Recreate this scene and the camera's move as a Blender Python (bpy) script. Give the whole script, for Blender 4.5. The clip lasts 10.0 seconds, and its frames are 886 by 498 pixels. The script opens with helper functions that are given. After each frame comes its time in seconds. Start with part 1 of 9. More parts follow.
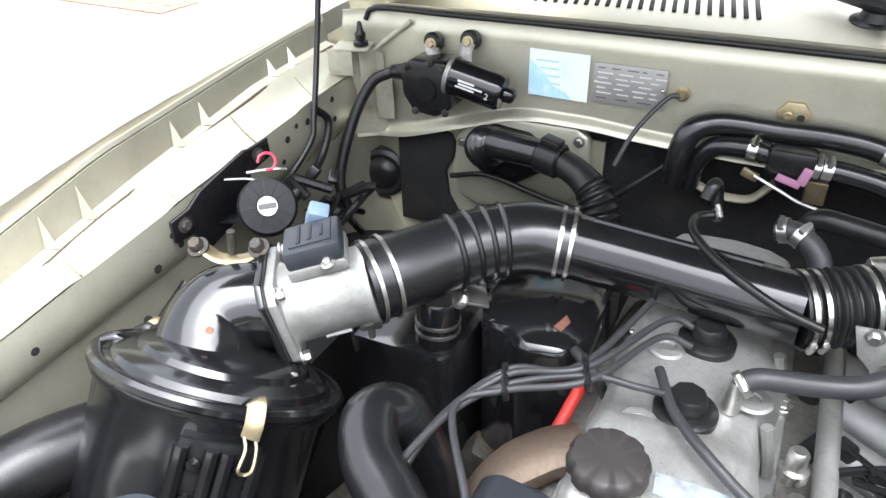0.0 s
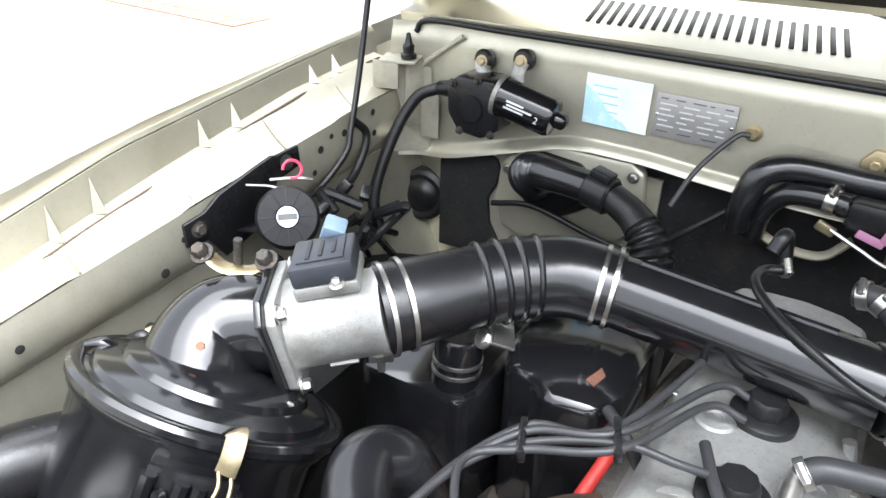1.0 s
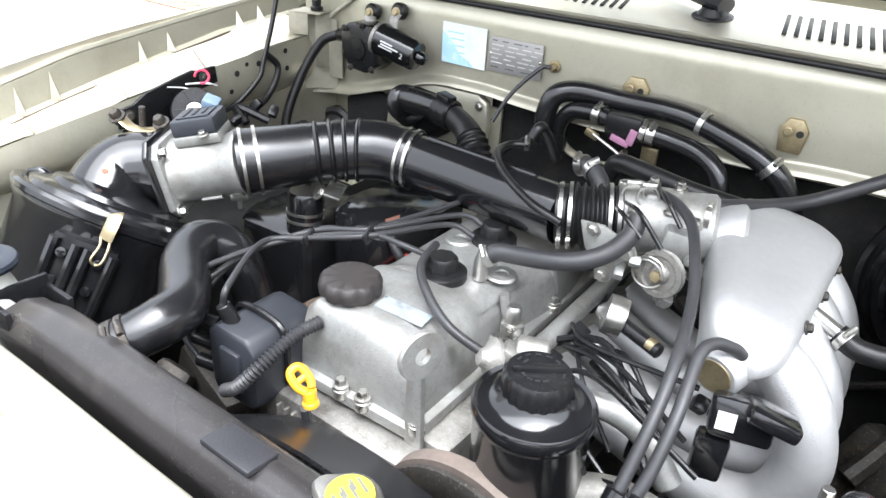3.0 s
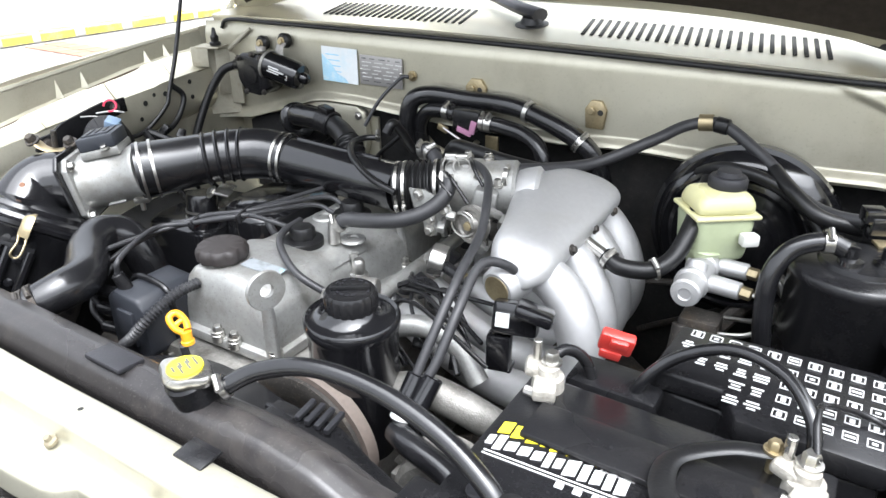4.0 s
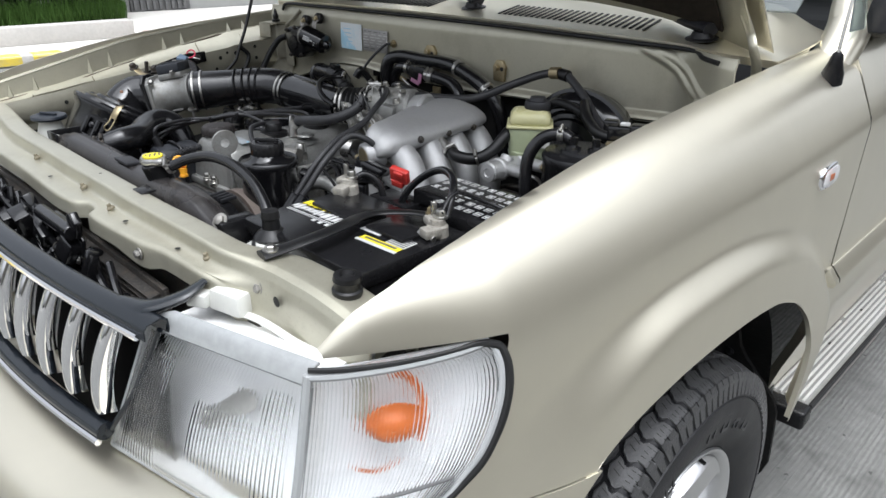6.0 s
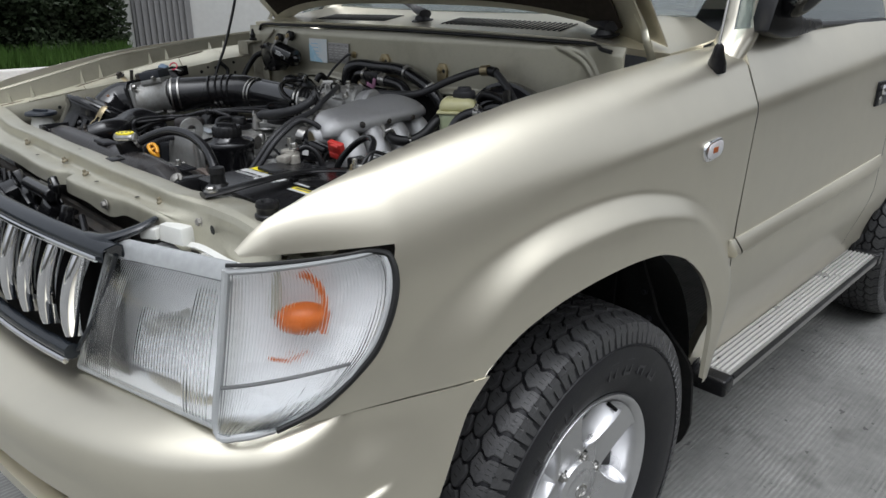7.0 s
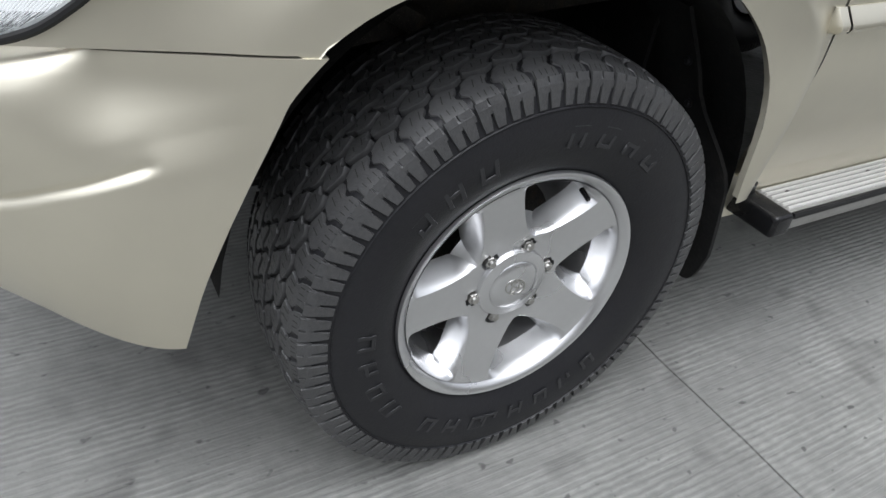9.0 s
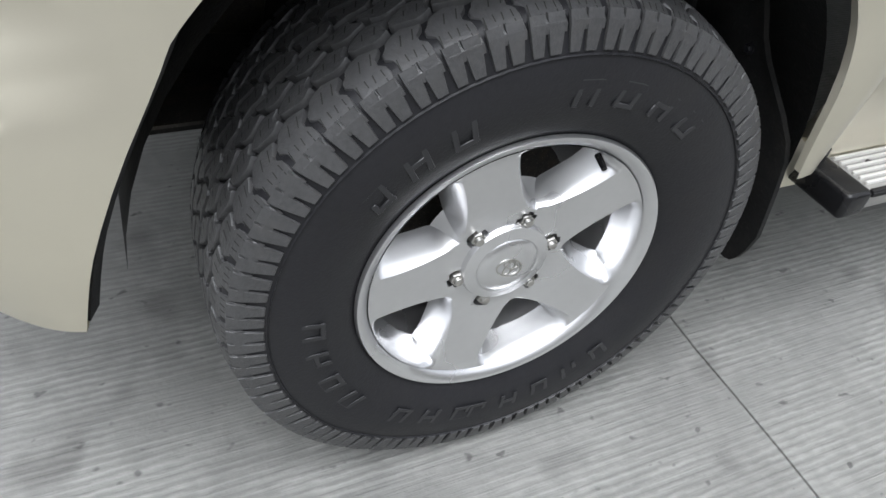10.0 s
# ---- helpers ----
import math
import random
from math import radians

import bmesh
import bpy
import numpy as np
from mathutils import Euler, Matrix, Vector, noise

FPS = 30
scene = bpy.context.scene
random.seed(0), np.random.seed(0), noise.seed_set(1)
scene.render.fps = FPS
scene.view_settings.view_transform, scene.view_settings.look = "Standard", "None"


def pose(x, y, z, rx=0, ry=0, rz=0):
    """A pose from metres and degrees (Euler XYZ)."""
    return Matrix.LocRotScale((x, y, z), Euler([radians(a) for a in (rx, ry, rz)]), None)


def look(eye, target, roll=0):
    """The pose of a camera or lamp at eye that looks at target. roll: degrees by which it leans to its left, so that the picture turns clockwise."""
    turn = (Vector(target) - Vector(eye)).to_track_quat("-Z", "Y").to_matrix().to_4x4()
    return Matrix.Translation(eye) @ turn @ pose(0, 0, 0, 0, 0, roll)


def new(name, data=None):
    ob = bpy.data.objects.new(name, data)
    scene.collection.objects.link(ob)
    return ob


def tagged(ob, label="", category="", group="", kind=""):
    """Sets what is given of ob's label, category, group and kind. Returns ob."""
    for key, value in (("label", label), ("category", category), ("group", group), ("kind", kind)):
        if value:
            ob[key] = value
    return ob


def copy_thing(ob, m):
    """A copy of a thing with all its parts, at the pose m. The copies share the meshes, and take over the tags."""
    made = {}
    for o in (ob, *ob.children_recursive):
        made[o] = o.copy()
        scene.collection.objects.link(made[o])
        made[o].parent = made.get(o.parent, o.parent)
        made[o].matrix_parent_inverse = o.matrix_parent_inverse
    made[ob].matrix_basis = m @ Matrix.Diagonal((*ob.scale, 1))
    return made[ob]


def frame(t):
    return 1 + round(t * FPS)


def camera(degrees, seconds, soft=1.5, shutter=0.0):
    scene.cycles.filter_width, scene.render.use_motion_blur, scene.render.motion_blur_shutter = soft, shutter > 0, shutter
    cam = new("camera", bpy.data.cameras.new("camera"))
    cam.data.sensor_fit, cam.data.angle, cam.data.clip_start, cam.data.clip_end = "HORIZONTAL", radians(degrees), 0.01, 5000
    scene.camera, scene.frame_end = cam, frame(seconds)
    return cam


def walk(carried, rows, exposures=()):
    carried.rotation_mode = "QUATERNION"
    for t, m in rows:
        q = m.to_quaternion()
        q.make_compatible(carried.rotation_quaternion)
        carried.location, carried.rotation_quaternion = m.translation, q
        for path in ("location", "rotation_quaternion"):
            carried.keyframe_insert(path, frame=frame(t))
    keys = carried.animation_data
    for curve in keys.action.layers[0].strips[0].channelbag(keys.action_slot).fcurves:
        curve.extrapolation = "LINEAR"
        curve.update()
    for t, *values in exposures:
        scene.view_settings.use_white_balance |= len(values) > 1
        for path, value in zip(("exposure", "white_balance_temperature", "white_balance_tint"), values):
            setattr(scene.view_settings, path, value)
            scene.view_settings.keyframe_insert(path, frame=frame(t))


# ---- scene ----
cam = camera(65.0, 10.0)
PATH = [
    (0, (-0.059, -0.69, 1.511), (-0.86, 0.793, 0.435), -1.4),
    (0.5, (-0.086, -0.632, 1.477), (-1.01, 0.817, 0.455), -0.5),
    (1, (-0.072, -0.622, 1.47), (-1.015, 0.829, 0.466), 1.4),
    (1.5, (0.008, -0.632, 1.463), (-0.998, 0.778, 0.464), 1.6),
    (2, (0.122, -0.66, 1.454), (-0.894, 0.749, 0.463), 2.4),
    (2.2, (0.181, -0.675, 1.446), (-0.858, 0.724, 0.465), 2.5),
    (3.3, (0.359, -0.773, 1.446), (-0.624, 0.688, 0.498), 3.2),
    (3.5, (0.408, -0.788, 1.447), (-0.573, 0.688, 0.52), 2.4),
    (4, (0.557, -0.831, 1.455), (-0.402, 0.691, 0.58), -0.2),
    (4.5, (0.733, -0.821, 1.447), (-0.375, 0.624, 0.62), -2.2),
    (5, (0.874, -0.841, 1.436), (-0.408, 0.453, 0.611), -1.7),
    (5.5, (1.036, -0.933, 1.415), (-0.239, 0.373, 0.597), 0.4),
    (5.7, (1.112, -0.958, 1.427), (-0.156, 0.351, 0.603), 1.0),
    (6.8, (1.434, -0.981, 1.361), (0.048, 0.278, 0.658), -1.2),
    (7, (1.471, -1.02, 1.346), (0.135, 0.297, 0.652), 0.1),
    (7.5, (1.536, -1.07, 1.259), (0.264, 0.244, 0.45), 2.7),
    (8, (1.592, -0.935, 1.181), (0.284, 0.27, 0.266), 3.8),
    (8.5, (1.628, -0.764, 1.132), (0.24, 0.218, 0.078), 6.0),
    (9, (1.514, -0.58, 1.075), (0.149, 0.3, -0.093), 7.5),
    (9.5, (1.414, -0.42, 1.032), (0.072, 0.34, -0.241), 8.5),
    (10, (1.395, -0.391, 1.027), (0.095, 0.288, -0.331), 7.7),
]
EXPOSURES = [(t, e, 6100, 10) for t, e in ((0.0, 1.95), (2.2, 2.15), (3.5, 1.90), (4.5, 1.50), (5.0, 1.17), (5.7, 0.52), (6.8, -0.22), (7.5, -0.36), (8.5, -0.14), (9.5, 0.42), (10.0, 0.55))]
SKY, SUN = 0.20, 1.7
walk(cam, [(t, look(eye, target, roll)) for t, eye, target, roll in PATH], EXPOSURES)

# ---- world and light: bright overcast ----
world = bpy.data.worlds.new("sky")
scene.world = world
world.use_nodes = True
wn = world.node_tree.nodes
sky = wn.new("ShaderNodeTexSky")
sky.sky_type, sky.sun_disc = "NISHITA", False
sky.sun_elevation, sky.sun_rotation = radians(74), radians(120)
sky.air_density, sky.dust_density, sky.ozone_density = 1.0, 6.0, 1.0
soften = wn.new("ShaderNodeHueSaturation")
soften.inputs["Saturation"].default_value = 0.12
world.node_tree.links.new(sky.outputs[0], soften.inputs["Color"])
world.node_tree.links.new(soften.outputs[0], wn["Background"].inputs[0])
wn["Background"].inputs[1].default_value = SKY
sun = new("sun", bpy.data.lights.new("sun", "SUN"))
sun.data.energy, sun.data.angle, sun.data.color = SUN, radians(84), (1.0, 0.995, 0.985)
sun.matrix_world = look((0.7, -0.5, 6.0), (0, 0, 0.8))


# ---- materials ----
def mat(name, color, rough=0.5, metal=0.0, var=0.15, scale=30.0, bump=0.0, bscale=200.0, coat=0.0, stain=None, trans=0.0, ior=1.45, spec=0.5, dust=None):
    """A principled surface with grain at two scales, optional stains and relief."""
    m = bpy.data.materials.new(name)
    m.use_nodes = True
    nt = m.node_tree
    n, l = nt.nodes, nt.links
    p = n["Principled BSDF"]
    p.inputs["Roughness"].default_value, p.inputs["Metallic"].default_value = rough, metal
    p.inputs["Coat Weight"].default_value, p.inputs["Coat Roughness"].default_value = coat, 0.08
    p.inputs["Specular IOR Level"].default_value = spec
    p.inputs["Transmission Weight"].default_value, p.inputs["IOR"].default_value = trans, ior
    co = n.new("ShaderNodeTexCoord")
    big, small = n.new("ShaderNodeTexNoise"), n.new("ShaderNodeTexNoise")
    for node, s, d in ((big, scale * 0.25, 3), (small, scale * 4, 4)):
        node.inputs["Scale"].default_value, node.inputs["Detail"].default_value = s, d
        l.new(co.outputs["Object"], node.inputs["Vector"])
    add = n.new("ShaderNodeMath")
    add.operation = "ADD"
    l.new(big.outputs["Fac"], add.inputs[0]), l.new(small.outputs["Fac"], add.inputs[1])
    rng = n.new("ShaderNodeMapRange")
    rng.inputs["From Min"].default_value, rng.inputs["From Max"].default_value = 0.6, 1.4
    rng.inputs["To Min"].default_value, rng.inputs["To Max"].default_value = 1 - var, 1 + var
    l.new(add.outputs[0], rng.inputs["Value"])
    mul = n.new("ShaderNodeVectorMath")
    mul.operation = "SCALE"
    mul.inputs[0].default_value = color[:3]
    l.new(rng.outputs[0], mul.inputs["Scale"])
    out = mul.outputs[0]
    if stain:
        tint, amount, sscale = stain
        sn, cut, mix = n.new("ShaderNodeTexNoise"), n.new("ShaderNodeMapRange"), n.new("ShaderNodeMix")
        sn.inputs["Scale"].default_value, sn.inputs["Detail"].default_value, sn.inputs["Roughness"].default_value = sscale, 6, 0.65
        l.new(co.outputs["Object"], sn.inputs["Vector"])
        cut.inputs["From Min"].default_value, cut.inputs["From Max"].default_value = 0.5, 0.72
        cut.inputs["To Max"].default_value = amount
        l.new(sn.outputs["Fac"], cut.inputs["Value"])
        mix.data_type = "RGBA"
        l.new(cut.outputs[0], mix.inputs["Factor"]), l.new(out, mix.inputs["A"])
        mix.inputs["B"].default_value = (*tint, 1)
        out = mix.outputs["Result"]
    if dust:
        tint, amount, dscale = dust
        dn, cut, mix = n.new("ShaderNodeTexNoise"), n.new("ShaderNodeMapRange"), n.new("ShaderNodeMix")
        dn.inputs["Scale"].default_value, dn.inputs["Detail"].default_value, dn.inputs["Roughness"].default_value = dscale, 2, 0.5
        l.new(co.outputs["Object"], dn.inputs["Vector"])
        cut.inputs["From Min"].default_value, cut.inputs["From Max"].default_value = 0.60, 0.70
        cut.inputs["To Max"].default_value = amount
        l.new(dn.outputs["Fac"], cut.inputs["Value"])
        mix.data_type = "RGBA"
        l.new(cut.outputs[0], mix.inputs["Factor"]), l.new(out, mix.inputs["A"])
        mix.inputs["B"].default_value = (*tint, 1)
        out = mix.outputs["Result"]
    l.new(out, p.inputs["Base Color"])
    rr = n.new("ShaderNodeMapRange")
    rr.inputs["From Min"].default_value, rr.inputs["From Max"].default_value = 0.3, 0.7
    rr.inputs["To Min"].default_value, rr.inputs["To Max"].default_value = max(rough - min(0.08, rough * 0.3), 0.0), min(rough + min(0.08, rough * 0.3), 1.0)
    l.new(big.outputs["Fac"], rr.inputs["Value"]), l.new(rr.outputs[0], p.inputs["Roughness"])
    if bump:
        bn, bb = n.new("ShaderNodeTexNoise"), n.new("ShaderNodeBump")
        bn.inputs["Scale"].default_value, bn.inputs["Detail"].default_value = bscale, 3
        l.new(co.outputs["Object"], bn.inputs["Vector"])
        bb.inputs["Strength"].default_value, bb.inputs["Distance"].default_value = bump, 0.002
        l.new(bn.outputs["Fac"], bb.inputs["Height"]), l.new(bb.outputs[0], p.inputs["Normal"])
    return m


paint = mat("champagne_paint", (0.745, 0.703, 0.582), 0.37, 0.90, 0.03, 4, 0.03, 1400, coat=0.30)
# Body paint copied darker: the bay's shade is in the base colour; stains are dirt.
paint_bay_shaded = mat("shaded_bay_paint", (0.50, 0.480, 0.385), 0.40, 0.62, 0.04, 10, 0.03, 90, coat=0.3, stain=((0.30, 0.265, 0.19), 0.35, 11), dust=((0.22, 0.185, 0.12), 0.12, 260))
paint_seam = mat("seam_shadow", (0.02, 0.02, 0.018), 0.8)
plastic = mat("black_plastic", (0.010, 0.010, 0.011), 0.25, 0, 0.2, 30, 0.10, 500, stain=((0.04, 0.038, 0.036), 0.22, 14), spec=0.36, dust=((0.10, 0.095, 0.085), 0.06, 300))
plastic_gloss = mat("glossy_black", (0.007, 0.007, 0.008), 0.13, 0, 0.2, 20, 0.14, 22, stain=((0.035, 0.035, 0.035), 0.25, 22), spec=0.85)
plastic_grey = mat("grey_black_plastic", (0.022, 0.022, 0.025), 0.45, 0, 0.15, 30, 0.15, 400, spec=0.4)
rubber = mat("rubber_hose", (0.009, 0.009, 0.0095), 0.36, 0, 0.2, 30, 0.1, 300, stain=((0.045, 0.045, 0.045), 0.25, 20), spec=0.42, dust=((0.10, 0.095, 0.085), 0.06, 300))
rubber_gloss = mat("satin_rubber_hose", (0.008, 0.008, 0.009), 0.22, 0, 0.2, 20, 0.05, 150, stain=((0.035, 0.035, 0.037), 0.3, 16), spec=0.8)
seam_dirt = mat("seam_dirt", (0.20, 0.175, 0.12), 0.7, 0, 0.3, 40)
lens_glass = mat("hazy_lens", (0.97, 0.98, 0.98), 0.10, 0, 0.0, trans=1.0, ior=1.42)
cable = mat("grey_cable", (0.030, 0.030, 0.032), 0.45, 0, 0.15, 60, spec=0.5)
felt = mat("insulation_felt", (0.009, 0.009, 0.009), 0.9, 0, 0.4, 40, 0.6, 250, stain=((0.035, 0.032, 0.028), 0.5, 12), dust=((0.06, 0.055, 0.05), 0.15, 120))
alu = mat("cast_aluminium", (0.36, 0.36, 0.345), 0.45, 0.62, 0.14, 30, 0.25, 900, stain=((0.20, 0.185, 0.155), 0.75, 14), dust=((0.10, 0.09, 0.08), 0.28, 350))
alu_bright = mat("sandcast_manifold", (0.50, 0.50, 0.50), 0.46, 0.62, 0.06, 30, 0.45, 900, stain=((0.44, 0.43, 0.40), 0.4, 12))
alu_dark = mat("grimy_aluminium", (0.28, 0.27, 0.25), 0.5, 0.7, 0.25, 40, 0.3, 500, stain=((0.06, 0.05, 0.04), 0.7, 25), dust=((0.5, 0.48, 0.44), 0.35, 350))
steel = mat("zinc_steel", (0.50, 0.49, 0.465), 0.30, 0.95, 0.15, 60, stain=((0.30, 0.28, 0.24), 0.5, 50))
zinc = mat("yellow_zinc", (0.36, 0.30, 0.185), 0.42, 0.85, 0.2, 60, stain=((0.2, 0.15, 0.08), 0.5, 40))
dark_steel = mat("dark_oily_steel", (0.05, 0.046, 0.042), 0.55, 0.5, 0.4, 40, 0.2, 200, stain=((0.12, 0.09, 0.06), 0.5, 30), dust=((0.25, 0.22, 0.18), 0.35, 350))
rust = mat("rusty_steel", (0.16, 0.12, 0.09), 0.6, 0.5, 0.3, 60, 0.2, 300)
chrome = mat("chrome", (0.85, 0.85, 0.86), 0.05, 1.0, 0.01, 10)
white_plastic = mat("white_bottle_plastic", (0.62, 0.62, 0.58), 0.4, 0, 0.05, 20)
reservoir = mat("aged_reservoir_plastic", (0.55, 0.53, 0.30), 0.3, 0, 0.06, 20, stain=((0.5, 0.46, 0.2), 0.5, 15))
reservoir_low = mat("fluid_stained_plastic", (0.35, 0.39, 0.25), 0.28, 0, 0.08, 20, stain=((0.3, 0.34, 0.25), 0.5, 15))
red_plastic = mat("red_plastic", (0.50, 0.040, 0.032), 0.35, 0, 0.08, 30)
yellow_plastic = mat("yellow_plastic", (0.80, 0.37, 0.02), 0.3, 0, 0.06, 30)
yellow_ink = mat("yellow_ink", (0.85, 0.72, 0.03), 0.45, 0, 0.04)
white_ink = mat("white_ink", (0.58, 0.58, 0.57), 0.5, 0, 0.06)
label_white = mat("paper_label", (0.72, 0.76, 0.77), 0.45, 0, 0.05, stain=((0.50, 0.70, 0.80), 0.6, 16))
label_blue = mat("blue_label_print", (0.25, 0.58, 0.80), 0.45, 0, 0.1)
plate_metal = mat("data_plate", (0.36, 0.35, 0.34), 0.45, 0.5, 0.08, 60)
plate_ink = mat("plate_ink", (0.10, 0.10, 0.10), 0.5)
pink = mat("pink_paint_mark", (0.36, 0.17, 0.27), 0.5)
glass = mat("clear_lens", (0.96, 0.97, 0.97), 0.04, 0, 0.0, trans=1.0, ior=1.45)
window_glass = mat("tinted_window", (0.30, 0.34, 0.34), 0.02, 0, 0.0, trans=0.85, ior=1.45)
reflector = mat("reflector", (0.93, 0.93, 0.94), 0.30, 0.10, 0.05, 20)
orange = mat("amber_reflector", (0.60, 0.14, 0.02), 0.3, 0.1, 0.1, 30)
tyre_rubber = mat("tyre_rubber", (0.017, 0.017, 0.019), 0.40, 0, 0.2, 30, 0.2, 300, stain=((0.025, 0.024, 0.023), 0.4, 12), spec=0.3)
tread_rubber = mat("worn_tread", (0.058, 0.058, 0.059), 0.42, 0, 0.25, 40, 0.4, 260, stain=((0.070, 0.068, 0.066), 0.6, 38), spec=0.55)
rim_silver = mat("silver_alloy", (0.66, 0.66, 0.665), 0.30, 0.88, 0.03, 20, coat=0.3)
leather = mat("cabin_dark", (0.03, 0.03, 0.032), 0.8)
mat_rib = mat("pale_rib", (0.80, 0.79, 0.76), 0.32, 0.5, 0.05, 30)
grass_mat = mat("grass_blades", (0.034, 0.068, 0.014), 0.8, 0, 0.4, 5, spec=0.1)
leaf_mat = mat("hedge_leaves", (0.020, 0.030, 0.014), 0.6, 0, 0.6, 9, stain=((0.040, 0.042, 0.030), 0.6, 3), spec=0.2)
wall_mat = mat("rendered_wall", (0.38, 0.385, 0.375), 0.85, 0, 0.08, 2, 0.3, 60, stain=((0.35, 0.34, 0.32), 0.4, 1.2))
kerb_mat = mat("kerb_concrete", (0.52, 0.50, 0.47), 0.85, 0, 0.12, 6, 0.3, 80)
yellow_paint = mat("worn_yellow_paint", (0.72, 0.55, 0.08), 0.7, 0, 0.1, 6, stain=((0.4, 0.36, 0.28), 0.8, 5))
walk_mat = mat("pale_pavement", (0.60, 0.58, 0.54), 0.9, 0, 0.08, 3, 0.3, 40)
red_brick = mat("red_kerb_brick", (0.30, 0.15, 0.10), 0.85, 0, 0.2, 8)


def concrete_material():
    """Broomed concrete: uneven fine grooves along y, streaks, stains and dark spots."""
    m = mat("broomed_concrete", (0.222, 0.222, 0.209), 0.85, 0, 0.20, 7, stain=((0.135, 0.135, 0.127), 0.7, 3.1), dust=((0.085, 0.083, 0.078), 0.5, 5.5))
    nt = m.node_tree
    n, l = nt.nodes, nt.links
    co, p = n["Texture Coordinate"], n["Principled BSDF"]
    base = p.inputs["Base Color"].links[0].from_socket

    def field(kind, scale, stretch=(1, 1, 1), detail=3):
        mp, tex = n.new("ShaderNodeMapping"), n.new(kind)
        mp.inputs["Scale"].default_value = stretch
        l.new(co.outputs["Object"], mp.inputs["Vector"]), l.new(mp.outputs[0], tex.inputs["Vector"])
        tex.inputs["Scale"].default_value, tex.inputs["Detail"].default_value = scale, detail
        return tex

    def math_node(op, a, b):
        q = n.new("ShaderNodeMath")
        q.operation = op
        for k, v in enumerate((a, b)):
            if isinstance(v, float):
                q.inputs[k].default_value = v
            else:
                l.new(v, q.inputs[k])
        return q.outputs[0]
    wave = field("ShaderNodeTexWave", 20.5)
    wave.wave_type, wave.bands_direction = "BANDS", "X"
    wave.inputs["Distortion"].default_value, wave.inputs["Detail Scale"].default_value = 2.2, 1.5
    streak = field("ShaderNodeTexNoise", 1.0, (230, 7, 1), 6)
    patch = field("ShaderNodeTexNoise", 5.0, (1, 0.6, 1), 5)
    grit = field("ShaderNodeTexNoise", 170, detail=4)
    worn = n.new("ShaderNodeMapRange")
    worn.inputs["From Min"].default_value, worn.inputs["From Max"].default_value = 0.35, 0.62
    l.new(patch.outputs["Fac"], worn.inputs["Value"])
    ridge = math_node("MULTIPLY", wave.outputs["Fac"], worn.outputs[0])
    height = math_node("ADD", math_node("ADD", ridge, math_node("MULTIPLY", streak.outputs["Fac"], 1.9)), math_node("MULTIPLY", grit.outputs["Fac"], 0.5))
    b = n.new("ShaderNodeBump")
    b.inputs["Strength"].default_value, b.inputs["Distance"].default_value = 0.8, 0.0022
    l.new(height, b.inputs["Height"]), l.new(b.outputs[0], p.inputs["Normal"])
    # darker low in the grooves, lighter on the ridges, dark spots here and there
    groove_tone = n.new("ShaderNodeMapRange")
    groove_tone.inputs["From Min"].default_value, groove_tone.inputs["From Max"].default_value = 0.5, 1.6
    groove_tone.inputs["To Min"].default_value, groove_tone.inputs["To Max"].default_value = 0.78, 1.10
    l.new(math_node("ADD", ridge, streak.outputs["Fac"]), groove_tone.inputs["Value"])
    spots = field("ShaderNodeTexNoise", 22, (1.6, 1, 1), 2)
    spot = n.new("ShaderNodeMapRange")
    spot.inputs["From Min"].default_value, spot.inputs["From Max"].default_value = 0.67, 0.73
    spot.inputs["To Min"].default_value, spot.inputs["To Max"].default_value = 1.0, 0.45
    l.new(spots.outputs["Fac"], spot.inputs["Value"])
    mul = n.new("ShaderNodeVectorMath")
    mul.operation = "SCALE"
    l.new(base, mul.inputs[0]), l.new(math_node("MULTIPLY", groove_tone.outputs[0], spot.outputs[0]), mul.inputs["Scale"])
    l.new(mul.outputs[0], p.inputs["Base Color"])
    return m


concrete = concrete_material()


# ---- building tools ----
V = Vector


def bm_new():
    return bmesh.new()


def link_mesh(name, bm, material, smooth=40):
    me = bpy.data.meshes.new(name)
    bmesh.ops.recalc_face_normals(bm, faces=bm.faces)
    bm.to_mesh(me)
    bm.free()
    me.materials.append(material)
    if smooth:
        me.shade_smooth()
        me.set_sharp_from_angle(angle=radians(smooth))
    return new(name, me)


def part(name, bm, material, parent, label="", smooth=40):
    ob = link_mesh(name, bm, material, smooth)
    ob.parent = parent
    if label:
        tagged(ob, label)
    return ob


def thing(name, label, category, group="", kind=""):
    """An empty at the base of a thing; parts are built in world space, so it stays at the origin of the place."""
    return tagged(new(name), label, category, group, kind)


def single(name, bm, material, label, category, group="", kind="", smooth=40):
    return tagged(link_mesh(name, bm, material, smooth), label, category, group, kind)


def rbox(bm, c, size, bevel=0.004, rot=(0, 0, 0), seg=2, taper=1.0):
    """A bevelled box; taper narrows its top."""
    m = Matrix.Translation(c) @ Euler([radians(a) for a in rot]).to_matrix().to_4x4()
    made = bmesh.ops.create_cube(bm, size=1.0)["verts"]
    for v in made:
        k = taper if v.co.z > 0 else 1.0
        v.co = Vector((v.co.x * size[0] * k, v.co.y * size[1] * k, v.co.z * size[2]))
    if bevel:
        edges = list({e for v in made for e in v.link_edges})
        res = bmesh.ops.bevel(bm, geom=edges, offset=min(bevel, 0.45 * min(size)), segments=seg, affect="EDGES", profile=0.5)
        made = list({v for f in res["faces"] for v in f.verts} | {v for v in made if v.is_valid})
    bmesh.ops.transform(bm, matrix=m, verts=made)


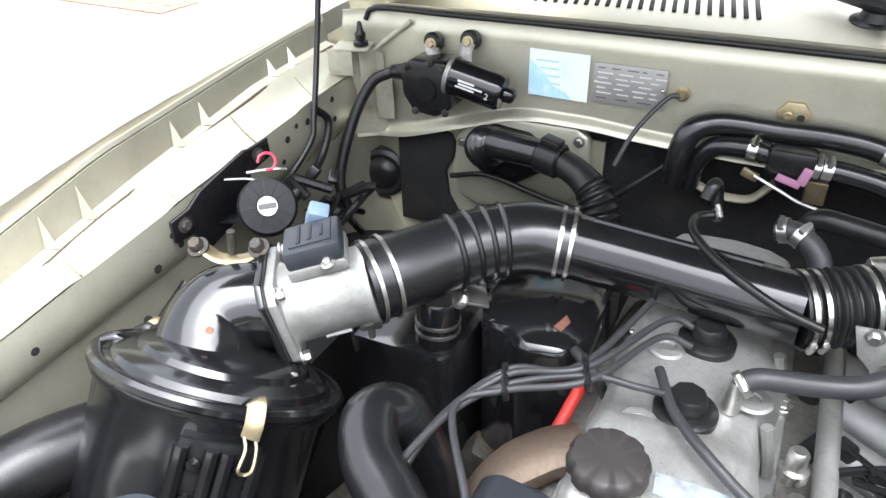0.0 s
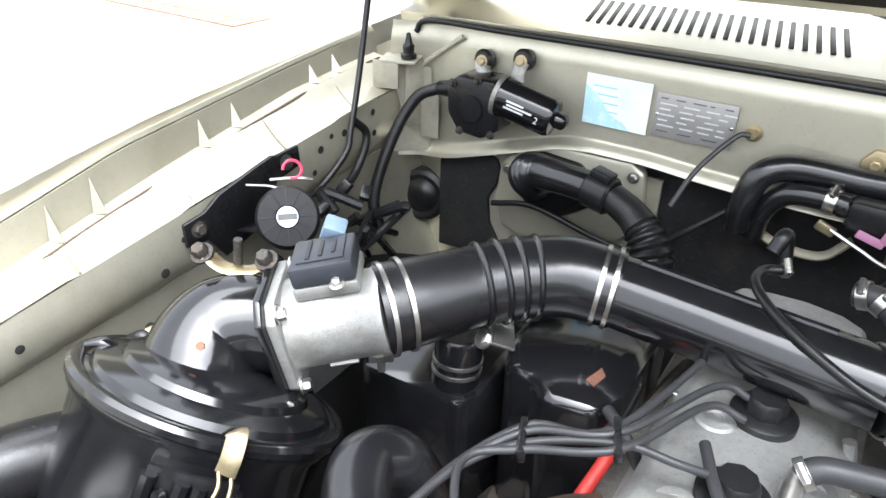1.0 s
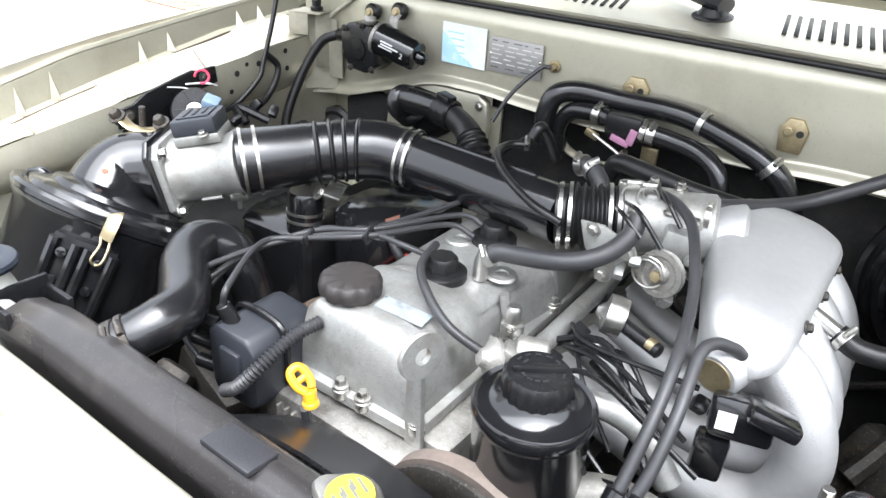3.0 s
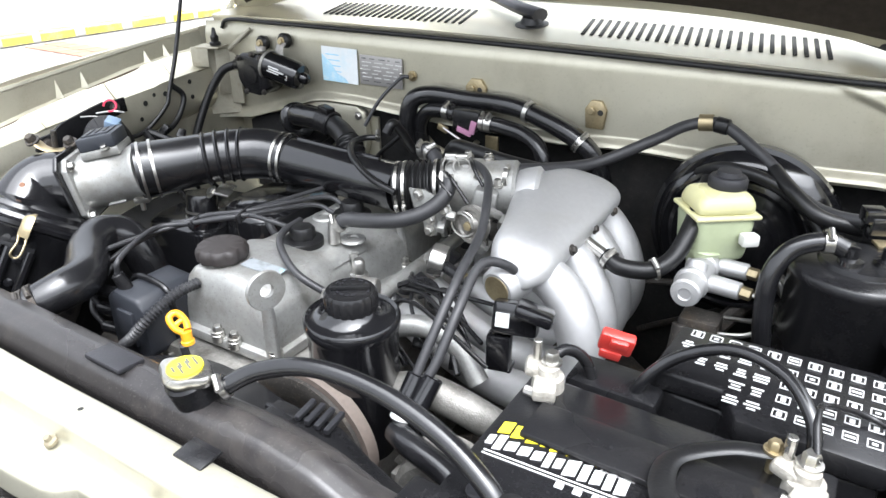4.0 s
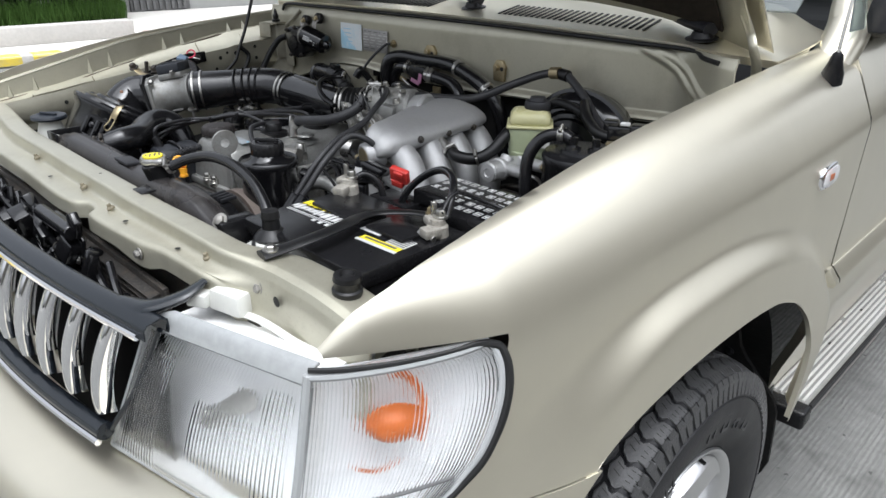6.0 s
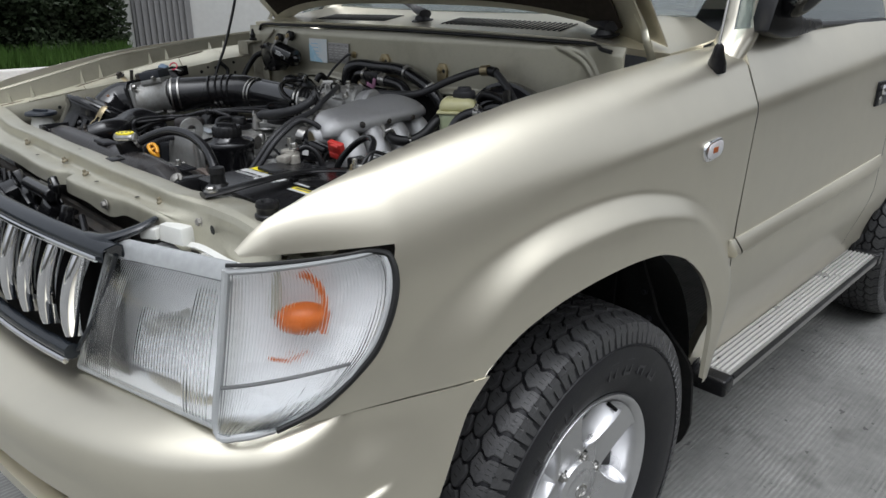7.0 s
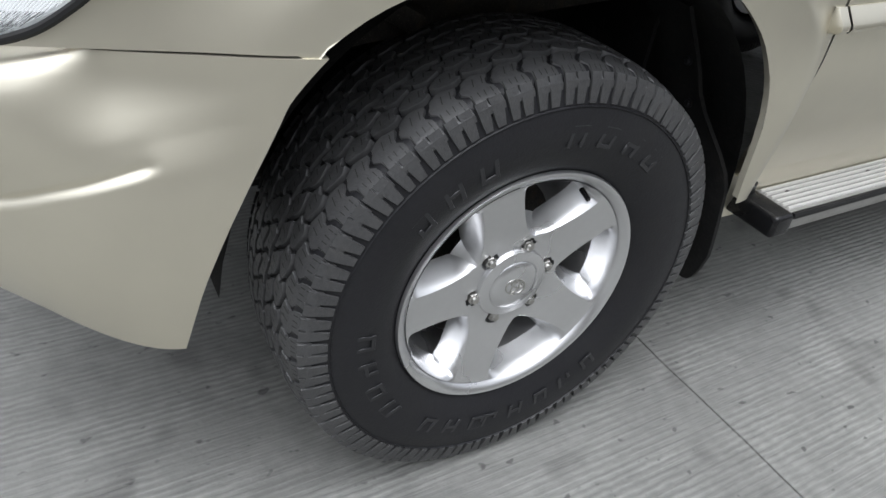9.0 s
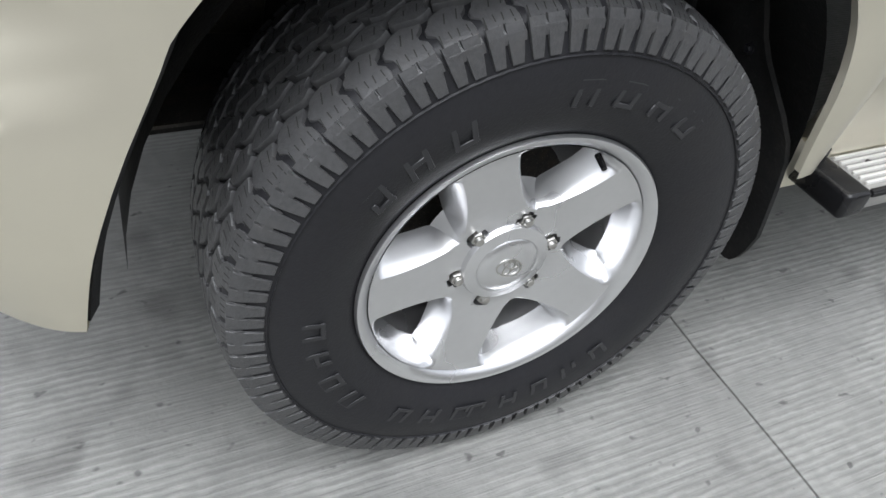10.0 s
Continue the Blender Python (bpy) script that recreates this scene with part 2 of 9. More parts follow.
def frame_of(d):
    d = Vector(d).normalized()
    up = Vector((0, 0, 1)) if abs(d.z) < 0.95 else Vector((0, 1, 0))
    a = d.cross(up).normalized()
    return a, a.cross(d).normalized(), d


def ring_faces(bm, r0, r1):
    n = len(r0)
    for i in range(n):
        bm.faces.new((r0[i], r0[(i + 1) % n], r1[(i + 1) % n], r1[i]))


def lathe(bm, prof, p0, axis=(0, 0, 1), seg=28, close=True):
    """Turns (radius, height) pairs round the axis that starts at p0."""
    a, b, d = frame_of(axis)
    p0 = Vector(p0)
    rings = []
    for r, h in prof:
        c = p0 + d * h
        rings.append([bm.verts.new(c + (a * math.cos(t) + b * math.sin(t)) * max(r, 0.0002)) for t in (2 * math.pi * i / seg for i in range(seg))])
    for r0, r1 in zip(rings, rings[1:]):
        ring_faces(bm, r0, r1)
    if close:
        bm.faces.new(rings[0]), bm.faces.new(list(reversed(rings[-1])))


def rod(bm, p0, p1, r, r1=None, seg=16, chamfer=0.12):
    p0, p1 = Vector(p0), Vector(p1)
    h = (p1 - p0).length
    r1 = r if r1 is None else r1
    c = min(r, r1) * chamfer
    lathe(bm, [(r - c, 0), (r, c), (r1, h - c), (r1 - c, h)], p0, p1 - p0, seg)


def spline(pts, sub=8):
    P = [Vector(p) for p in pts]
    P = [P[0] * 2 - P[1]] + P + [P[-1] * 2 - P[-2]]
    out = []
    for i in range(1, len(P) - 2):
        for j in range(sub):
            t = j / sub
            a, b, c, d = P[i - 1:i + 3]
            out.append(0.5 * ((2 * b) + (c - a) * t + (2 * a - 5 * b + 4 * c - d) * t * t + (3 * b - a - 3 * c + d) * t ** 3))
    out.append(P[-2])
    return out


def sweep(bm, pts, r, seg=12, sub=8, wave=None, flat=1.0):
    """A hose through the points. r: a radius or one for each point. wave: (depth, pitch, from, to) for bellows."""
    line = spline(pts, sub)
    n = len(line)
    rad = [r] * n if not isinstance(r, (list, tuple)) else list(np.interp(np.linspace(0, len(r) - 1, n), range(len(r)), r))
    dist = [0.0]
    for p, q in zip(line, line[1:]):
        dist.append(dist[-1] + (q - p).length)
    total = dist[-1]
    if wave:
        depth, pitch, w0, w1 = wave
        m = int(total / pitch * 8) + 2
        s = np.linspace(0, total, m)
        xs = [np.interp(s, dist, [v[k] for v in line]) for k in range(3)]
        rr = np.interp(s, dist, rad)
        line = [Vector((xs[0][i], xs[1][i], xs[2][i])) for i in range(m)]
        rad = [rr[i] + (depth * math.sin(2 * math.pi * s[i] / pitch) if w0 <= s[i] / total <= w1 else 0) for i in range(m)]
        n = m
    a, b, d = frame_of(line[1] - line[0])
    rings = []
    for i, p in enumerate(line):
        t = (line[min(i + 1, n - 1)] - line[max(i - 1, 0)]).normalized()
        a = (a - t * a.dot(t)).normalized()
        b = t.cross(a)
        rings.append([bm.verts.new(p + (a * math.cos(w) + b * math.sin(w) * flat) * rad[i]) for w in (2 * math.pi * k / seg for k in range(seg))])
    for r0, r1 in zip(rings, rings[1:]):
        ring_faces(bm, r0, r1)
    bm.faces.new(rings[0]), bm.faces.new(list(reversed(rings[-1])))


def sheet(bm, fn, us, vs, thick=0.0, keep=None):
    """A grid of fn(u, v); solid where thick is given."""
    g = [[bm.verts.new(fn(u, v)) for v in vs] for u in us]
    faces = []
    for i in range(len(us) - 1):
        for j in range(len(vs) - 1):
            if keep is None or keep(0.5 * (us[i] + us[i + 1]), 0.5 * (vs[j] + vs[j + 1])):
                q = (g[i][j], g[i + 1][j], g[i + 1][j + 1], g[i][j + 1])
                if len({tuple(round(c, 6) for c in v.co) for v in q}) == 4:
                    faces.append(bm.faces.new(q))
                else:
                    k = []
                    for v in q:
                        if all((v.co - w.co).length > 1e-5 for w in k):
                            k.append(v)
                    if len(k) == 3:
                        faces.append(bm.faces.new(k))
    for v in [v for row in g for v in row if not v.link_faces]:
        bm.verts.remove(v)
    if thick:
        bmesh.ops.recalc_face_normals(bm, faces=faces)
        bmesh.ops.solidify(bm, geom=faces, thickness=thick)


def prism(bm, poly, d0, d1, axis="z", bevel=0.0):
    """A polygon of (a, b) pairs drawn out along an axis."""
    put = {"z": lambda a, b, h: (a, b, h), "y": lambda a, b, h: (a, h, b), "x": lambda a, b, h: (h, a, b)}[axis]
    lo = [bm.verts.new(put(a, b, d0)) for a, b in poly]
    hi = [bm.verts.new(put(a, b, d1)) for a, b in poly]
    n = len(poly)
    faces = [bm.faces.new(lo), bm.faces.new(list(reversed(hi)))]
    for i in range(n):
        faces.append(bm.faces.new((lo[i], lo[(i + 1) % n], hi[(i + 1) % n], hi[i])))
    if bevel:
        bmesh.ops.recalc_face_normals(bm, faces=faces)
        bmesh.ops.bevel(bm, geom=list({e for f in faces for e in f.edges}), offset=bevel, segments=2, affect="EDGES", profile=0.5)


def bolt(bm, p, axis, r=0.006, h=0.005):
    """A hexagon head on a washer."""
    p, d = Vector(p), Vector(axis).normalized()
    lathe(bm, [(r * 1.45, 0), (r * 1.45, h * 0.3), (r * 1.2, h * 0.35)], p, d, 16)
    lathe(bm, [(r, h * 0.3), (r, h * 1.1), (r * 0.8, h * 1.3)], p, d, 6)


def clamp_band(bm, p, axis, r, w=0.009, ear=(0, 0, 1)):
    """A worm-drive clamp round a hose."""
    p, d = Vector(p), Vector(axis).normalized()
    lathe(bm, [(r, -w / 2), (r + 0.0018, -w / 2), (r + 0.0018, w / 2), (r, w / 2)], p, d, 28, close=False)
    e = Vector(ear)
    e = (e - d * e.dot(d)).normalized()
    q = p + e * (r + 0.003)
    rod(bm, q - d.cross(e) * 0.008, q + d.cross(e) * 0.008, 0.0035, seg=8)


def sm(a, b, x):
    t = min(max((x - a) / (b - a), 0.0), 1.0)
    return t * t * (3 - 2 * t)


def ip(x, xs, ys):
    return float(np.interp(x, xs, ys))


def ips(x, xs, ys):
    """Like ip, but with a smooth monotone curve through the points."""
    n = len(xs)
    if x <= xs[0]:
        return float(ys[0])
    if x >= xs[-1]:
        return float(ys[-1])
    d = [(ys[i + 1] - ys[i]) / (xs[i + 1] - xs[i]) for i in range(n - 1)]
    m = [d[0]] + [0.0 if d[i - 1] * d[i] <= 0 else 2 * d[i - 1] * d[i] / (d[i - 1] + d[i]) for i in range(1, n - 1)] + [d[-1]]
    i = max(k for k in range(n - 1) if xs[k] <= x)
    h = xs[i + 1] - xs[i]
    t = (x - xs[i]) / h
    return ys[i] * (1 + 2 * t) * (1 - t) ** 2 + h * m[i] * t * (1 - t) ** 2 + ys[i + 1] * t * t * (3 - 2 * t) + h * m[i + 1] * t * t * (t - 1)


def lin(a, b, n):
    return [a + (b - a) * i / (n - 1) for i in range(n)]


def hump(x):
    return max(math.sin(math.pi * x), 0.0)

# ---- ground and street ----
bm = bm_new()
ys = [-400, -60, -20, -6, -3, -1.5, 0, 0.3, 0.4975, 0.500, 0.5025, 0.7, 1.2, 2, 3, 4, 6, 12, 30, 90, 400]
xs = [-400, -60, -30, -14, -9.3] + lin(-8, 6, 120) + [8, 14, 30, 90, 400]


def ground_at(x, y):
    wob = 0.010 * noise.noise((x * 3, 0, 5)) + 0.006 * noise.noise((x * 17, 2, 1))
    return (x, y + (wob if 0.2 < y < 0.8 else 0), -0.010 if abs(y - 0.5) < 1e-6 else 0.0)


sheet(bm, ground_at, xs, ys)
single("ground", bm, concrete, "grey broomed concrete slab with a joint across it", "ground", kind="structure", smooth=0)

bm = bm_new()
prism(bm, [(-8.36, -30), (-8.36, 60), (-8.62, 60), (-8.62, -30)], 0.0, 0.13, "z", 0.03)
single("kerb", bm, kerb_mat, "pale concrete kerb with worn yellow dashes", "kerb", kind="structure", smooth=30)
bm = bm_new()
dash = random.Random(31)
y = -8.0
while y < 14:
    w = dash.uniform(0.28, 0.55)
    sheet(bm, lambda u, k: (-8.356 - ip(k, (0, 1, 2, 3), (-0.004, -0.004, 0.03, 0.20)), y + w * u, ip(k, (0, 1, 2, 3), (0.02, 0.104, 0.1335, 0.1335))), (0, 0.5, 1), range(4))
    y += w + dash.uniform(0.06, 0.16)
single("kerb_dash", bm, yellow_paint, "worn yellow dashes painted on the kerb", "paint", kind="stuff", smooth=0)
bm = bm_new()
prism(bm, [(-8.63, -30), (-8.63, 60), (-13.0, 60), (-13.0, -30)], 0.0, 0.12, "z", 0.01)
single("pavement", bm, walk_mat, "pale concrete pavement beside the kerb", "pavement", kind="structure", smooth=30)
bm = bm_new()
prism(bm, [(-9.30, -30), (-9.30, 3.25), (-9.52, 3.25), (-9.52, -30)], 0.11, 0.36, "z", 0.03)
single("planter_edge", bm, kerb_mat, "pale concrete edging of the grass bed", "edging", kind="structure", smooth=30)
bm = bm_new()
prism(bm, [(-9.53, -30), (-9.53, 3.2), (-12.9, 4.6), (-12.9, -30)], 0.11, 0.32, "z")
single("verge", bm, grass_mat, "green grass bed behind the edging", "verge", kind="structure", smooth=0)
bm = bm_new()
prism(bm, [(-13.02, -30), (-13.02, 60), (-13.4, 60), (-13.4, -30)], 0.0, 3.2, "z", 0.02)
single("street_wall", bm, wall_mat, "pale grey rendered wall behind the grass", "wall", kind="structure", smooth=30)
# Unseen wall, added so the car's side has something dark to reflect.
bm = bm_new()
prism(bm, [(5.2, -30), (5.2, 60), (5.5, 60), (5.5, -30)], 0.0, 2.8, "z", 0.02)
dull_render = mat("dull_render", (0.20, 0.19, 0.165), 0.9, 0, 0.12, 2)
single("wall_opposite", bm, dull_render, "plain dull wall added out of view to darken the car side", "wall", kind="structure", smooth=30)
bm = bm_new()
prism(bm, [(-13.015, 4.7), (-13.015, 5.9), (-12.95, 5.9), (-12.95, 4.7)], 0.12, 2.3, "z", 0.01)
for k in range(9):
    prism(bm, [(-12.95, 4.75 + 0.125 * k), (-12.95, 4.80 + 0.125 * k), (-12.90, 4.80 + 0.125 * k), (-12.90, 4.75 + 0.125 * k)], 0.16, 2.25, "z")
single("gate", bm, mat("grey_gate", (0.16, 0.16, 0.16), 0.6, 0.3, 0.1, 4), "grey barred gate in the street wall", "gate", kind="structure", smooth=30)
rnd = random.Random(4)
bm = bm_new()
for i in range(9000):
    x = rnd.uniform(-11.8, -9.5)
    y = rnd.uniform(-5.0, 3.2 - (x + 9.5) * 0.4)
    h, a, w = rnd.uniform(0.10, 0.30), rnd.uniform(0, 6.28), rnd.uniform(0.008, 0.018)
    dx, dy = math.cos(a) * w, math.sin(a) * w
    lx, ly = rnd.uniform(-0.08, 0.08), rnd.uniform(-0.08, 0.08)
    bm.faces.new([bm.verts.new(p) for p in ((x - dx, y - dy, 0.31), (x + dx, y + dy, 0.31), (x + lx, y + ly, 0.31 + h))])
single("grass", bm, grass_mat, "long green grass on the verge", "grass", kind="stuff", smooth=0)
bm = bm_new()
def hedge_front(y, z):
    return -11.95 + 0.22 * noise.noise((y * 1.6, z * 1.8, 2)) + 0.10 * noise.noise((y * 5, z * 5, 7)) - 0.25 * sm(1.7, 2.3, z)


sheet(bm, lambda y, z: (hedge_front(y, z) - 0.62, y, z), lin(-9.0, 4.05, 90), lin(0.30, 2.35, 22), 0.3)
for i in range(44000):
    y = rnd.uniform(-9.0, 4.15) if i % 3 else rnd.uniform(-2.0, 4.15)
    z = 0.33 + (2.0 + 0.4 * noise.noise((y * 1.1, 3, 1))) * rnd.random()
    x = hedge_front(y, z) + rnd.uniform(-0.26, 0.10)
    a, b, q = rnd.uniform(0, 6.28), rnd.uniform(-0.9, 0.9), rnd.uniform(0.03, 0.075)
    u = Vector((math.cos(a), math.sin(a), b)).normalized() * q
    w = u.cross(Vector((rnd.uniform(-1, 1), rnd.uniform(-1, 1), rnd.uniform(-1, 1)))).normalized() * q * 0.5
    c = Vector((x, y, z))
    bm.faces.new([bm.verts.new(p) for p in (c - u, c + w, c + u, c - w)])
single("hedge", bm, leaf_mat, "dense dark green hedge behind the grass", "hedge", kind="stuff", smooth=0)
bm = bm_new()
for i in range(26):
    for k in range(2):
        x, y = -8.2 + 0.115 * i, 3.72 + 0.24 * k
        prism(bm, [(x, y), (x + 0.108, y), (x + 0.108, y + 0.225), (x, y + 0.225)], 0.0, 0.012 + 0.003 * ((i + k) % 2), "z", 0.004)
for i in range(4):
    prism(bm, [(-9.28 + 0.11 * i, 3.34), (-9.18 + 0.11 * i, 3.34), (-9.18 + 0.11 * i, 3.56), (-9.28 + 0.11 * i, 3.56)], 0.12, 0.20, "z", 0.006)
single("brick_strip", bm, red_brick, "strip of red bricks laid across the street edge", "bricks", kind="stuff", smooth=30)

# ---- the car: body shell ----
XC = -0.02
car = thing("car", "champagne gold off-road car with its bonnet open, standing on concrete", "car")


def top_z(y):
    return ips(y, (-0.63, -0.60, -0.48, -0.30, -0.155, 0.0, 0.18, 0.5, 0.62), (1.040, 1.072, 1.118, 1.155, 1.178, 1.194, 1.209, 1.235, 1.252))


def side_x(y):
    return ips(y, (-0.63, -0.46, -0.30, -0.10, 0.15, 0.5, 1.8, 3.6), (0.780, 0.822, 0.845, 0.858, 0.866, 0.868, 0.862, 0.83))


def arch_z(y):
    return ips(y, (-0.345, -0.333, -0.252, -0.164, -0.065, 0.0, 0.083, 0.183, 0.281, 0.33, 0.371, 0.395, 0.408, 0.415),
              (0.80, 0.816, 0.867, 0.890, 0.900, 0.902, 0.897, 0.868, 0.803, 0.74, 0.652, 0.56, 0.51, 0.487))


def flare(y, z):
    """The bulge round the wheel arch: starts at a crease and rounds off to the lip."""
    edge = ips(y, (-0.62, -0.44, -0.34, -0.22, -0.05, 0.12, 0.28, 0.47), (0.71, 0.648, 0.640, 0.629, 0.617, 0.622, 0.640, 0.665))
    k = min(max((edge - math.hypot(y + 0.03, z - 0.40)) / 0.135, 0.0), 1.0)
    return 0.042 * (0.52 * sm(0.0, 0.36 + 0.55 * sm(-0.20, -0.46, y) + 0.2 * sm(0.25, 0.45, y), k) + 0.48 * (1 - (1 - k) ** 2.0)) * (0.35 + 0.65 * sm(-0.58, -0.2, y)) * sm(0.18, 0.43, z) * sm(0.52, 0.43, y)


def gap_y(z):
    """Where wing and door meet: upright below, leaning back towards the pillar."""
    return 0.5135 + ips(z, (0.85, 1.04, 1.16, 1.27), (0.0, 0.016, 0.034, 0.085))


def dent(y, z):
    """The shallow waist above the flare."""
    return 0.005 * sm(-0.55, -0.30, y) * sm(0.56, 0.40, y) * sm(0.70, 0.85, z)


def side_point(y, z):
    zt = top_z(y)
    zs = zt - 0.165
    tuck = 0.035 * sm(0.75, 0.35, z)
    x = side_x(y) - tuck - dent(y, z) + flare(y, min(z, zs))
    if z > zs:
        k = min((z - zs) / 0.165, 1.0) ** (1 / 0.95)
        x = 0.737 + (x - 0.737) * (1 - k * k) ** 0.525
    return (x, y, z)


def body_side(y, z):
    """The door's section: upright up to the shoulder crease, then leaning in."""
    d = z - (1.066 + 0.062 * min(y, 1.8))
    lean = 0.0 if d < 0 else d * d / 0.044 if d < 0.022 else d - 0.011
    return (side_x(y) - 0.072 * sm(0.74, 0.42, z) - 0.46 * lean - 0.9 * lean * lean, y, z)


def towards_door(p):
    """Turns the wing's section into the door's as it nears the gap."""
    x, y, z = p
    k = sm(-0.42, 0.25, y) * sm(0.80, 0.98, z)
    q = min(max((z - top_z(y) + 0.042) / 0.042, 0.0), 1.0)
    flat = 0.737 + (body_side(y, z)[0] + flare(y, z) - 0.737) * (1 - q * q) ** 0.5
    return (x + (flat - x) * k, y + (gap_y(z) - 0.5135) * sm(0.30, 0.511, y), z)


def crown(y, v):
    """From the bonnet edge (v = 0) over the shoulder to the side (v = 1)."""
    a = v * math.pi / 2
    zt = top_z(y)
    zs = zt - 0.165
    z = zs + 0.165 * max(math.cos(a), 0.0) ** 0.95
    x = 0.737 + (side_x(y) - dent(y, zs) + flare(y, zs) - 0.737) * max(math.sin(a), 0.0) ** 1.05
    return (x, y, z)


def tongue_angle(y):
    """How far over the shoulder the wing reaches above the lamp."""
    return math.acos(min(max((1.034 - top_z(y) + 0.165) / 0.165, 0.0), 0.999) ** (1 / 0.95))


def lamp_rear_z(y):
    return ips(y, (-0.640, -0.615, -0.564, -0.532, -0.508, -0.484, -0.467, -0.459), (0.8096, 0.8105, 0.838, 0.868, 0.903, 0.951, 1.000, 1.032))


def fender_shape(f=lambda p: p):
    bm = bm_new()
    cols = lin(-0.46, -0.345, 8) + lin(-0.333, 0.30, 34) + lin(0.315, 0.415, 20) + lin(0.425, 0.511, 5)

    def low(y):
        if y < -0.345:
            return 0.8095
        return arch_z(y) if y < 0.415 else 0.485
    mid = tongue_angle(-0.46) / (math.pi / 2)
    sheet(bm, lambda y, v: f(towards_door(crown(y, v))), cols, lin(0, mid, 10) + lin(mid, 1, 14)[1:])
    sheet(bm, lambda y, v: f(towards_door(side_point(y, (top_z(y) - 0.165) * (1 - v) + low(y) * v))), cols, [v ** 0.8 for v in lin(0, 1, 34)])
    tongue = lin(-0.632, -0.46, 10)

    def tongue_at(y, v):
        most = tongue_angle(-0.46)
        a = most * v
        low_c = math.cos(most) ** 0.95
        xi = ips(y, (-0.632, -0.60, -0.55, -0.46), (0.703, 0.716, 0.729, 0.737))
        xe = ips(y, (-0.632, -0.60, -0.55, -0.50, -0.46), (0.714, 0.735, 0.765, 0.793, crown(-0.46, most / (math.pi / 2))[0]))
        z = 1.034 + (top_z(y) - 1.034) * (math.cos(a) ** 0.95 - low_c) / (1 - low_c)
        return f((xi + (xe - xi) * (math.sin(a) / math.sin(most)) ** 1.05, y, z))
    sheet(bm, tongue_at, tongue, lin(0, 1, 10))
    sheet(bm, lambda y, v: f(side_point(y, lamp_rear_z(y) * (1 - v) + 0.8095 * v)), lin(-0.638, -0.46, 16), lin(0, 1, 26))
    # inner returns: arch lip and bonnet-side flange
    sheet(bm, lambda y, v: f((side_point(y, arch_z(y))[0] - 0.009 * v, y - 0.004 * v * sm(0.2, 0.4, y), arch_z(y) + 0.003 * v)), lin(-0.333, 0.412, 50), (0, 1))
    sheet(bm, lambda y, v: f((ips(y, (-0.632, -0.60, -0.55, -0.46), (0.703, 0.716, 0.729, 0.737)) - 0.004 * v, y, top_z(y) - 0.0006 - 0.035 * v)), tongue[2:] + cols[1:], (0, 1))
    bmesh.ops.remove_doubles(bm, verts=bm.verts, dist=0.0006)
    return bm


part("front_fender", fender_shape(), paint, car, "champagne metallic front wing with a flared wheel arch", smooth=60)
part("front_fender", fender_shape(lambda p: (2 * XC - 0.03 - p[0], p[1], p[2])), paint, car, "champagne front wing across the bay", smooth=60)


# bumper
PLAN = [(-0.02, -0.885), (0.20, -0.875), (0.38, -0.850), (0.55, -0.805), (0.67, -0.750), (0.775, -0.658), (0.842, -0.555), (0.868, -0.45), (0.872, -0.33)]
plan_line = spline([(x, y, 0) for x, y in PLAN], 8)
plan_s = np.linspace(0, 1, len(plan_line))


def plan_at(s):
    return ip(s, plan_s, [p.x for p in plan_line]), ip(s, plan_s, [p.y for p in plan_line])


def plan_normal(s):
    x0, y0 = plan_at(max(s - 0.01, 0))
    x1, y1 = plan_at(min(s + 0.01, 1))
    d = Vector((y1 - y0, -(x1 - x0), 0))
    return d.normalized()


def groove_z(q):
    return ips(q, (0, 0.2, 0.45, 0.52, 0.60, 0.70, 0.80, 1.0), (0.640, 0.656, 0.650, 0.640, 0.640, 0.668, 0.697, 0.735))


def slot_z(q):
    return ips(q, (0, 0.2, 0.335, 0.48, 0.56, 1.0), (0.622, 0.613, 0.585, 0.561, 0.552, 0.552))


def bottom_z(q):
    return ips(q, (0, 0.2, 0.346, 0.434, 0.52, 0.60, 0.65, 0.82, 1.0), (0.596, 0.586, 0.532, 0.502, 0.476, 0.455, 0.444, 0.432, 0.432))


UPPER = ((0.0, -0.12), (0.004, -0.085), (0.05, -0.055), (0.12, -0.028), (0.20, -0.013), (0.30, -0.004), (0.42, 0.001), (0.58, 0.003), (0.72, 0.003), (0.84, 0.001), (0.93, -0.002))
TRENCH = ((0.012, -0.002), (0.0065, -0.004), (0.003, -0.0055), (0.0005, -0.0055), (-0.0025, -0.003), (-0.006, 0.0005), (-0.012, 0.001))
ROWS = len(UPPER) + len(TRENCH) + 4 + 8


def rim_z(q):
    """The bumper's upper edge, rising outwards along the lamp."""
    return ips(plan_at(q)[0], (0.0, 0.345, 0.55, 0.706, 0.77), (0.752, 0.762, 0.786, 0.8025, 0.8075))


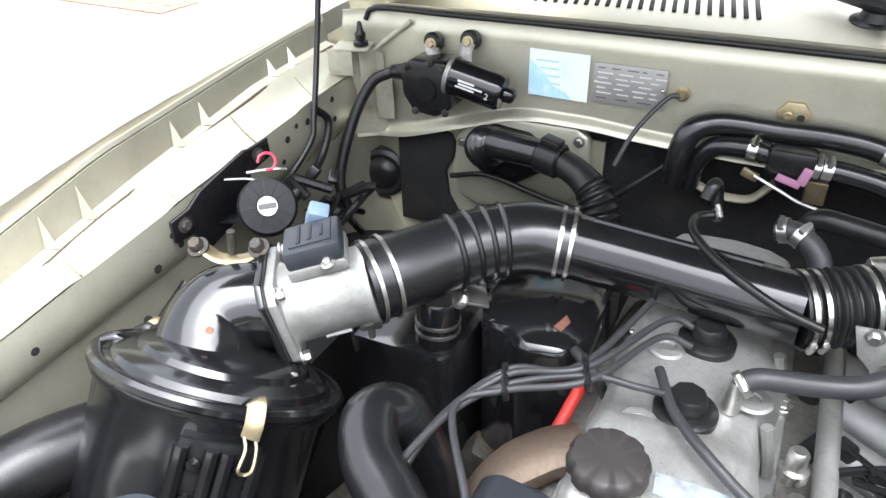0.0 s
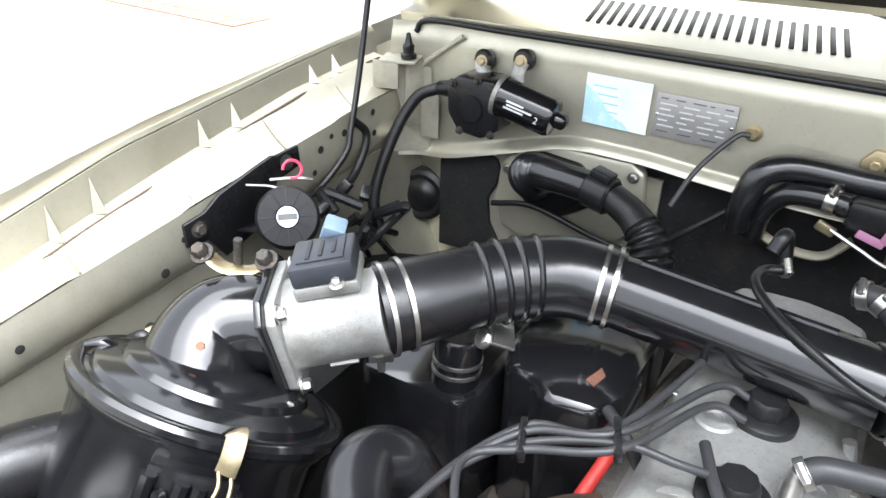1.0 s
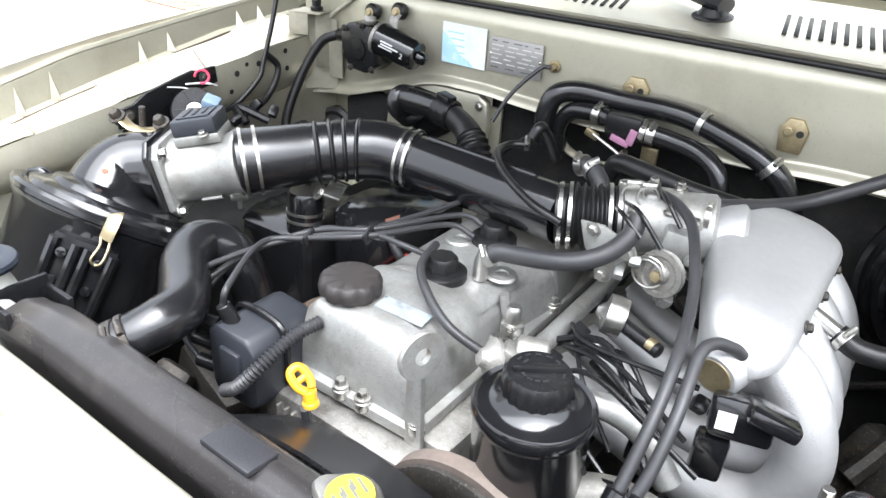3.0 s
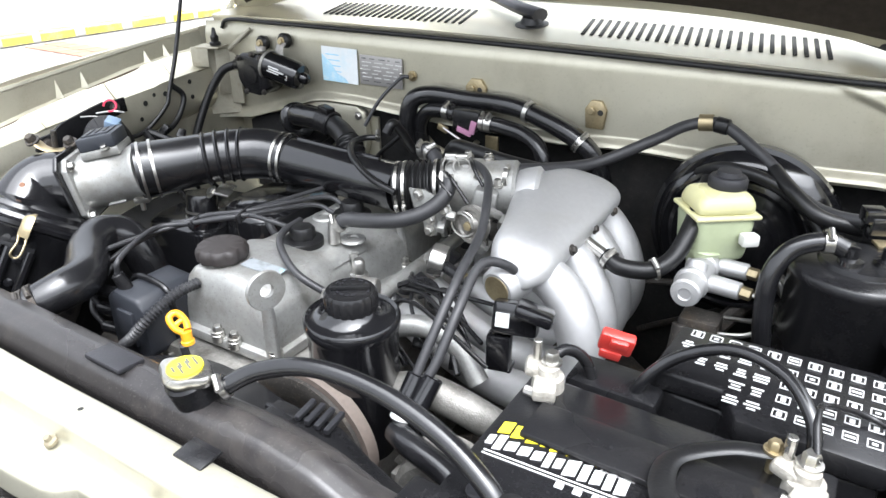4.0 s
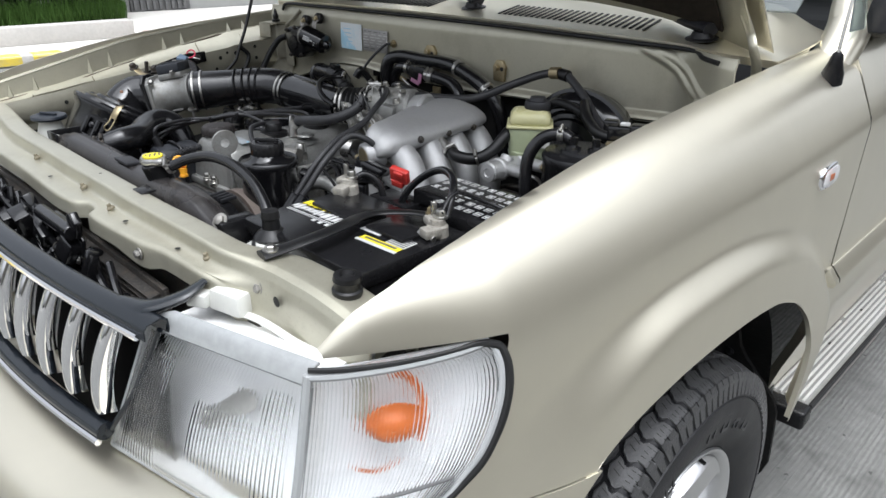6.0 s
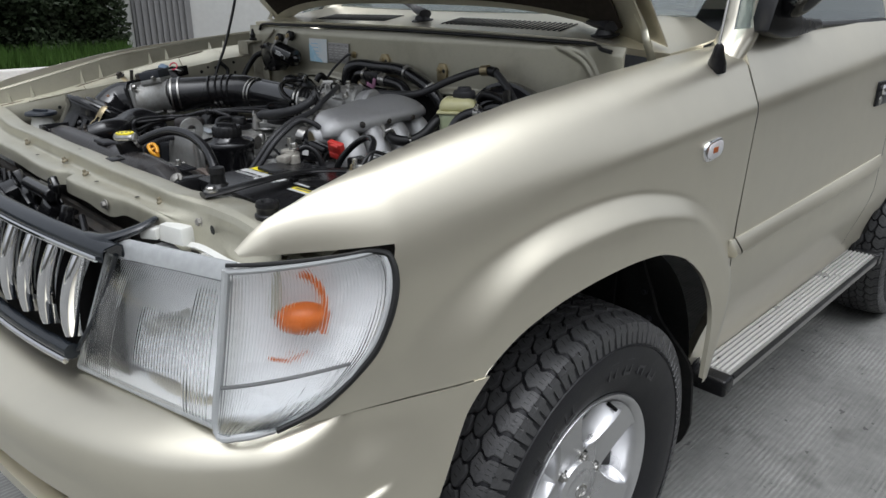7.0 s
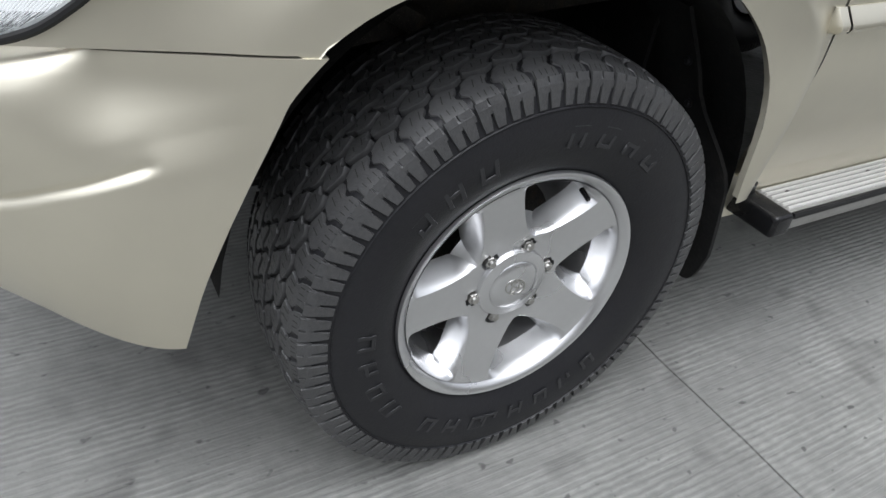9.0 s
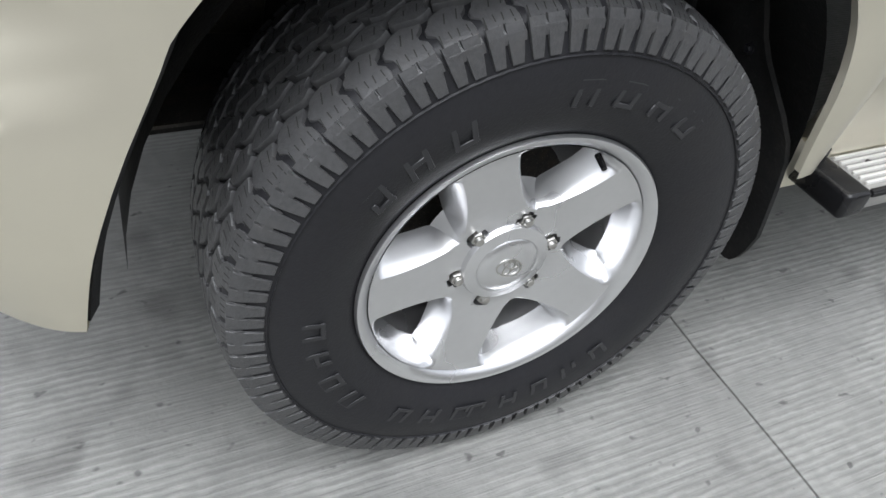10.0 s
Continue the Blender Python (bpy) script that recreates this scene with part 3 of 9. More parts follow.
def bumper_row(q, i):
    """Height and outward offset of row i of the skin at q along the plan."""
    zg = groove_z(q)
    cutting = sm(0.475, 0.495, q) * (1 - sm(0.79, 0.806, q))
    if i < len(UPPER):
        k, o = UPPER[i]
        top = rim_z(q)
        return top - (top - zg - 0.012) * k, o * (1 if k < 0.8 else cutting)
    i -= len(UPPER)
    if i < len(TRENCH):
        d, o = TRENCH[i]
        return zg + d, o * cutting
    i -= len(TRENCH)
    zb, z0 = slot_z(q), bottom_z(q)
    z = (zg - 0.012) + (zb - zg + 0.012) * (i + 1) / 4 if i < 4 else zb + (z0 - zb) * (i - 3) / 8
    return z, -0.055 * (max(0.62 - z, 0) / 0.18) ** 2 * (1 - 0.65 * sm(0.55, 0.8, q)) + 0.004 * sm(0.5, 0.42, q) * (i >= 3)


def bumper_at(s, i, inward=0.0):
    q = s
    if s > 0.6:
        z = bumper_row(s, i)[0]
        end = ip(z, (0.43, 0.52, 0.62, 0.68, 0.72, 0.765, 0.81), (0.806, 0.837, 0.876, 0.906, 0.930, 0.957, 1.0))
        q = 0.6 + (s - 0.6) / 0.4 * (end - 0.6)
    z, o = bumper_row(q, i)
    x, y = plan_at(q)
    n = plan_normal(q)
    o *= 1 + (ips(q, (0, 0.45, 0.7, 0.85, 1), (1.6, 1.3, 0.80, 0.22, 0.04)) - 1) * sm(0.735, 0.79, z)
    meet = (side_point(y, 0.8095)[0] + 0.002 - x) / max(n.x, 0.4) - (0.035 if i == 0 else 0)
    o += (meet - o) * sm(0.650, 0.803, z) * sm(-0.68, -0.54, y)
    o -= inward
    return (x + n.x * o, y + n.y * o, z)


COLUMNS = lin(0, 0.335, 20) + lin(0.335, 0.48, 9)[1:] + lin(0.48, 0.6, 12)[1:] + lin(0.6, 1, 34)[1:]
SLOT_ROW = len(UPPER) + len(TRENCH)


def bumper_shape(f=lambda p: p):
    bm = bm_new()
    rows = list(range(ROWS))
    sheet(bm, lambda s, i: f(bumper_at(s, i)), COLUMNS, rows, keep=lambda s, i: not (s < 0.48 and SLOT_ROW - 0.6 < i < SLOT_ROW + 3))
    # returned edges: wheel-arch end, slot lips, lower lip
    sheet(bm, lambda i, d: f(tuple(Vector(bumper_at(1, i)) + Vector((-1, -0.06, 0)) * d)), rows[1:], (0, 0.028))
    edge = [s for s in COLUMNS if s < 0.4801]
    sheet(bm, lambda s, d: f(bumper_at(s, SLOT_ROW - 1, d)), edge, (0, 0.02, 0.055))
    sheet(bm, lambda s, d: f(bumper_at(s, SLOT_ROW + 3, d)), edge, (0, 0.02, 0.055))
    sheet(bm, lambda i, d: f(bumper_at(0.48, i, d)), rows[SLOT_ROW - 1:SLOT_ROW + 4], (0, 0.03))
    sheet(bm, lambda s, d: f(bumper_at(s, ROWS - 1, d)), COLUMNS, (0, 0.03))
    bmesh.ops.remove_doubles(bm, verts=bm.verts, dist=0.0004)
    return bm


bumper = part("bumper", bumper_shape(), paint, car, "champagne wrap-round front bumper with fog lamps", smooth=42)
part("bumper_end", bumper_shape(lambda p: (2 * XC - p[0], p[1], p[2])), paint, bumper, smooth=42)
bm = bm_new()
sheet(bm, lambda s, z: (plan_at(s)[0] - plan_normal(s).x * 0.06, plan_at(s)[1] - plan_normal(s).y * 0.06, z), lin(0.0, 0.36, 20), (0.585, 0.675))
part("duct_back", bm, plastic, bumper, "black plastic behind the bumper openings")


def fog_at(s, k, d):
    """k runs from the top of the slot (0) to its bottom (1)."""
    n = plan_normal(s)
    z0, z1 = groove_z(s) - 0.012, slot_z(s)
    return (plan_at(s)[0] - n.x * d, plan_at(s)[1] - n.y * d, z0 + (z1 - z0) * k)


bm = bm_new()
sheet(bm, lambda u, k: fog_at((0.313 + 0.022 * k) * (1 - u) + (0.380 - 0.024 * k) * u, k, 0.004 + 0.032 * u), lin(0, 1, 5), lin(0, 1, 6), 0.004)
part("fog_panel", bm, paint, bumper, "painted panel beside the fog lamp")
bm = bm_new()
sweep(bm, [fog_at(s, 0.42, 0.03) for s in lin(0.0, 0.325, 8)], 0.010, 8, 3, flat=0.7)
part("duct_bar", bm, paint, bumper)


def lamp_s(u, k):
    return (0.380 - 0.024 * k) * (1 - u) + 0.477 * u


bm = bm_new()
sheet(bm, lambda u, k: fog_at(lamp_s(u, k), 0.08 + 0.86 * k, 0.026 + 0.03 * hump(u) ** 0.6 * hump(k) ** 0.6), lin(0, 1, 14), lin(0, 1, 10), 0.003)
fog = part("fog_lamp", bm, reflector, bumper, "clear fog lamp in the bumper")
bm = bm_new()
for u0, u1, k0, k1 in ((0.02, 0.2, 0.1, 0.62), (0.36, 0.62, 0.45, 0.95), (0.68, 0.92, 0.55, 0.97)):
    sheet(bm, lambda u, k: fog_at(lamp_s(u, k), k, 0.019 + 0.01 * (u - u0)), (u0, u1), (k0, k1), 0.001)
part("facet", bm, mat("lamp_facet", (0.88, 0.89, 0.90), 0.25, 0.3, 0.03), fog, "bright facets in the lamp")
bm = bm_new()
sheet(bm, lambda u, k: fog_at(lamp_s(u, k), 0.02 + 0.95 * k, 0.012), lin(0, 1, 8), lin(0, 1, 5), 0.003)
part("lens", bm, glass, fog).visible_shadow = False
bm = bm_new()
sweep(bm, [fog_at(lamp_s(u, k), k, 0.012) for u, k in ((0, 0.02), (0.5, 0.02), (1, 0.02), (1, 0.5), (1, 0.98), (0.5, 0.98), (0, 0.98), (0, 0.5), (0, 0.02))], 0.0035, 8, 4)
part("surround", bm, plastic_grey, fog)

# grille


def grille_y(x):
    return -0.714 - 0.050 * (1 - (abs(x - XC) / 0.49) ** 1.7)


grille = thing("grille", "", "")
grille.parent = car
bm = bm_new()
sheet(bm, lambda x, k: (x, grille_y(x) + ip(k, range(6), (-0.002, -0.001, 0.004, 0.022, 0.030, 0.031)), 0.990 + ip(k, range(6), (-0.010, 0.004, 0.010, 0.014, 0.010, -0.012))), lin(XC - 0.487, XC + 0.487, 31), range(6), 0.002)
sweep(bm, [(x, grille_y(x) - 0.022, 0.812 - 0.012 * (1 - ((x - XC) / 0.4) ** 2)) for x in lin(XC - 0.385, XC + 0.385, 11)], 0.013, 10, 4)
for sgn in (-1, 1):
    sweep(bm, [(XC + sgn * 0.480, grille_y(XC + 0.480) + 0.022, 0.985), (XC + sgn * 0.436, grille_y(XC + 0.436) + 0.012, 0.90), (XC + sgn * 0.385, grille_y(XC + 0.385) - 0.014, 0.812)], 0.004, 8, 6)
    sweep(bm, [(XC + sgn * 0.395, -0.706, 0.999), (XC + sgn * 0.443, -0.690, 1.001), (XC + sgn * 0.468, -0.655, 1.012), (XC + sgn * 0.467, -0.624, 1.022)], [0.010, 0.018, 0.017, 0.011], 14, 6, flat=0.42)
part("grille_frame", bm, mat("grille_frame_black", (0.013, 0.016, 0.020), 0.17, 0, 0.15, 30, 0.04, 300, spec=0.6), grille, "dark grey plastic grille surround")
bm = bm_new()
sweep(bm, [(x, grille_y(x) - 0.005, 0.984) for x in lin(XC - 0.478, XC + 0.478, 13)], 0.0042, 8, 4)
sweep(bm, [(x, grille_y(x) - 0.034, 0.800 - 0.012 * (1 - ((x - XC) / 0.4) ** 2)) for x in lin(XC - 0.385, XC + 0.385, 11)], 0.005, 8, 4)
part("chrome_trim", bm, chrome, grille, "thin chrome strip along the grille edge")
for i in range(11):
    x = 0.366 - i * 0.0795
    bm = bm_new()

    rows = []
    for v in lin(0, 1, 13):
        yf = grille_y(x) + 0.010 - 0.030 * v - 0.016 * math.sin(math.pi * (0.06 + 0.90 * v)) ** 0.7
        w, xm, z = 0.0118 - 0.0014 * v, x - 0.020 * v * (x - XC) / 0.4, 0.968 - 0.136 * v
        rows.append([bm.verts.new((xm + u * w, yf + d, z - 0.004 * (d > 0.01))) for u, d in ((-1.0, 0.024), (-1.0, 0.009), (-0.92, 0.0055), (-0.71, 0.0025), (-0.38, 0.0006), (0.0, 0.0), (0.38, 0.0006), (0.71, 0.0025), (0.92, 0.0055), (1.0, 0.009), (1.0, 0.024))])
    for r0, r1 in zip(rows, rows[1:]):
        for i0 in range(10):
            bm.faces.new((r0[i0], r0[i0 + 1], r1[i0 + 1], r1[i0]))
    bm.faces.new(rows[0]), bm.faces.new(list(reversed(rows[-1])))
    part("slat", bm, chrome, grille)
# Plain black sheet stands in for the shade behind the slats.
bm = bm_new()
sheet(bm, lambda x, z: (x, grille_y(x) + 0.034 - 0.014 * sm(0.96, 0.80, z), z), lin(XC - 0.47, XC + 0.47, 12), lin(0.74, 0.978, 8))
part("mesh_back", bm, mat("grille_black", (0.004, 0.004, 0.004), 0.9, spec=0.05), grille, "black sheet in place of the dark space behind the slats")

# headlamps


def quad(a, b, c, d):
    a, b, c, d = map(Vector, (a, b, c, d))
    return lambda u, v: (a * (1 - u) + b * u) * (1 - v) + (d * (1 - u) + c * u) * v


def headlamp(f, name_label):
    lamp = thing("headlamp", "", "")
    lamp.parent = car
    tagged(lamp, name_label)
    q = quad((0.420, -0.694, 0.974), (0.706, -0.648, 1.004), (0.706, -0.690, 0.808), (0.344, -0.744, 0.772))
    out = Vector((0.25, -1, 0.1)).normalized()

    def lens_at(u, v, d=0.0, rip=0.0):
        p = q(u, v) + out * (0.018 * hump(u) ** 0.6 * hump(v) ** 0.6 - d + rip)
        return f(tuple(p))
    bm = bm_new()
    sheet(bm, lambda u, v: lens_at(u, v, 0, 0.00042 * math.sin(u * 330) * sm(0.04, 0.08, u) * sm(0.98, 0.94, u) * max(sm(0.30, 0.26, u) * sm(0.10, 0.16, v), sm(0.80, 0.84, u) * sm(0.06, 0.1, v), sm(0.46, 0.50, u) * sm(0.28, 0.32, v) * sm(0.72, 0.66, v), 0.25 * sm(0.16, 0.06, v))), lin(0, 1, 301), lin(0, 1, 30), 0.003)
    part("lens", bm, lens_glass, lamp, "fluted clear glass headlamp lens", smooth=80).visible_shadow = False
    bm = bm_new()
    sheet(bm, lambda u, v: lens_at(u, v, 0.03 + 0.075 * hump(u) ** 0.5 * hump(v) ** 0.5), lin(0.05, 0.97, 20), lin(0.05, 0.96, 16), 0.002)
    part("reflector", bm, reflector, lamp, "bright reflector bowl")
    bm = bm_new()
    rod(bm, f(tuple(q(0.5, 0.5) - out * 0.075)), f(tuple(q(0.5, 0.5) - out * 0.012)), 0.016, 0.013)
    part("bulb_shield", bm, steel, lamp)
    bm = bm_new()
    sheet(bm, lambda u, v: f(tuple(q(u, 0).lerp(Vector((0.462 + 0.242 * u, -0.672 + 0.042 * u, 1.004 + 0.020 * u)), v) + Vector((0, 0, 0.006 * math.sin(3.1 * v))))), lin(0, 1, 12), lin(0, 1, 6), 0.003)
    part("top_edge", bm, mat("lens_edge_grey", (0.36, 0.37, 0.37), 0.12, 0, 0.12, 20, stain=((0.24, 0.245, 0.24), 0.7, 9), coat=0.5), lamp, "hazy grey upper edge of the lens")
    bm = bm_new()
    for pts in (((0, 0), (0.5, 0), (1, 0)), ((1, 0), (1, 0.5), (1, 1)), ((1, 1), (0.5, 1), (0, 1)), ((0, 1), (0, 0.5), (0, 0))):
        sweep(bm, [lens_at(u, v, 0.004) for u, v in pts], 0.0035 if pts[0][1] == pts[2][1] == 0 else 0.0055, 8, 8)
    part("frame", bm, mat("lens_frame", (0.34, 0.35, 0.35), 0.22, 0, 0.08, 20), lamp)
    bm = bm_new()
    sheet(bm, lambda u, v: lens_at(u, v, 0.115), lin(-0.02, 1.0, 6), lin(-0.02, 1.0, 6), 0.004)
    for pts in (((0, 0), (1, 0)), ((1, 0), (1, 1)), ((1, 1), (0, 1)), ((0, 1), (0, 0))):
        (u0, v0), (u1, v1) = pts
        sheet(bm, lambda k, d, u0=u0, v0=v0, u1=u1, v1=v1: lens_at(u0 + (u1 - u0) * k, v0 + (v1 - v0) * k, d), lin(0, 1, 5), (0.006, 0.115))
    part("housing", bm, mat("lamp_housing", (0.80, 0.80, 0.79), 0.35), lamp)
    # turn signal beside it
    sig = thing("turn_signal", "", "")
    sig.parent = car

    def rear(v):
        vs = (0, 0.05, 0.14, 0.36, 0.57, 0.73, 0.87, 0.96, 1)
        return Vector((ips(v, vs, (0.798, 0.806, 0.815, 0.825, 0.822, 0.810, 0.798, 0.783, 0.766)),
                       ips(v, vs, (-0.482, -0.471, -0.471, -0.485, -0.507, -0.530, -0.561, -0.601, -0.634)),
                       ips(v, vs, (1.027, 1.017, 1.000, 0.952, 0.906, 0.872, 0.843, 0.818, 0.806))))

    def sig_at(u, v, d=0.0, rip=0.0):
        a = Vector((0.714, -0.652, 0.998)).lerp(Vector((0.713, -0.690, 0.806)), v)
        a.z = 1.022 - 0.218 * v
        p = a.lerp(rear(v), u)
        n = Vector((0.72, -0.69, 0.1)).normalized()
        return f(tuple(p + n * (0.016 * hump(u) ** 0.7 - d + rip)))
    bm = bm_new()
    sheet(bm, lambda u, v: sig_at(u, v, 0, 0.00042 * math.sin(u * 300)), lin(0, 1, 271), lin(0, 1, 16), 0.003)
    part("lens", bm, lens_glass, sig, "fluted clear side lamp lens", smooth=80).visible_shadow = False
    bm = bm_new()
    sheet(bm, lambda u, v: sig_at(u, v, 0.022 + 0.05 * hump(u) ** 0.6 * hump(v) ** 0.6), lin(0.02, 0.98, 16), lin(0.03, 0.97, 14), 0.002)
    part("reflector", bm, reflector, sig)
    bm = bm_new()
    sheet(bm, lambda a, r: sig_at(0.46 + 0.165 * r * math.cos(a) + 0.03 * r * math.sin(a), 0.385 + 0.105 * r * math.sin(a), 0.020 + 0.020 * r ** 3), lin(0, 2 * math.pi, 29), lin(0.02, 1, 9))
    bulb = part("amber_bulb_cover", bm, orange, sig, "amber bulb cover")
    bm = bm_new()
    sheet(bm, lambda k, w: sig_at(0.40 + 0.205 * math.sin(k) + w * math.sin(k), 0.46 - 0.36 * math.cos(k) - 1.2 * w * math.cos(k), 0.034), lin(0.15, 1.65, 18), (-0.018, 0.018))
    part("amber_rim", bm, orange, bulb)
    bm = bm_new()
    sheet(bm, lambda k, w: sig_at(0.40 + 0.17 * math.sin(k), 0.50 + 0.14 * math.cos(k) + w, 0.040), lin(-0.6, 0.9, 12), (-0.011, 0.011))
    part("amber_glint", bm, orange, bulb)
    bm = bm_new()
    sweep(bm, [sig_at(u, 0.72 - 0.06 * u, 0.003) for u in lin(0.02, 0.9, 6)], 0.0028, 8, 4)
    part("divider", bm, mat("divider_grey", (0.16, 0.16, 0.16), 0.3), sig)
    bm = bm_new()
    sweep(bm, [sig_at(u, -0.028, 0.001) for u in lin(0, 0.97, 8)] + [sig_at(1.03, v, -0.001) for v in (0.03, 0.08, 0.15, 0.25, 0.38, 0.5, 0.62, 0.74, 0.85, 0.94, 1.0)], [0.0030] * 7 + [0.0040] + [0.0050] * 11, 8, 5)
    part("gasket", bm, mat("black_gasket", (0.012, 0.012, 0.012), 0.5), sig, "black rubber gasket")
    bm = bm_new()
    sweep(bm, [sig_at(u, 0.012, 0.002) for u in lin(0, 1, 7)] + [sig_at(0.99, v, 0.002) for v in (0.06, 0.15, 0.28, 0.42, 0.56, 0.7, 0.85, 1.0)], 0.0045, 8, 4)
    sweep(bm, [sig_at(0.99, 1.0, 0.002), sig_at(0.5, 1.0, 0.0), sig_at(0.0, 1.0, 0.002), sig_at(0.0, 0.5, 0.0), sig_at(0, 0, 0.002)], 0.005, 8, 5)
    part("frame", bm, mat("signal_frame", (0.40, 0.41, 0.41), 0.2, 0, 0.06, 20), sig)


headlamp(lambda p: p, "clear fluted headlamp beside the grille")
headlamp(lambda p: (2 * XC - p[0], p[1], p[2]), "clear fluted headlamp across the grille")

# white lamp brackets above the headlamp
bm = bm_new()
rbox(bm, (0.486, -0.611, 1.005), (0.056, 0.026, 0.028), 0.004, (0, 0, 14), 2, 0.9)
rbox(bm, (0.452, -0.634, 1.004), (0.030, 0.022, 0.018), 0.003, (0, 0, 30))
sheet(bm, lambda x, v: (x, -0.604 + 0.13 * (x - 0.5) - 0.008 * v, 0.994 - 0.004 * v + 0.004 * math.sin((x - 0.5) * 40)), lin(0.50, 0.685, 12), lin(0, 1, 3), 0.003)
part("lamp_bracket", bm, white_plastic, car, "white plastic headlamp bracket")

# doors, sills, cabin


def side_shape(y0, y1, z0, z1, cut=None, f=lambda p: p, slope=0.0):
    bm = bm_new()
    sheet(bm, lambda y, z: f(body_side(y + slope * (gap_y(z) - 0.5135) * sm(y0 + 0.35, y0, y), z)), lin(y0, y1, 30), lin(z0, z1, 44), 0.0, cut)
    return bm


def rear_cut(y, z):
    return math.hypot(y - 2.40, z - 0.40) > 0.47


for f in (lambda p: p, lambda p: (2 * XC - p[0], p[1], p[2])):
    door = part("door", side_shape(0.516, 1.66, 0.475, 1.264, None, f, 1.0), paint, car, "champagne front door with a body-coloured moulding", smooth=50)
    bm = bm_new()
    sheet(bm, lambda s, z: f(tuple(Vector(body_side(0.0025 + gap_y(z) + s, z)) + Vector((-0.02 * s / 0.002, 0, 0)))), (0, 0.002), lin(0.475, 1.27, 12))
    part("door_edge", bm, paint, door)
    bm = bm_new()
    prism_pts = [(-0.002, -0.018), (0.018, -0.014), (0.0225, -0.007), (0.021, 0.0), (0.003, 0.023), (-0.003, 0.024)]
    rings = []
    for k, y in enumerate(lin(0.517, 1.64, 12)):
        zc = 0.792 + 0.022 * (y - 0.45) / 1.2
        rings.append([bm.verts.new(f((body_side(y, zc)[0] + (a if k < 11 else a * 0.6), y, zc + b))) for a, b in prism_pts])
    for r0, r1 in zip(rings, rings[1:]):
        for i in range(len(r0) - 1):
            bm.faces.new((r0[i], r0[i + 1], r1[i + 1], r1[i]))
    part("side_moulding", bm, paint, door, "body-coloured side moulding")
    bm = bm_new()
    c = Vector(f((body_side(1.50, 1.055)[0], 1.50, 1.055)))
    sx = 1 if c.x > 0 else -1
    rbox(bm, c + Vector((0.002 * sx, 0, 0)), (0.012, 0.15, 0.075), 0.008)
    handle = part("door_handle", bm, plastic, door, "black door handle with a chrome pull")
    bm = bm_new()
    rbox(bm, c + Vector((0.012 * sx, 0.005, 0.012)), (0.016, 0.12, 0.03), 0.006)
    part("pull", bm, chrome, handle)
    bm = bm_new()
    rod(bm, c + Vector((0.004 * sx, -0.045, -0.02)), c + Vector((0.011 * sx, -0.045, -0.02)), 0.013)
    part("lock", bm, steel, handle)
    part("rear_quarter", side_shape(1.664, 3.55, 0.45, 1.27, rear_cut, f), paint, car, smooth=50)
    bm = bm_new()
    sheet(bm, lambda y, z: f((side_x(y) - 0.074 - 0.03 * sm(0.47, 0.36, z), y, z)), lin(0.43, 1.95, 10), lin(0.345, 0.478, 6))
    part("sill", bm, paint, car, smooth=50)
    bm = bm_new()
    sheet(bm, lambda y, v: f((0.80 - 0.20 * v, y + (0.55 * v if y < 0.6 else 0), 1.272 + 0.56 * v)), (0.52, 1.62), lin(0, 1, 6), 0.004)
    part("side_window", bm, window_glass, door, "tinted side window").visible_shadow = False
    bm = bm_new()
    sweep(bm, [f((0.766, 0.545, 1.195)), f((0.764, 0.625, 1.265)), f((0.748, 0.675, 1.325)), f((0.675, 0.94, 1.60)), f((0.61, 1.16, 1.80))], [0.042, 0.043, 0.040, 0.036, 0.034], 14, 6, flat=0.8)
    part("windscreen_pillar", bm, paint, car)
    bm = bm_new()
    sweep(bm, [f((0.802, 0.66, 1.262)), f((0.802, 0.9, 1.267)), f((0.797, 1.62, 1.262))], 0.008, 8, 6)
    part("window_seal", bm, rubber, door)
    # rear side window between its pillars
    bm = bm_new()
    sheet(bm, lambda y, v: f((0.797 - 0.185 * v, y - 0.06 * v * sm(3.0, 3.5, y), 1.272 + 0.555 * v)), lin(1.70, 3.50, 10), lin(0, 1, 6), 0.004)
    part("rear_side_window", bm, window_glass, car, "tinted rear side window").visible_shadow = False
    for y, lean in ((1.66, 0.02), (2.62, 0.02), (3.52, -0.06)):
        bm = bm_new()
        sheet(bm, lambda u, v: f((0.803 - 0.185 * v, y + 0.045 * u + lean * v, 1.262 + 0.568 * v)), (-1, 0, 1), lin(0, 1, 5), 0.02)
        part("door_pillar", bm, paint, car, smooth=50)
    bm = bm_new()
    sweep(bm, [f((0.612, 1.14, 1.812)), f((0.618, 1.7, 1.838)), f((0.618, 3.50, 1.832))], 0.022, 10, 6)
    part("roof_rail", bm, paint, car)
    # wing mirror
    mir = thing("door_mirror", "", "")
    mir.parent = car
    bm = bm_new()
    rbox(bm, f((0.955, 0.64, 1.460)), (0.25, 0.10, 0.17), 0.040, seg=4)
    part("shell", bm, plastic, mir, "black plastic mirror shell")
    bm = bm_new()
    prism(bm, [(0.605, 1.264), (0.70, 1.247), (0.775, 1.246), (0.955, 1.262), (0.93, 1.284), (0.80, 1.292), (0.70, 1.40), (0.64, 1.34)], f((0.790, 0, 0))[0], f((0.836, 0, 0))[0], "x", 0.006)
    part("sail", bm, plastic, mir, "black triangular mirror base")
    bm = bm_new()
    sweep(bm, [f((0.82, 0.70, 1.315)), f((0.87, 0.665, 1.325)), f((0.915, 0.645, 1.375)), f((0.92, 0.64, 1.42))], [0.026, 0.027, 0.030, 0.032], 14, 5)
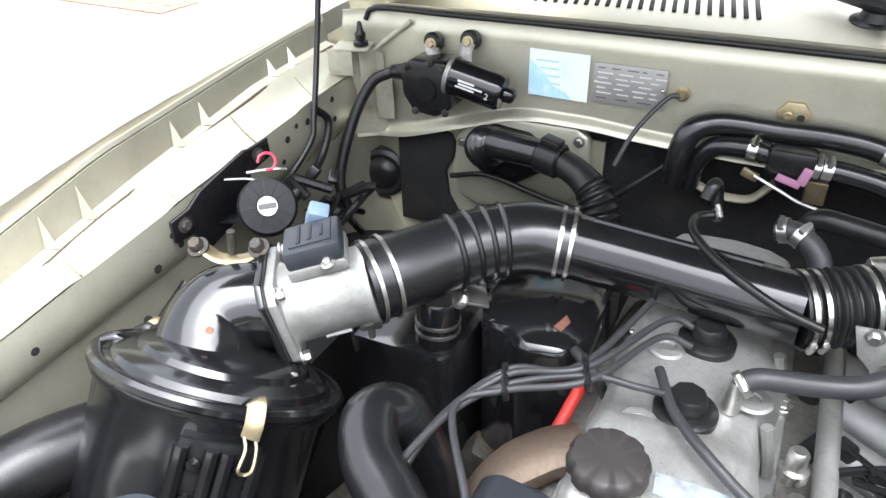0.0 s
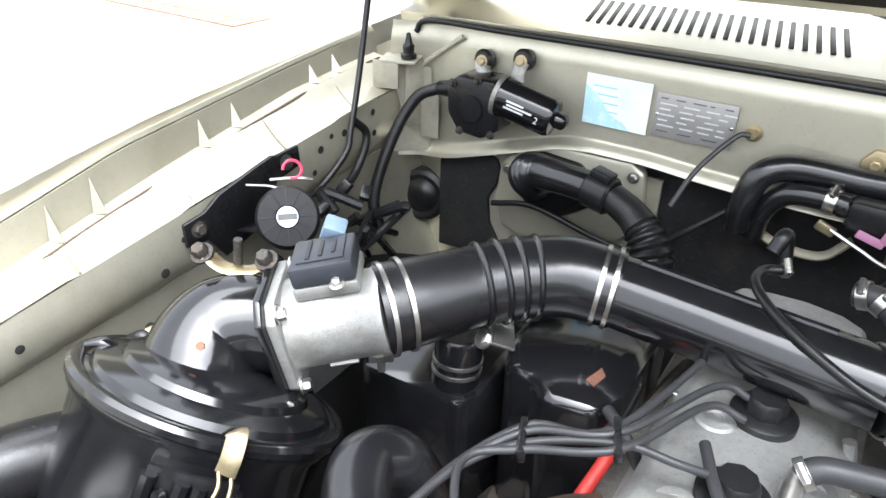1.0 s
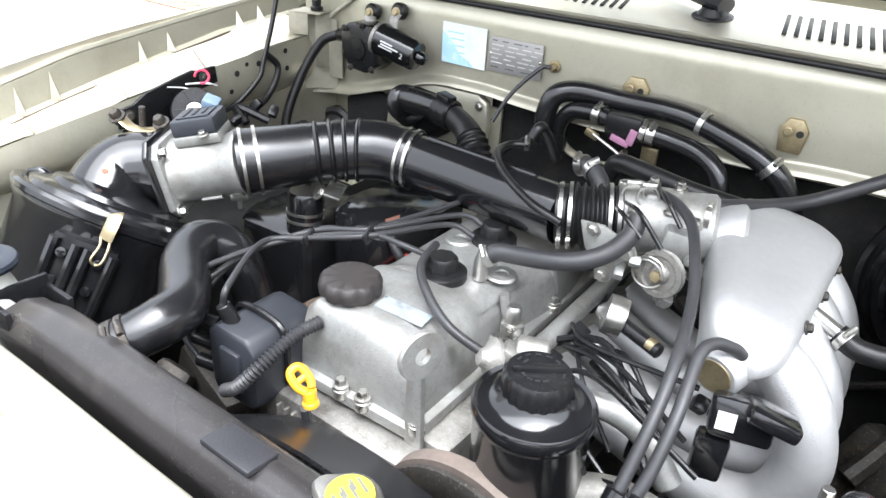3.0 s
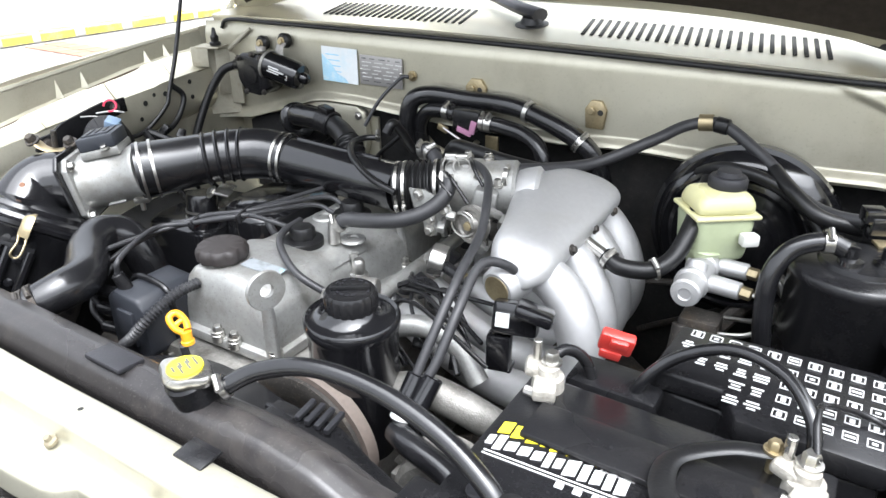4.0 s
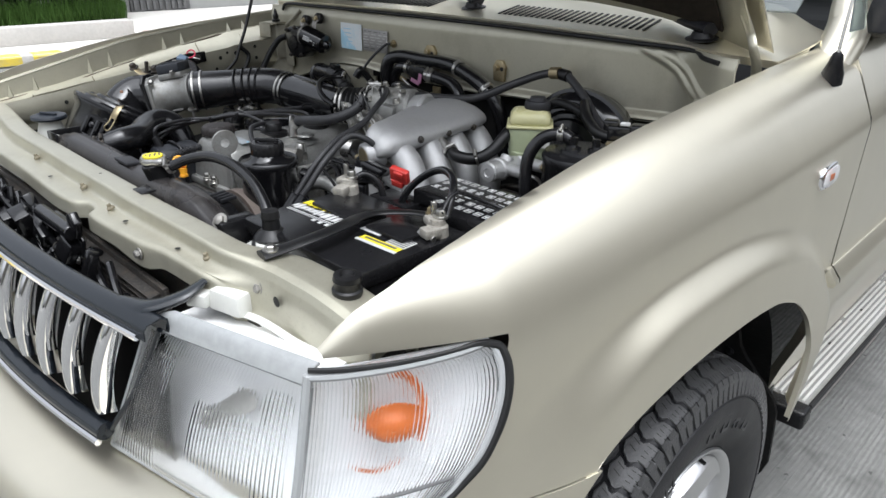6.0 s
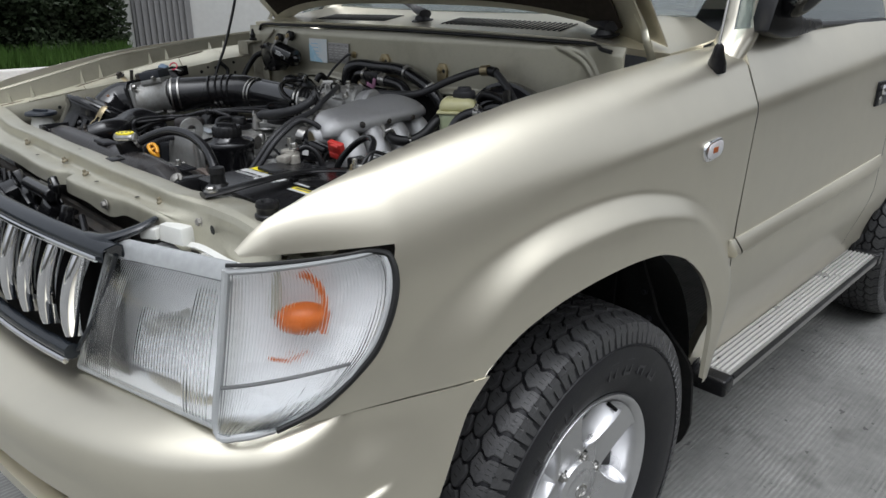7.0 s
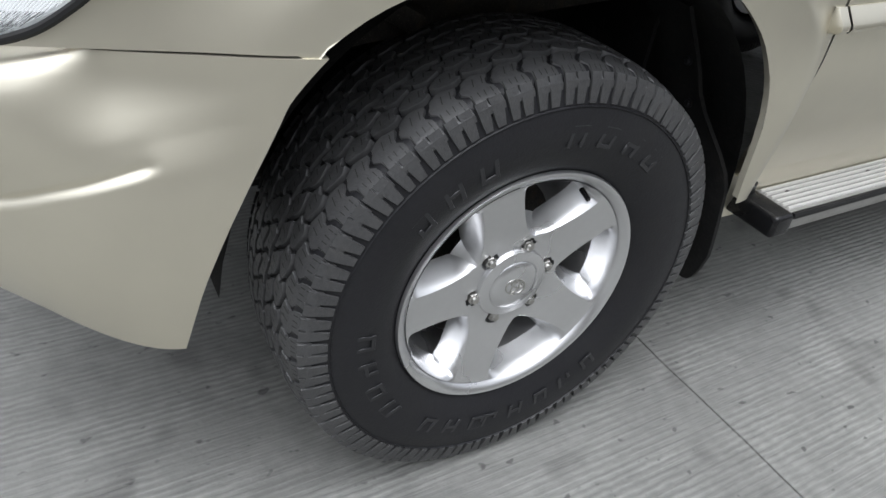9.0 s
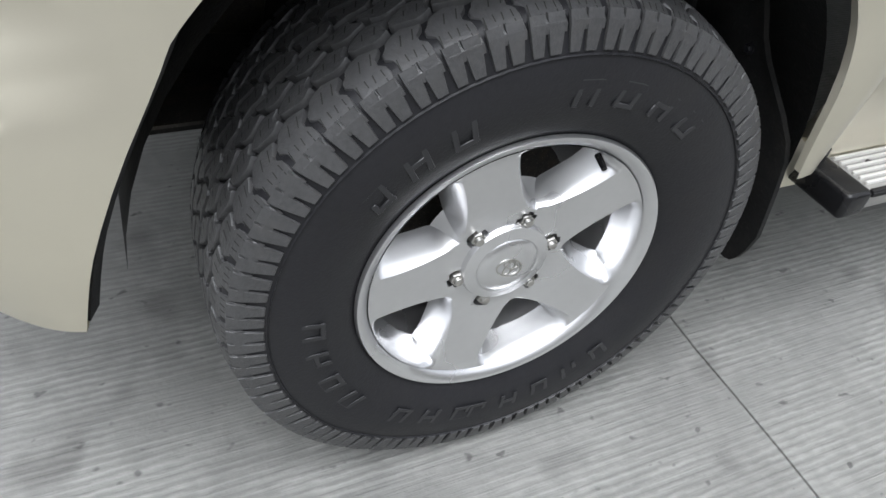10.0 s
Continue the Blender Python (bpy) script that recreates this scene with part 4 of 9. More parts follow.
    part("arm", bm, plastic_gloss, mir)
    bm = bm_new()
    rbox(bm, f((0.955, 0.693, 1.460)), (0.21, 0.006, 0.135), 0.002)
    part("mirror_glass", bm, chrome, mir)
    # running board
    board = thing("running_board", "", "")
    board.parent = car
    bm = bm_new()
    xo, xi, zt = 0.874, 0.745, 0.405
    prism(bm, [(f((x, 0, 0))[0], z) for x, z in ((xi, zt - 0.035), (xo - 0.004, zt - 0.035), (xo, zt - 0.028), (xo, zt - 0.004), (xo - 0.004, zt), (xi, zt))], 0.632, 1.89, "y")
    # Plate is toned darker than its ribs so that they stand out.
    tread = part("tread_plate", bm, mat("grey_step_plate", (0.36, 0.355, 0.34), 0.45, 0.5, 0.1, 30, stain=((0.2, 0.19, 0.17), 0.5, 14)), board, "ribbed aluminium step plate")
    for k in range(8):
        bm = bm_new()
        x = xi + 0.010 + 0.0138 * k
        rbox(bm, f((x, 1.261, zt + 0.002)), (0.0062, 1.24, 0.007), 0.002)
        part("rib", bm, mat_rib, tread)
    bm = bm_new()
    rbox(bm, f((xo - 0.003, 1.261, zt + 0.001)), (0.009, 1.255, 0.007), 0.002)
    rbox(bm, f((xo + 0.001, 1.261, zt - 0.003)), (0.005, 1.255, 0.009), 0.002)
    part("rubber_edge", bm, rubber, board, "black rubber edge")
    for y, w in ((0.605, 0.055), (1.91, 0.05)):
        bm = bm_new()
        rbox(bm, f((0.812, y, zt - 0.018)), (0.134, w, 0.05), 0.010, seg=3)
        rbox(bm, f((0.775, y - 0.01, zt + 0.01)), (0.03, w * 0.7, 0.05), 0.006)
        part("end_cap", bm, plastic, board, "black plastic end cap")
    for y in lin(0.70, 1.80, 5):
        bm = bm_new()
        lathe(bm, [(0.006, 0), (0.005, 0.003), (0.001, 0.004)], f((xi + 0.06, y, zt)), (0, 0, 1), 10)
        part("rivet", bm, dark_steel, board)
# fender details on the near side
bm = bm_new()
base = Vector(towards_door(side_point(0.333, 1.050)))


def repeater_ring(bm, w, h, d0, d1, shrink):
    """A rounded lozenge standing off the wing."""
    rings = []
    for k, d in ((1.0, d0), (1.0, d1 - 0.003), (1 - 0.4 * shrink, d1 - 0.001), (1 - shrink, d1)):
        ring = []
        for a in lin(0, 2 * math.pi, 33)[:-1]:
            c, q = math.cos(a), math.sin(a)
            e = (abs(c) ** 3.4 + abs(q) ** 3.4) ** (-1 / 3.4)
            ring.append(bm.verts.new(base + Vector((d, k * w * e * c, k * h * e * q + 0.10 * w * e * c))))
        rings.append(ring)
    for r0, r1 in zip(rings, rings[1:]):
        ring_faces(bm, r0, r1)
    bm.faces.new(rings[-1])


repeater_ring(bm, 0.037, 0.0215, -0.006, 0.006, 0.10)
marker = part("side_repeater", bm, chrome, car, "small chrome-rimmed side repeater lamp")
bm = bm_new()
repeater_ring(bm, 0.031, 0.0165, 0.004, 0.012, 0.25)
part("lens", bm, glass, marker)
bm = bm_new()
repeater_ring(bm, 0.029, 0.0150, 0.0055, 0.0072, 0.10)
part("reflector", bm, reflector, marker)
bm = bm_new()
rbox(bm, base + Vector((0.0085, -0.006, 0.001)), (0.003, 0.020, 0.011), 0.001)
part("amber_bulb", bm, orange, marker)
bm = bm_new()
sheet(bm, lambda y, k: (body_side(y, 0.793)[0] + sm(0.486, 0.492, y) * ip(k, (0, 1, 2, 3, 4, 5), (-0.002, 0.018, 0.0225, 0.021, 0.003, -0.003)), y, 0.793 + ip(k, (0, 1, 2, 3, 4, 5), (-0.018, -0.014, -0.007, 0.0, 0.023, 0.024))), (0.486, 0.488, 0.490, 0.492, 0.511), range(6))
part("moulding_end", bm, paint, car)
bm = bm_new()
lathe(bm, [(0.020, -0.012), (0.0185, 0.006), (0.0125, 0.024), (0.0095, 0.040), (0.0045, 0.046)], (0.812, 0.425, 1.204), (0.12, -0.25, 1), 16)
aerial = part("aerial_base", bm, plastic, car, "black aerial foot on the wing")
bm = bm_new()
rod(bm, (0.817, 0.412, 1.245), (0.79, 0.60, 1.9), 0.003, 0.002, 8)
part("mast", bm, steel, aerial)

# windscreen, roof
bm = bm_new()
sheet(bm, lambda x, v: (x, 0.50 + 0.64 * v + 0.10 * (x / 0.7) ** 2 * (1 - 0.3 * v), 1.295 + 0.52 * v), lin(XC - 0.69, XC + 0.69, 16), lin(0, 1, 8), 0.005)
part("windscreen", bm, window_glass, car, "laminated windscreen").visible_shadow = False
bm = bm_new()
sheet(bm, lambda x, y: (x, y, 1.83 + 0.03 * (1 - (x / 0.62) ** 2)), lin(XC - 0.62, XC + 0.62, 8), lin(1.12, 3.5, 8), 0.02)
part("roof", bm, paint, car)
bm = bm_new()
rbox(bm, (XC, 2.2, 0.95), (1.35, 2.3, 0.6), 0.03)
part("cabin_interior", bm, leather, car, "dark cabin interior")
bm = bm_new()
sheet(bm, lambda u, z: (XC + u * (0.80 - 0.185 * max(0.0, (z - 1.27) / 0.56)), 3.545 - 0.06 * sm(1.27, 1.83, z), z), lin(-1, 1, 5), lin(0.5, 1.83, 12), 0.01)
part("tailgate", bm, paint, car)

# wheel housings, mud flaps
for f in (lambda p: p, lambda p: (2 * XC - p[0], p[1], p[2])):
    for yc in (0.02, 2.40):
        bm = bm_new()
        sheet(bm, lambda a, x: f((x, yc + 0.475 * math.cos(a), 0.43 + 0.47 * math.sin(a))), lin(-0.30, math.pi - 0.10, 30), (0.50, 0.70, 0.81))
        sheet(bm, lambda y, z: f((0.50, yc + y, z)), (-0.46, 0.46), (0.44, 0.90))
        part("wheel_housing", bm, felt, car, "black inner wheel arch")
    bm = bm_new()
    sheet(bm, lambda x, k: (lambda z: f((0.60 + (x - 0.60) * (1 - 0.34 * sm(0.50, 0.66, z)), ips(z, (0.25, 0.40, 0.52, 0.65, 0.80), (0.452, 0.432, 0.408, 0.372, 0.285)) + 0.004 * math.sin(x * 40), z)))(0.80 + (0.262 + 0.10 * max(0.0, (x - 0.815) / 0.05) ** 2.2 + 0.03 * max(0.0, (0.64 - x) / 0.04) ** 2 - 0.80) * k), lin(0.60, 0.862, 24), lin(0, 1, 16), 0.007)
    part("mud_flap", bm, felt, car, "black mud flap behind the wheel")
    bm = bm_new()
    sheet(bm, lambda i, d: f(tuple(Vector(bumper_at(1, i)) + Vector((-0.016 - 0.022 * d, 0.001 + 0.010 * d, 0)))), list(range(2, ROWS)), lin(0, 1, 4), 0.003)
    part("arch_liner", bm, felt, car, "black liner edge behind the bumper")
for z in (0.62, 0.70, 0.55):
    bm = bm_new()
    bolt(bm, (0.752, ips(z, (0.52, 0.65, 0.80), (0.400, 0.364, 0.277)), z), (0, -1, 0), 0.006)
    part("clip", bm, plastic_grey, car)

# ---- wheels ----


def wheel_parts(wheel):
    """Built round the origin, axle along x, outside at +x."""
    R = 0.385
    prof = [(0.205, 0.088), (0.214, 0.104), (0.232, 0.117), (0.262, 0.128), (0.292, 0.132), (0.318, 0.1305), (0.333, 0.127), (0.346, 0.124), (0.356, 0.121), (0.366, 0.114), (0.3735, 0.104), (0.3745, 0.09), (0.3745, 0.05), (0.3745, 0.0)]
    full = prof + [(r, -h) for r, h in reversed(prof[:-1])]
    bm = bm_new()
    lathe(bm, full, (0, 0, 0), (1, 0, 0), 120, close=False)
    tyre = part("tyre", bm, tyre_rubber, wheel, "black all-terrain tyre with worn blocks", smooth=50)
    # sidewall ring lines
    for r, h in ((0.219, 0.1095), (0.3270, 0.1296)):
        bm = bm_new()
        lathe(bm, [(r - 0.0015, h - 0.002), (r, h + 0.0009), (r + 0.0015, h - 0.002)], (0, 0, 0), (1, 0, 0), 96, close=False)
        part("sidewall_rib", bm, tyre_rubber, tyre)
    # tread: three rows of waisted blocks, wide shoulder blocks, lugs down the shoulder
    bm, cuts = bm_new(), bm_new()
    N = 52
    p = 2 * math.pi / N

    def radius(x, h):
        return h - 0.0165 * (max(abs(x) - 0.055, 0) / 0.070) ** 2.6 - 0.0015 * (x / 0.06) ** 2

    def at(a, x, h):
        return (x, radius(x, h) * math.cos(a), radius(x, h) * math.sin(a))

    def block(points, h0, h1):
        """points: (angle, x) corners in order; heights are radii at the base and at the worn top."""
        n = len(points)
        ca, cx = sum(q[0] for q in points) / n, sum(q[1] for q in points) / n
        rings = [[bm.verts.new(at(ca + (a - ca) * k, cx + (x - cx) * k2, h)) for a, x in points] for k, k2, h in ((1.0, 1.0, h0), (0.985, 0.985, h1 - 0.0016), (0.93, 0.945, h1))]
        rings.append([bm.verts.new(at(ca + (a - ca) * 0.5, cx + (x - cx) * 0.5, h1 + 0.0002)) for a, x in points])
        for r0, r1 in zip(rings, rings[1:]):
            ring_faces(bm, r0, r1)
        bm.faces.new(rings[-1])

    def sipe(a0, x0, a1, x1, h):
        d = Vector((a1 - a0, (x1 - x0) / 0.38)).normalized() * 0.0017
        q = [(a0 - d.y, x0 + d.x * 0.38), (a0 + d.y, x0 - d.x * 0.38), (a1 + d.y, x1 - d.x * 0.38), (a1 - d.y, x1 + d.x * 0.38)]
        cuts.faces.new([cuts.verts.new(at(a, x, h)) for a, x in q])
    def cross(x, side):
        """The stepped line of a groove across the tread, as an angle."""
        return p * side * ip(abs(x), (0, 0.005, 0.010, 0.020, 0.025, 0.031, 0.037, 0.049, 0.055, 0.061, 0.067, 0.082, 0.089, 0.096, 0.103, 0.126), (0.0, 0.02, 0.18, 0.18, 0.14, -0.06, -0.08, -0.02, 0.16, 0.20, 0.06, 0.00, 0.20, 0.22, 0.04, 0.04))

    def along(a, k):
        """The zigzag of a groove round the tyre."""
        return 0.0038 * (abs(((a / p + 0.25 * k) * 2) % 2 - 1) * 2 - 1)

    gap = 0.0033
    rows = [(-0.0145, 0.0145, 0.0, 0, 1), (0.0145, 0.0425, 0.5, 1, 2), (-0.0425, -0.0145, 0.5, 3, 0), (0.0425, 0.0725, 0.0, 2, 4), (-0.0725, -0.0425, 0.0, 5, 3), (0.0725, 0.125, 0.45, 4, None), (-0.125, -0.0725, 0.45, None, 5)]
    for k in range(N):
        for xa, xb, shift, ka, kb in rows:
            lo, hi = (k + shift - 0.5) * p, (k + shift + 0.5) * p
            side = 1 if xa + xb >= 0 else -1
            ga, gb = gap / 0.38, gap

            def inner(a):
                return xa + (along(a, ka) + gb if ka is not None else 0)

            def outer(a):
                return xb + (along(a, kb) - gb if kb is not None else 0)
            x0, x1 = inner(lo), outer(lo)
            low = [(lo + cross(x, side) + ga, x) for x in lin(x0, x1, 9)]
            x0, x1 = inner(hi), outer(hi)
            high = [(hi + cross(x, side) - ga, x) for x in lin(x0, x1, 9)]
            right = [(a, outer(a)) for a in lin(low[-1][0], high[-1][0], 5)[1:-1]]
            left = [(a, inner(a)) for a in lin(high[0][0], low[0][0], 5)[1:-1]]
            block(low + right + high[::-1] + left, 0.3755, R)
            c = (k + shift) * p
            if kb is not None and ka is not None:
                sipe(c - p * 0.14, xa + 0.009, c - p * 0.04, xb - 0.010, R + 0.0006)
                sipe(c + p * 0.18, xa + 0.010, c + p * 0.24, xb - 0.012, R + 0.0006)
        for sgn in (-1, 1):
            c = (k + 0.45 + 0.10 * sgn) * p
            s, w = p * 0.46, p * 0.13
            for j in range(4):
                a0 = c + (j - 1.5) * s * 0.45
                sipe(a0, sgn * 0.103, a0 + w * 0.5 * (j % 2 - 0.3), sgn * 0.121, R + 0.0006)
            for j in range(2):
                a0 = c + (j - 0.6) * s * 0.6
                sipe(a0 - w, sgn * 0.082, a0 - w * 0.2, sgn * 0.094, R + 0.0006)
            # lugs running down the shoulder, with a notch between each two
            for c0, half in ((c - 0.22 * p, 0.225 * p), (c + 0.245 * p, 0.205 * p)):
                lug = []
                for r, h, wd in ((0.3715, 0.1195, 1.0), (0.364, 0.1232, 1.0), (0.355, 0.1258, 0.95), (0.342, 0.1282, 0.85), (0.332, 0.1300, 0.72), (0.330, 0.1265, 0.70)):
                    lug.append([bm.verts.new((sgn * hh, r * math.cos(a), r * math.sin(a))) for a, hh in ((c0 - half * wd, h - 0.003), (c0 - half * wd * 0.9, h), (c0 + half * wd * 0.9, h), (c0 + half * wd, h - 0.003))])
                for l0, l1 in zip(lug, lug[1:]):
                    for m0 in range(3):
                        bm.faces.new((l0[m0], l0[m0 + 1], l1[m0 + 1], l1[m0]))
    part("tread", bm, tread_rubber, tyre, "worn tread blocks", smooth=30)["kind"] = "stuff"
    part("siping", cuts, paint_seam, tyre, "fine cuts in the tread", smooth=0)["kind"] = "stuff"
    # raised sidewall lettering as plain bars
    letters = mat("letter_rubber", (0.019, 0.019, 0.021), 0.38, 0, 0.1, 30, spec=0.6)
    for a0, n, r in ((205, 4, 0.277), (128, 3, 0.277), (76, 4, 0.284), (-58, 5, 0.277), (-110, 3, 0.277)):
        for i in range(n):
            a = radians(a0 - 11.5 * i)
            bm = bm_new()
            strokes = [(-0.040, 0.0070, 0.034, 0.0, -8)]
            strokes += [(0.040, 0.0070, 0.034, 0.0, -8)] if (i + n) % 3 else [(0.040, 0.0070, 0.015, -0.0095, -8)]
            strokes += [(0.0, 0.026, 0.0066, dr, 0) for dr in ((0.0137,), (-0.0137,), (0.0,), (0.0137, -0.0137))[(i * 3 + n) % 4]]
            for da, wide, tall, dr, tilt in strokes:
                rbox(bm, (0.1306, (r + dr) * math.cos(a + da), (r + dr) * math.sin(a + da)), (0.0020, wide, tall), 0.0008, (math.degrees(a + da) - 90 + tilt, 0, 0), 1)
            part("raised_bar", bm, letters, tyre)
    # rim
    bm = bm_new()
    lathe(bm, [(0.150, -0.10), (0.190, -0.098), (0.203, 0.02), (0.196, 0.05), (0.196, 0.078), (0.203, 0.087), (0.212, 0.0935), (0.2175, 0.098), (0.2195, 0.104), (0.2170, 0.109), (0.2110, 0.108), (0.2075, 0.103), (0.2015, 0.099), (0.1985, 0.085), (0.186, 0.03), (0.178, -0.05), (0.150, -0.095)], (0, 0, 0), (1, 0, 0), 96, close=False)
    rim = part("rim", bm, rim_silver, wheel, "silver five-spoke alloy rim", smooth=50)
    bm = bm_new()
    r1, r2 = 0.113, 0.1860
    rs = [0.045, 0.049, 0.053, 0.057, 0.061, 0.065, 0.069, 0.073, 0.077, 0.081, 0.085, 0.089, 0.093, 0.098, 0.104, 0.109, r1, 0.117, 0.124, 0.134, 0.146, 0.158, 0.170, 0.178, 0.183, r2, 0.190, 0.1935, 0.197, 0.1995]
    sps = [0, 0.06, 0.14, 0.22, 0.29, 0.36, 0.44, 0.50, 0.58, 0.70, 0.85, 1.0]
    ts = [-0.5 - 0.5 * q for q in reversed(sps)] + lin(-0.5, 0.5, 11)[1:-1] + [0.5 + 0.5 * q for q in sps]
    nuts = [(0.0699 * math.cos(radians(3.5 + 60 * q)), 0.0699 * math.sin(radians(3.5 + 60 * q))) for q in range(6)]

    def spoke_at(r, k, t):
        """Face of the wheel: |t| < 0.5 lies in a window, then comes its sloping wall, then the flat of the spoke."""
        half = radians(36)
        w = ips(r, (0.088, 0.100, r1, 0.140, 0.165, r2), (0.015, 0.055, 0.125, 0.220, 0.275, 0.290))
        wide = ips(r, (0.086, 0.100, 0.116, 0.140, 0.170, 0.190), (0.060, 0.190, 0.290, 0.375, 0.425, 0.440))
        q = (abs(t) - 0.5) / 0.5
        if q <= 0:
            th = (t / 0.5) * w
        else:
            th = math.copysign(w + (wide - w) * min(q / 0.5, 1.0) + (half - wide) * max(q - 0.5, 0.0) / 0.5, t)
        a = radians(-9 + 72 * k) + th
        x = ips(r, (0.045, 0.078, 0.09, 0.12, 0.16, 0.19, 0.20), (0.076, 0.0765, 0.078, 0.084, 0.091, 0.0955, 0.0985))
        depth = 0.046 * sm(0.087, 0.116, r) * sm(0.1995, r2, r)
        if q > 0:
            depth *= ips(q, (0, 0.06, 0.22, 0.36, 0.44, 0.50, 1.0), (1.0, 0.84, 0.50, 0.20, 0.07, 0.0, 0.0))
        return (x - depth, r * math.cos(a), r * math.sin(a))

    def spoke_keep(r, t, k):
        if r1 < r < r2 and abs(t) < 0.5:
            return False
        q = spoke_at(r, k, t)
        return min(math.hypot(q[1] - u, q[2] - v) for u, v in nuts) > 0.0150
    for k in range(5):
        sheet(bm, lambda r, t: spoke_at(r, k, t), rs, ts, 0.0, lambda r, t: spoke_keep(r, t, k))
    bmesh.ops.remove_doubles(bm, verts=bm.verts, dist=0.0005)
    part("spokes", bm, rim_silver, rim, smooth=33)
    bm = bm_new()
    lathe(bm, [(0.0655, 0.066), (0.0650, 0.079), (0.0625, 0.0835), (0.0475, 0.0875), (0.0455, 0.0858), (0.0435, 0.0880), (0.030, 0.0905), (0.001, 0.0915)], (0, 0, 0), (1, 0, 0), 40)
    cap = part("centre_cap", bm, rim_silver, rim, "silver centre cap with an oval emblem")
    bm = bm_new()
    for rx, rz, ox, oz in ((0.020, 0.0145, 0, 0), (0.0065, 0.0135, 0, 0), (0.0125, 0.0055, 0, 0.005)):
        ring = [(0.0915, (ox + rx * math.cos(a)) * 0.8 + 0.6 * (oz + rz * math.sin(a)), -0.6 * (ox + rx * math.cos(a)) + 0.8 * (oz + rz * math.sin(a))) for a in lin(0, 2 * math.pi, 25)]
        sweep(bm, ring, 0.0013, 6, 1)
    part("emblem", bm, steel, cap, "plain oval emblem rings")
    for k in range(6):
        a = radians(3.5 + 60 * k)
        c = Vector((0, 0.0699 * math.cos(a), 0.0699 * math.sin(a)))
        bm = bm_new()
        lathe(bm, [(0.0205, 0.0745), (0.0195, 0.0765), (0.0160, 0.0765), (0.0160, 0.0735), (0.0152, 0.056), (0.001, 0.0555)], c, (1, 0, 0), 24, close=False)
        part("nut_recess", bm, rim_silver, rim)
        bm = bm_new()
        lathe(bm, [(0.0112, 0.056), (0.0112, 0.076), (0.0098, 0.0795), (0.0075, 0.080)], c, (1, 0, 0), 6)
        lathe(bm, [(0.0064, 0.080), (0.0058, 0.085), (0.001, 0.086)], c, (1, 0, 0), 14)
        part("wheel_nut", bm, steel, rim)
    bm = bm_new()
    lathe(bm, [(0.145, -0.06), (0.145, -0.02), (0.06, -0.015), (0.055, 0.03), (0.001, 0.03)], (0, 0, 0), (1, 0, 0), 40)
    part("brake_disc", bm, dark_steel, wheel, "dull brake disc behind the spokes")
    bm = bm_new()
    a = radians(45)
    rod(bm, (0.070, 0.186 * math.cos(a), 0.186 * math.sin(a)), (0.094, 0.180 * math.cos(a), 0.180 * math.sin(a)), 0.0048, 0.004, 10)
    part("valve", bm, plastic, rim, "black tyre valve")
    for ob in [rim] + list(rim.children) + list(cap.children):
        ob.data.transform(Matrix.Translation((0.006, 0, 0)))


def make_wheel(place):
    w = new("wheel")
    wheel_parts(w)
    w.parent = car
    w.matrix_basis = place
    return w


wheel = make_wheel(pose(0.742, 0.002, 0.3845, 9, 0, 0))
for place in (pose(2 * XC - 0.742, 0.002, 0.3845, 0, 0, 180), pose(0.742, 2.40, 0.3845, 40, 0, 0), pose(2 * XC - 0.742, 2.40, 0.3845, 0, 0, 180)):
    made = copy_thing(wheel, place)
    made.parent = car

# ---- engine bay: panels ----
def crease_z(x):
    return ips(x, (-0.72, -0.652, -0.574, -0.489, -0.445, -0.394, -0.337, -0.246, -0.10, 0.10, 0.25, 0.45, 0.60, 0.72), (1.030, 1.036, 1.058, 1.086, 1.100, 1.106, 1.106, 1.100, 1.094, 1.092, 1.100, 1.098, 1.105, 1.11))


bm = bm_new()
xs = lin(-0.735, 0.44, 50) + lin(0.45, 0.735, 60)


def corner_in(x):
    """The panel turns forward into the corner beside the wing."""
    return 0.075 * sm(0.58, 0.74, x)


def bead_z(x):
    """The pressed bead that curves down into the corner."""
    return ips(x, (0.50, 0.53, 0.59, 0.64, 0.68, 0.735), (1.238, 1.230, 1.206, 1.172, 1.160, 1.158))


def firewall_at(x, v):
    z = crease_z(x) * (1 - v) + 1.243 * v
    y = 0.268 - 0.014 * sm(0.12, 0.0, v) + 0.006 * sm(0.85, 1.0, v)
    y -= 0.03 * sm(-0.69, -0.735, x) + corner_in(x)
    for d in (0.0, 0.030):
        y -= 0.006 * math.exp(-((z - bead_z(x - d)) / 0.0055) ** 2) * sm(0.50 + d, 0.53 + d, x)
    return (x, y, z + (0.004 * math.sin(x * 3)))


sheet(bm, firewall_at, xs, lin(0, 1, 48), 0.004)
sheet(bm, lambda x, v: (x, 0.254 + 0.05 * v - corner_in(x), crease_z(x) - 0.004 * v), xs, (0, 1))
firewall = part("firewall", bm, paint_bay_shaded, car, "pale beige upper firewall panel with plates and brackets", smooth=50)
bm = bm_new()
sheet(bm, lambda x, z: (x, 0.305 + 0.004 * math.sin(x * 30) * math.sin(z * 25), z), lin(-0.33, 0.70, 20), lin(0.55, 1.11, 10), 0.008)
part("insulation", bm, felt, firewall, "black felt insulation on the lower firewall")
bm = bm_new()
sheet(bm, lambda x, z: (x, 0.288 + 0.02 * sm(-0.66, -0.74, x), z), lin(-0.80, -0.30, 20), lin(0.55, 1.075, 12), 0.006)
part("lower_panel", bm, paint_bay_shaded, firewall, "dusty beige lower firewall")
bm = bm_new()
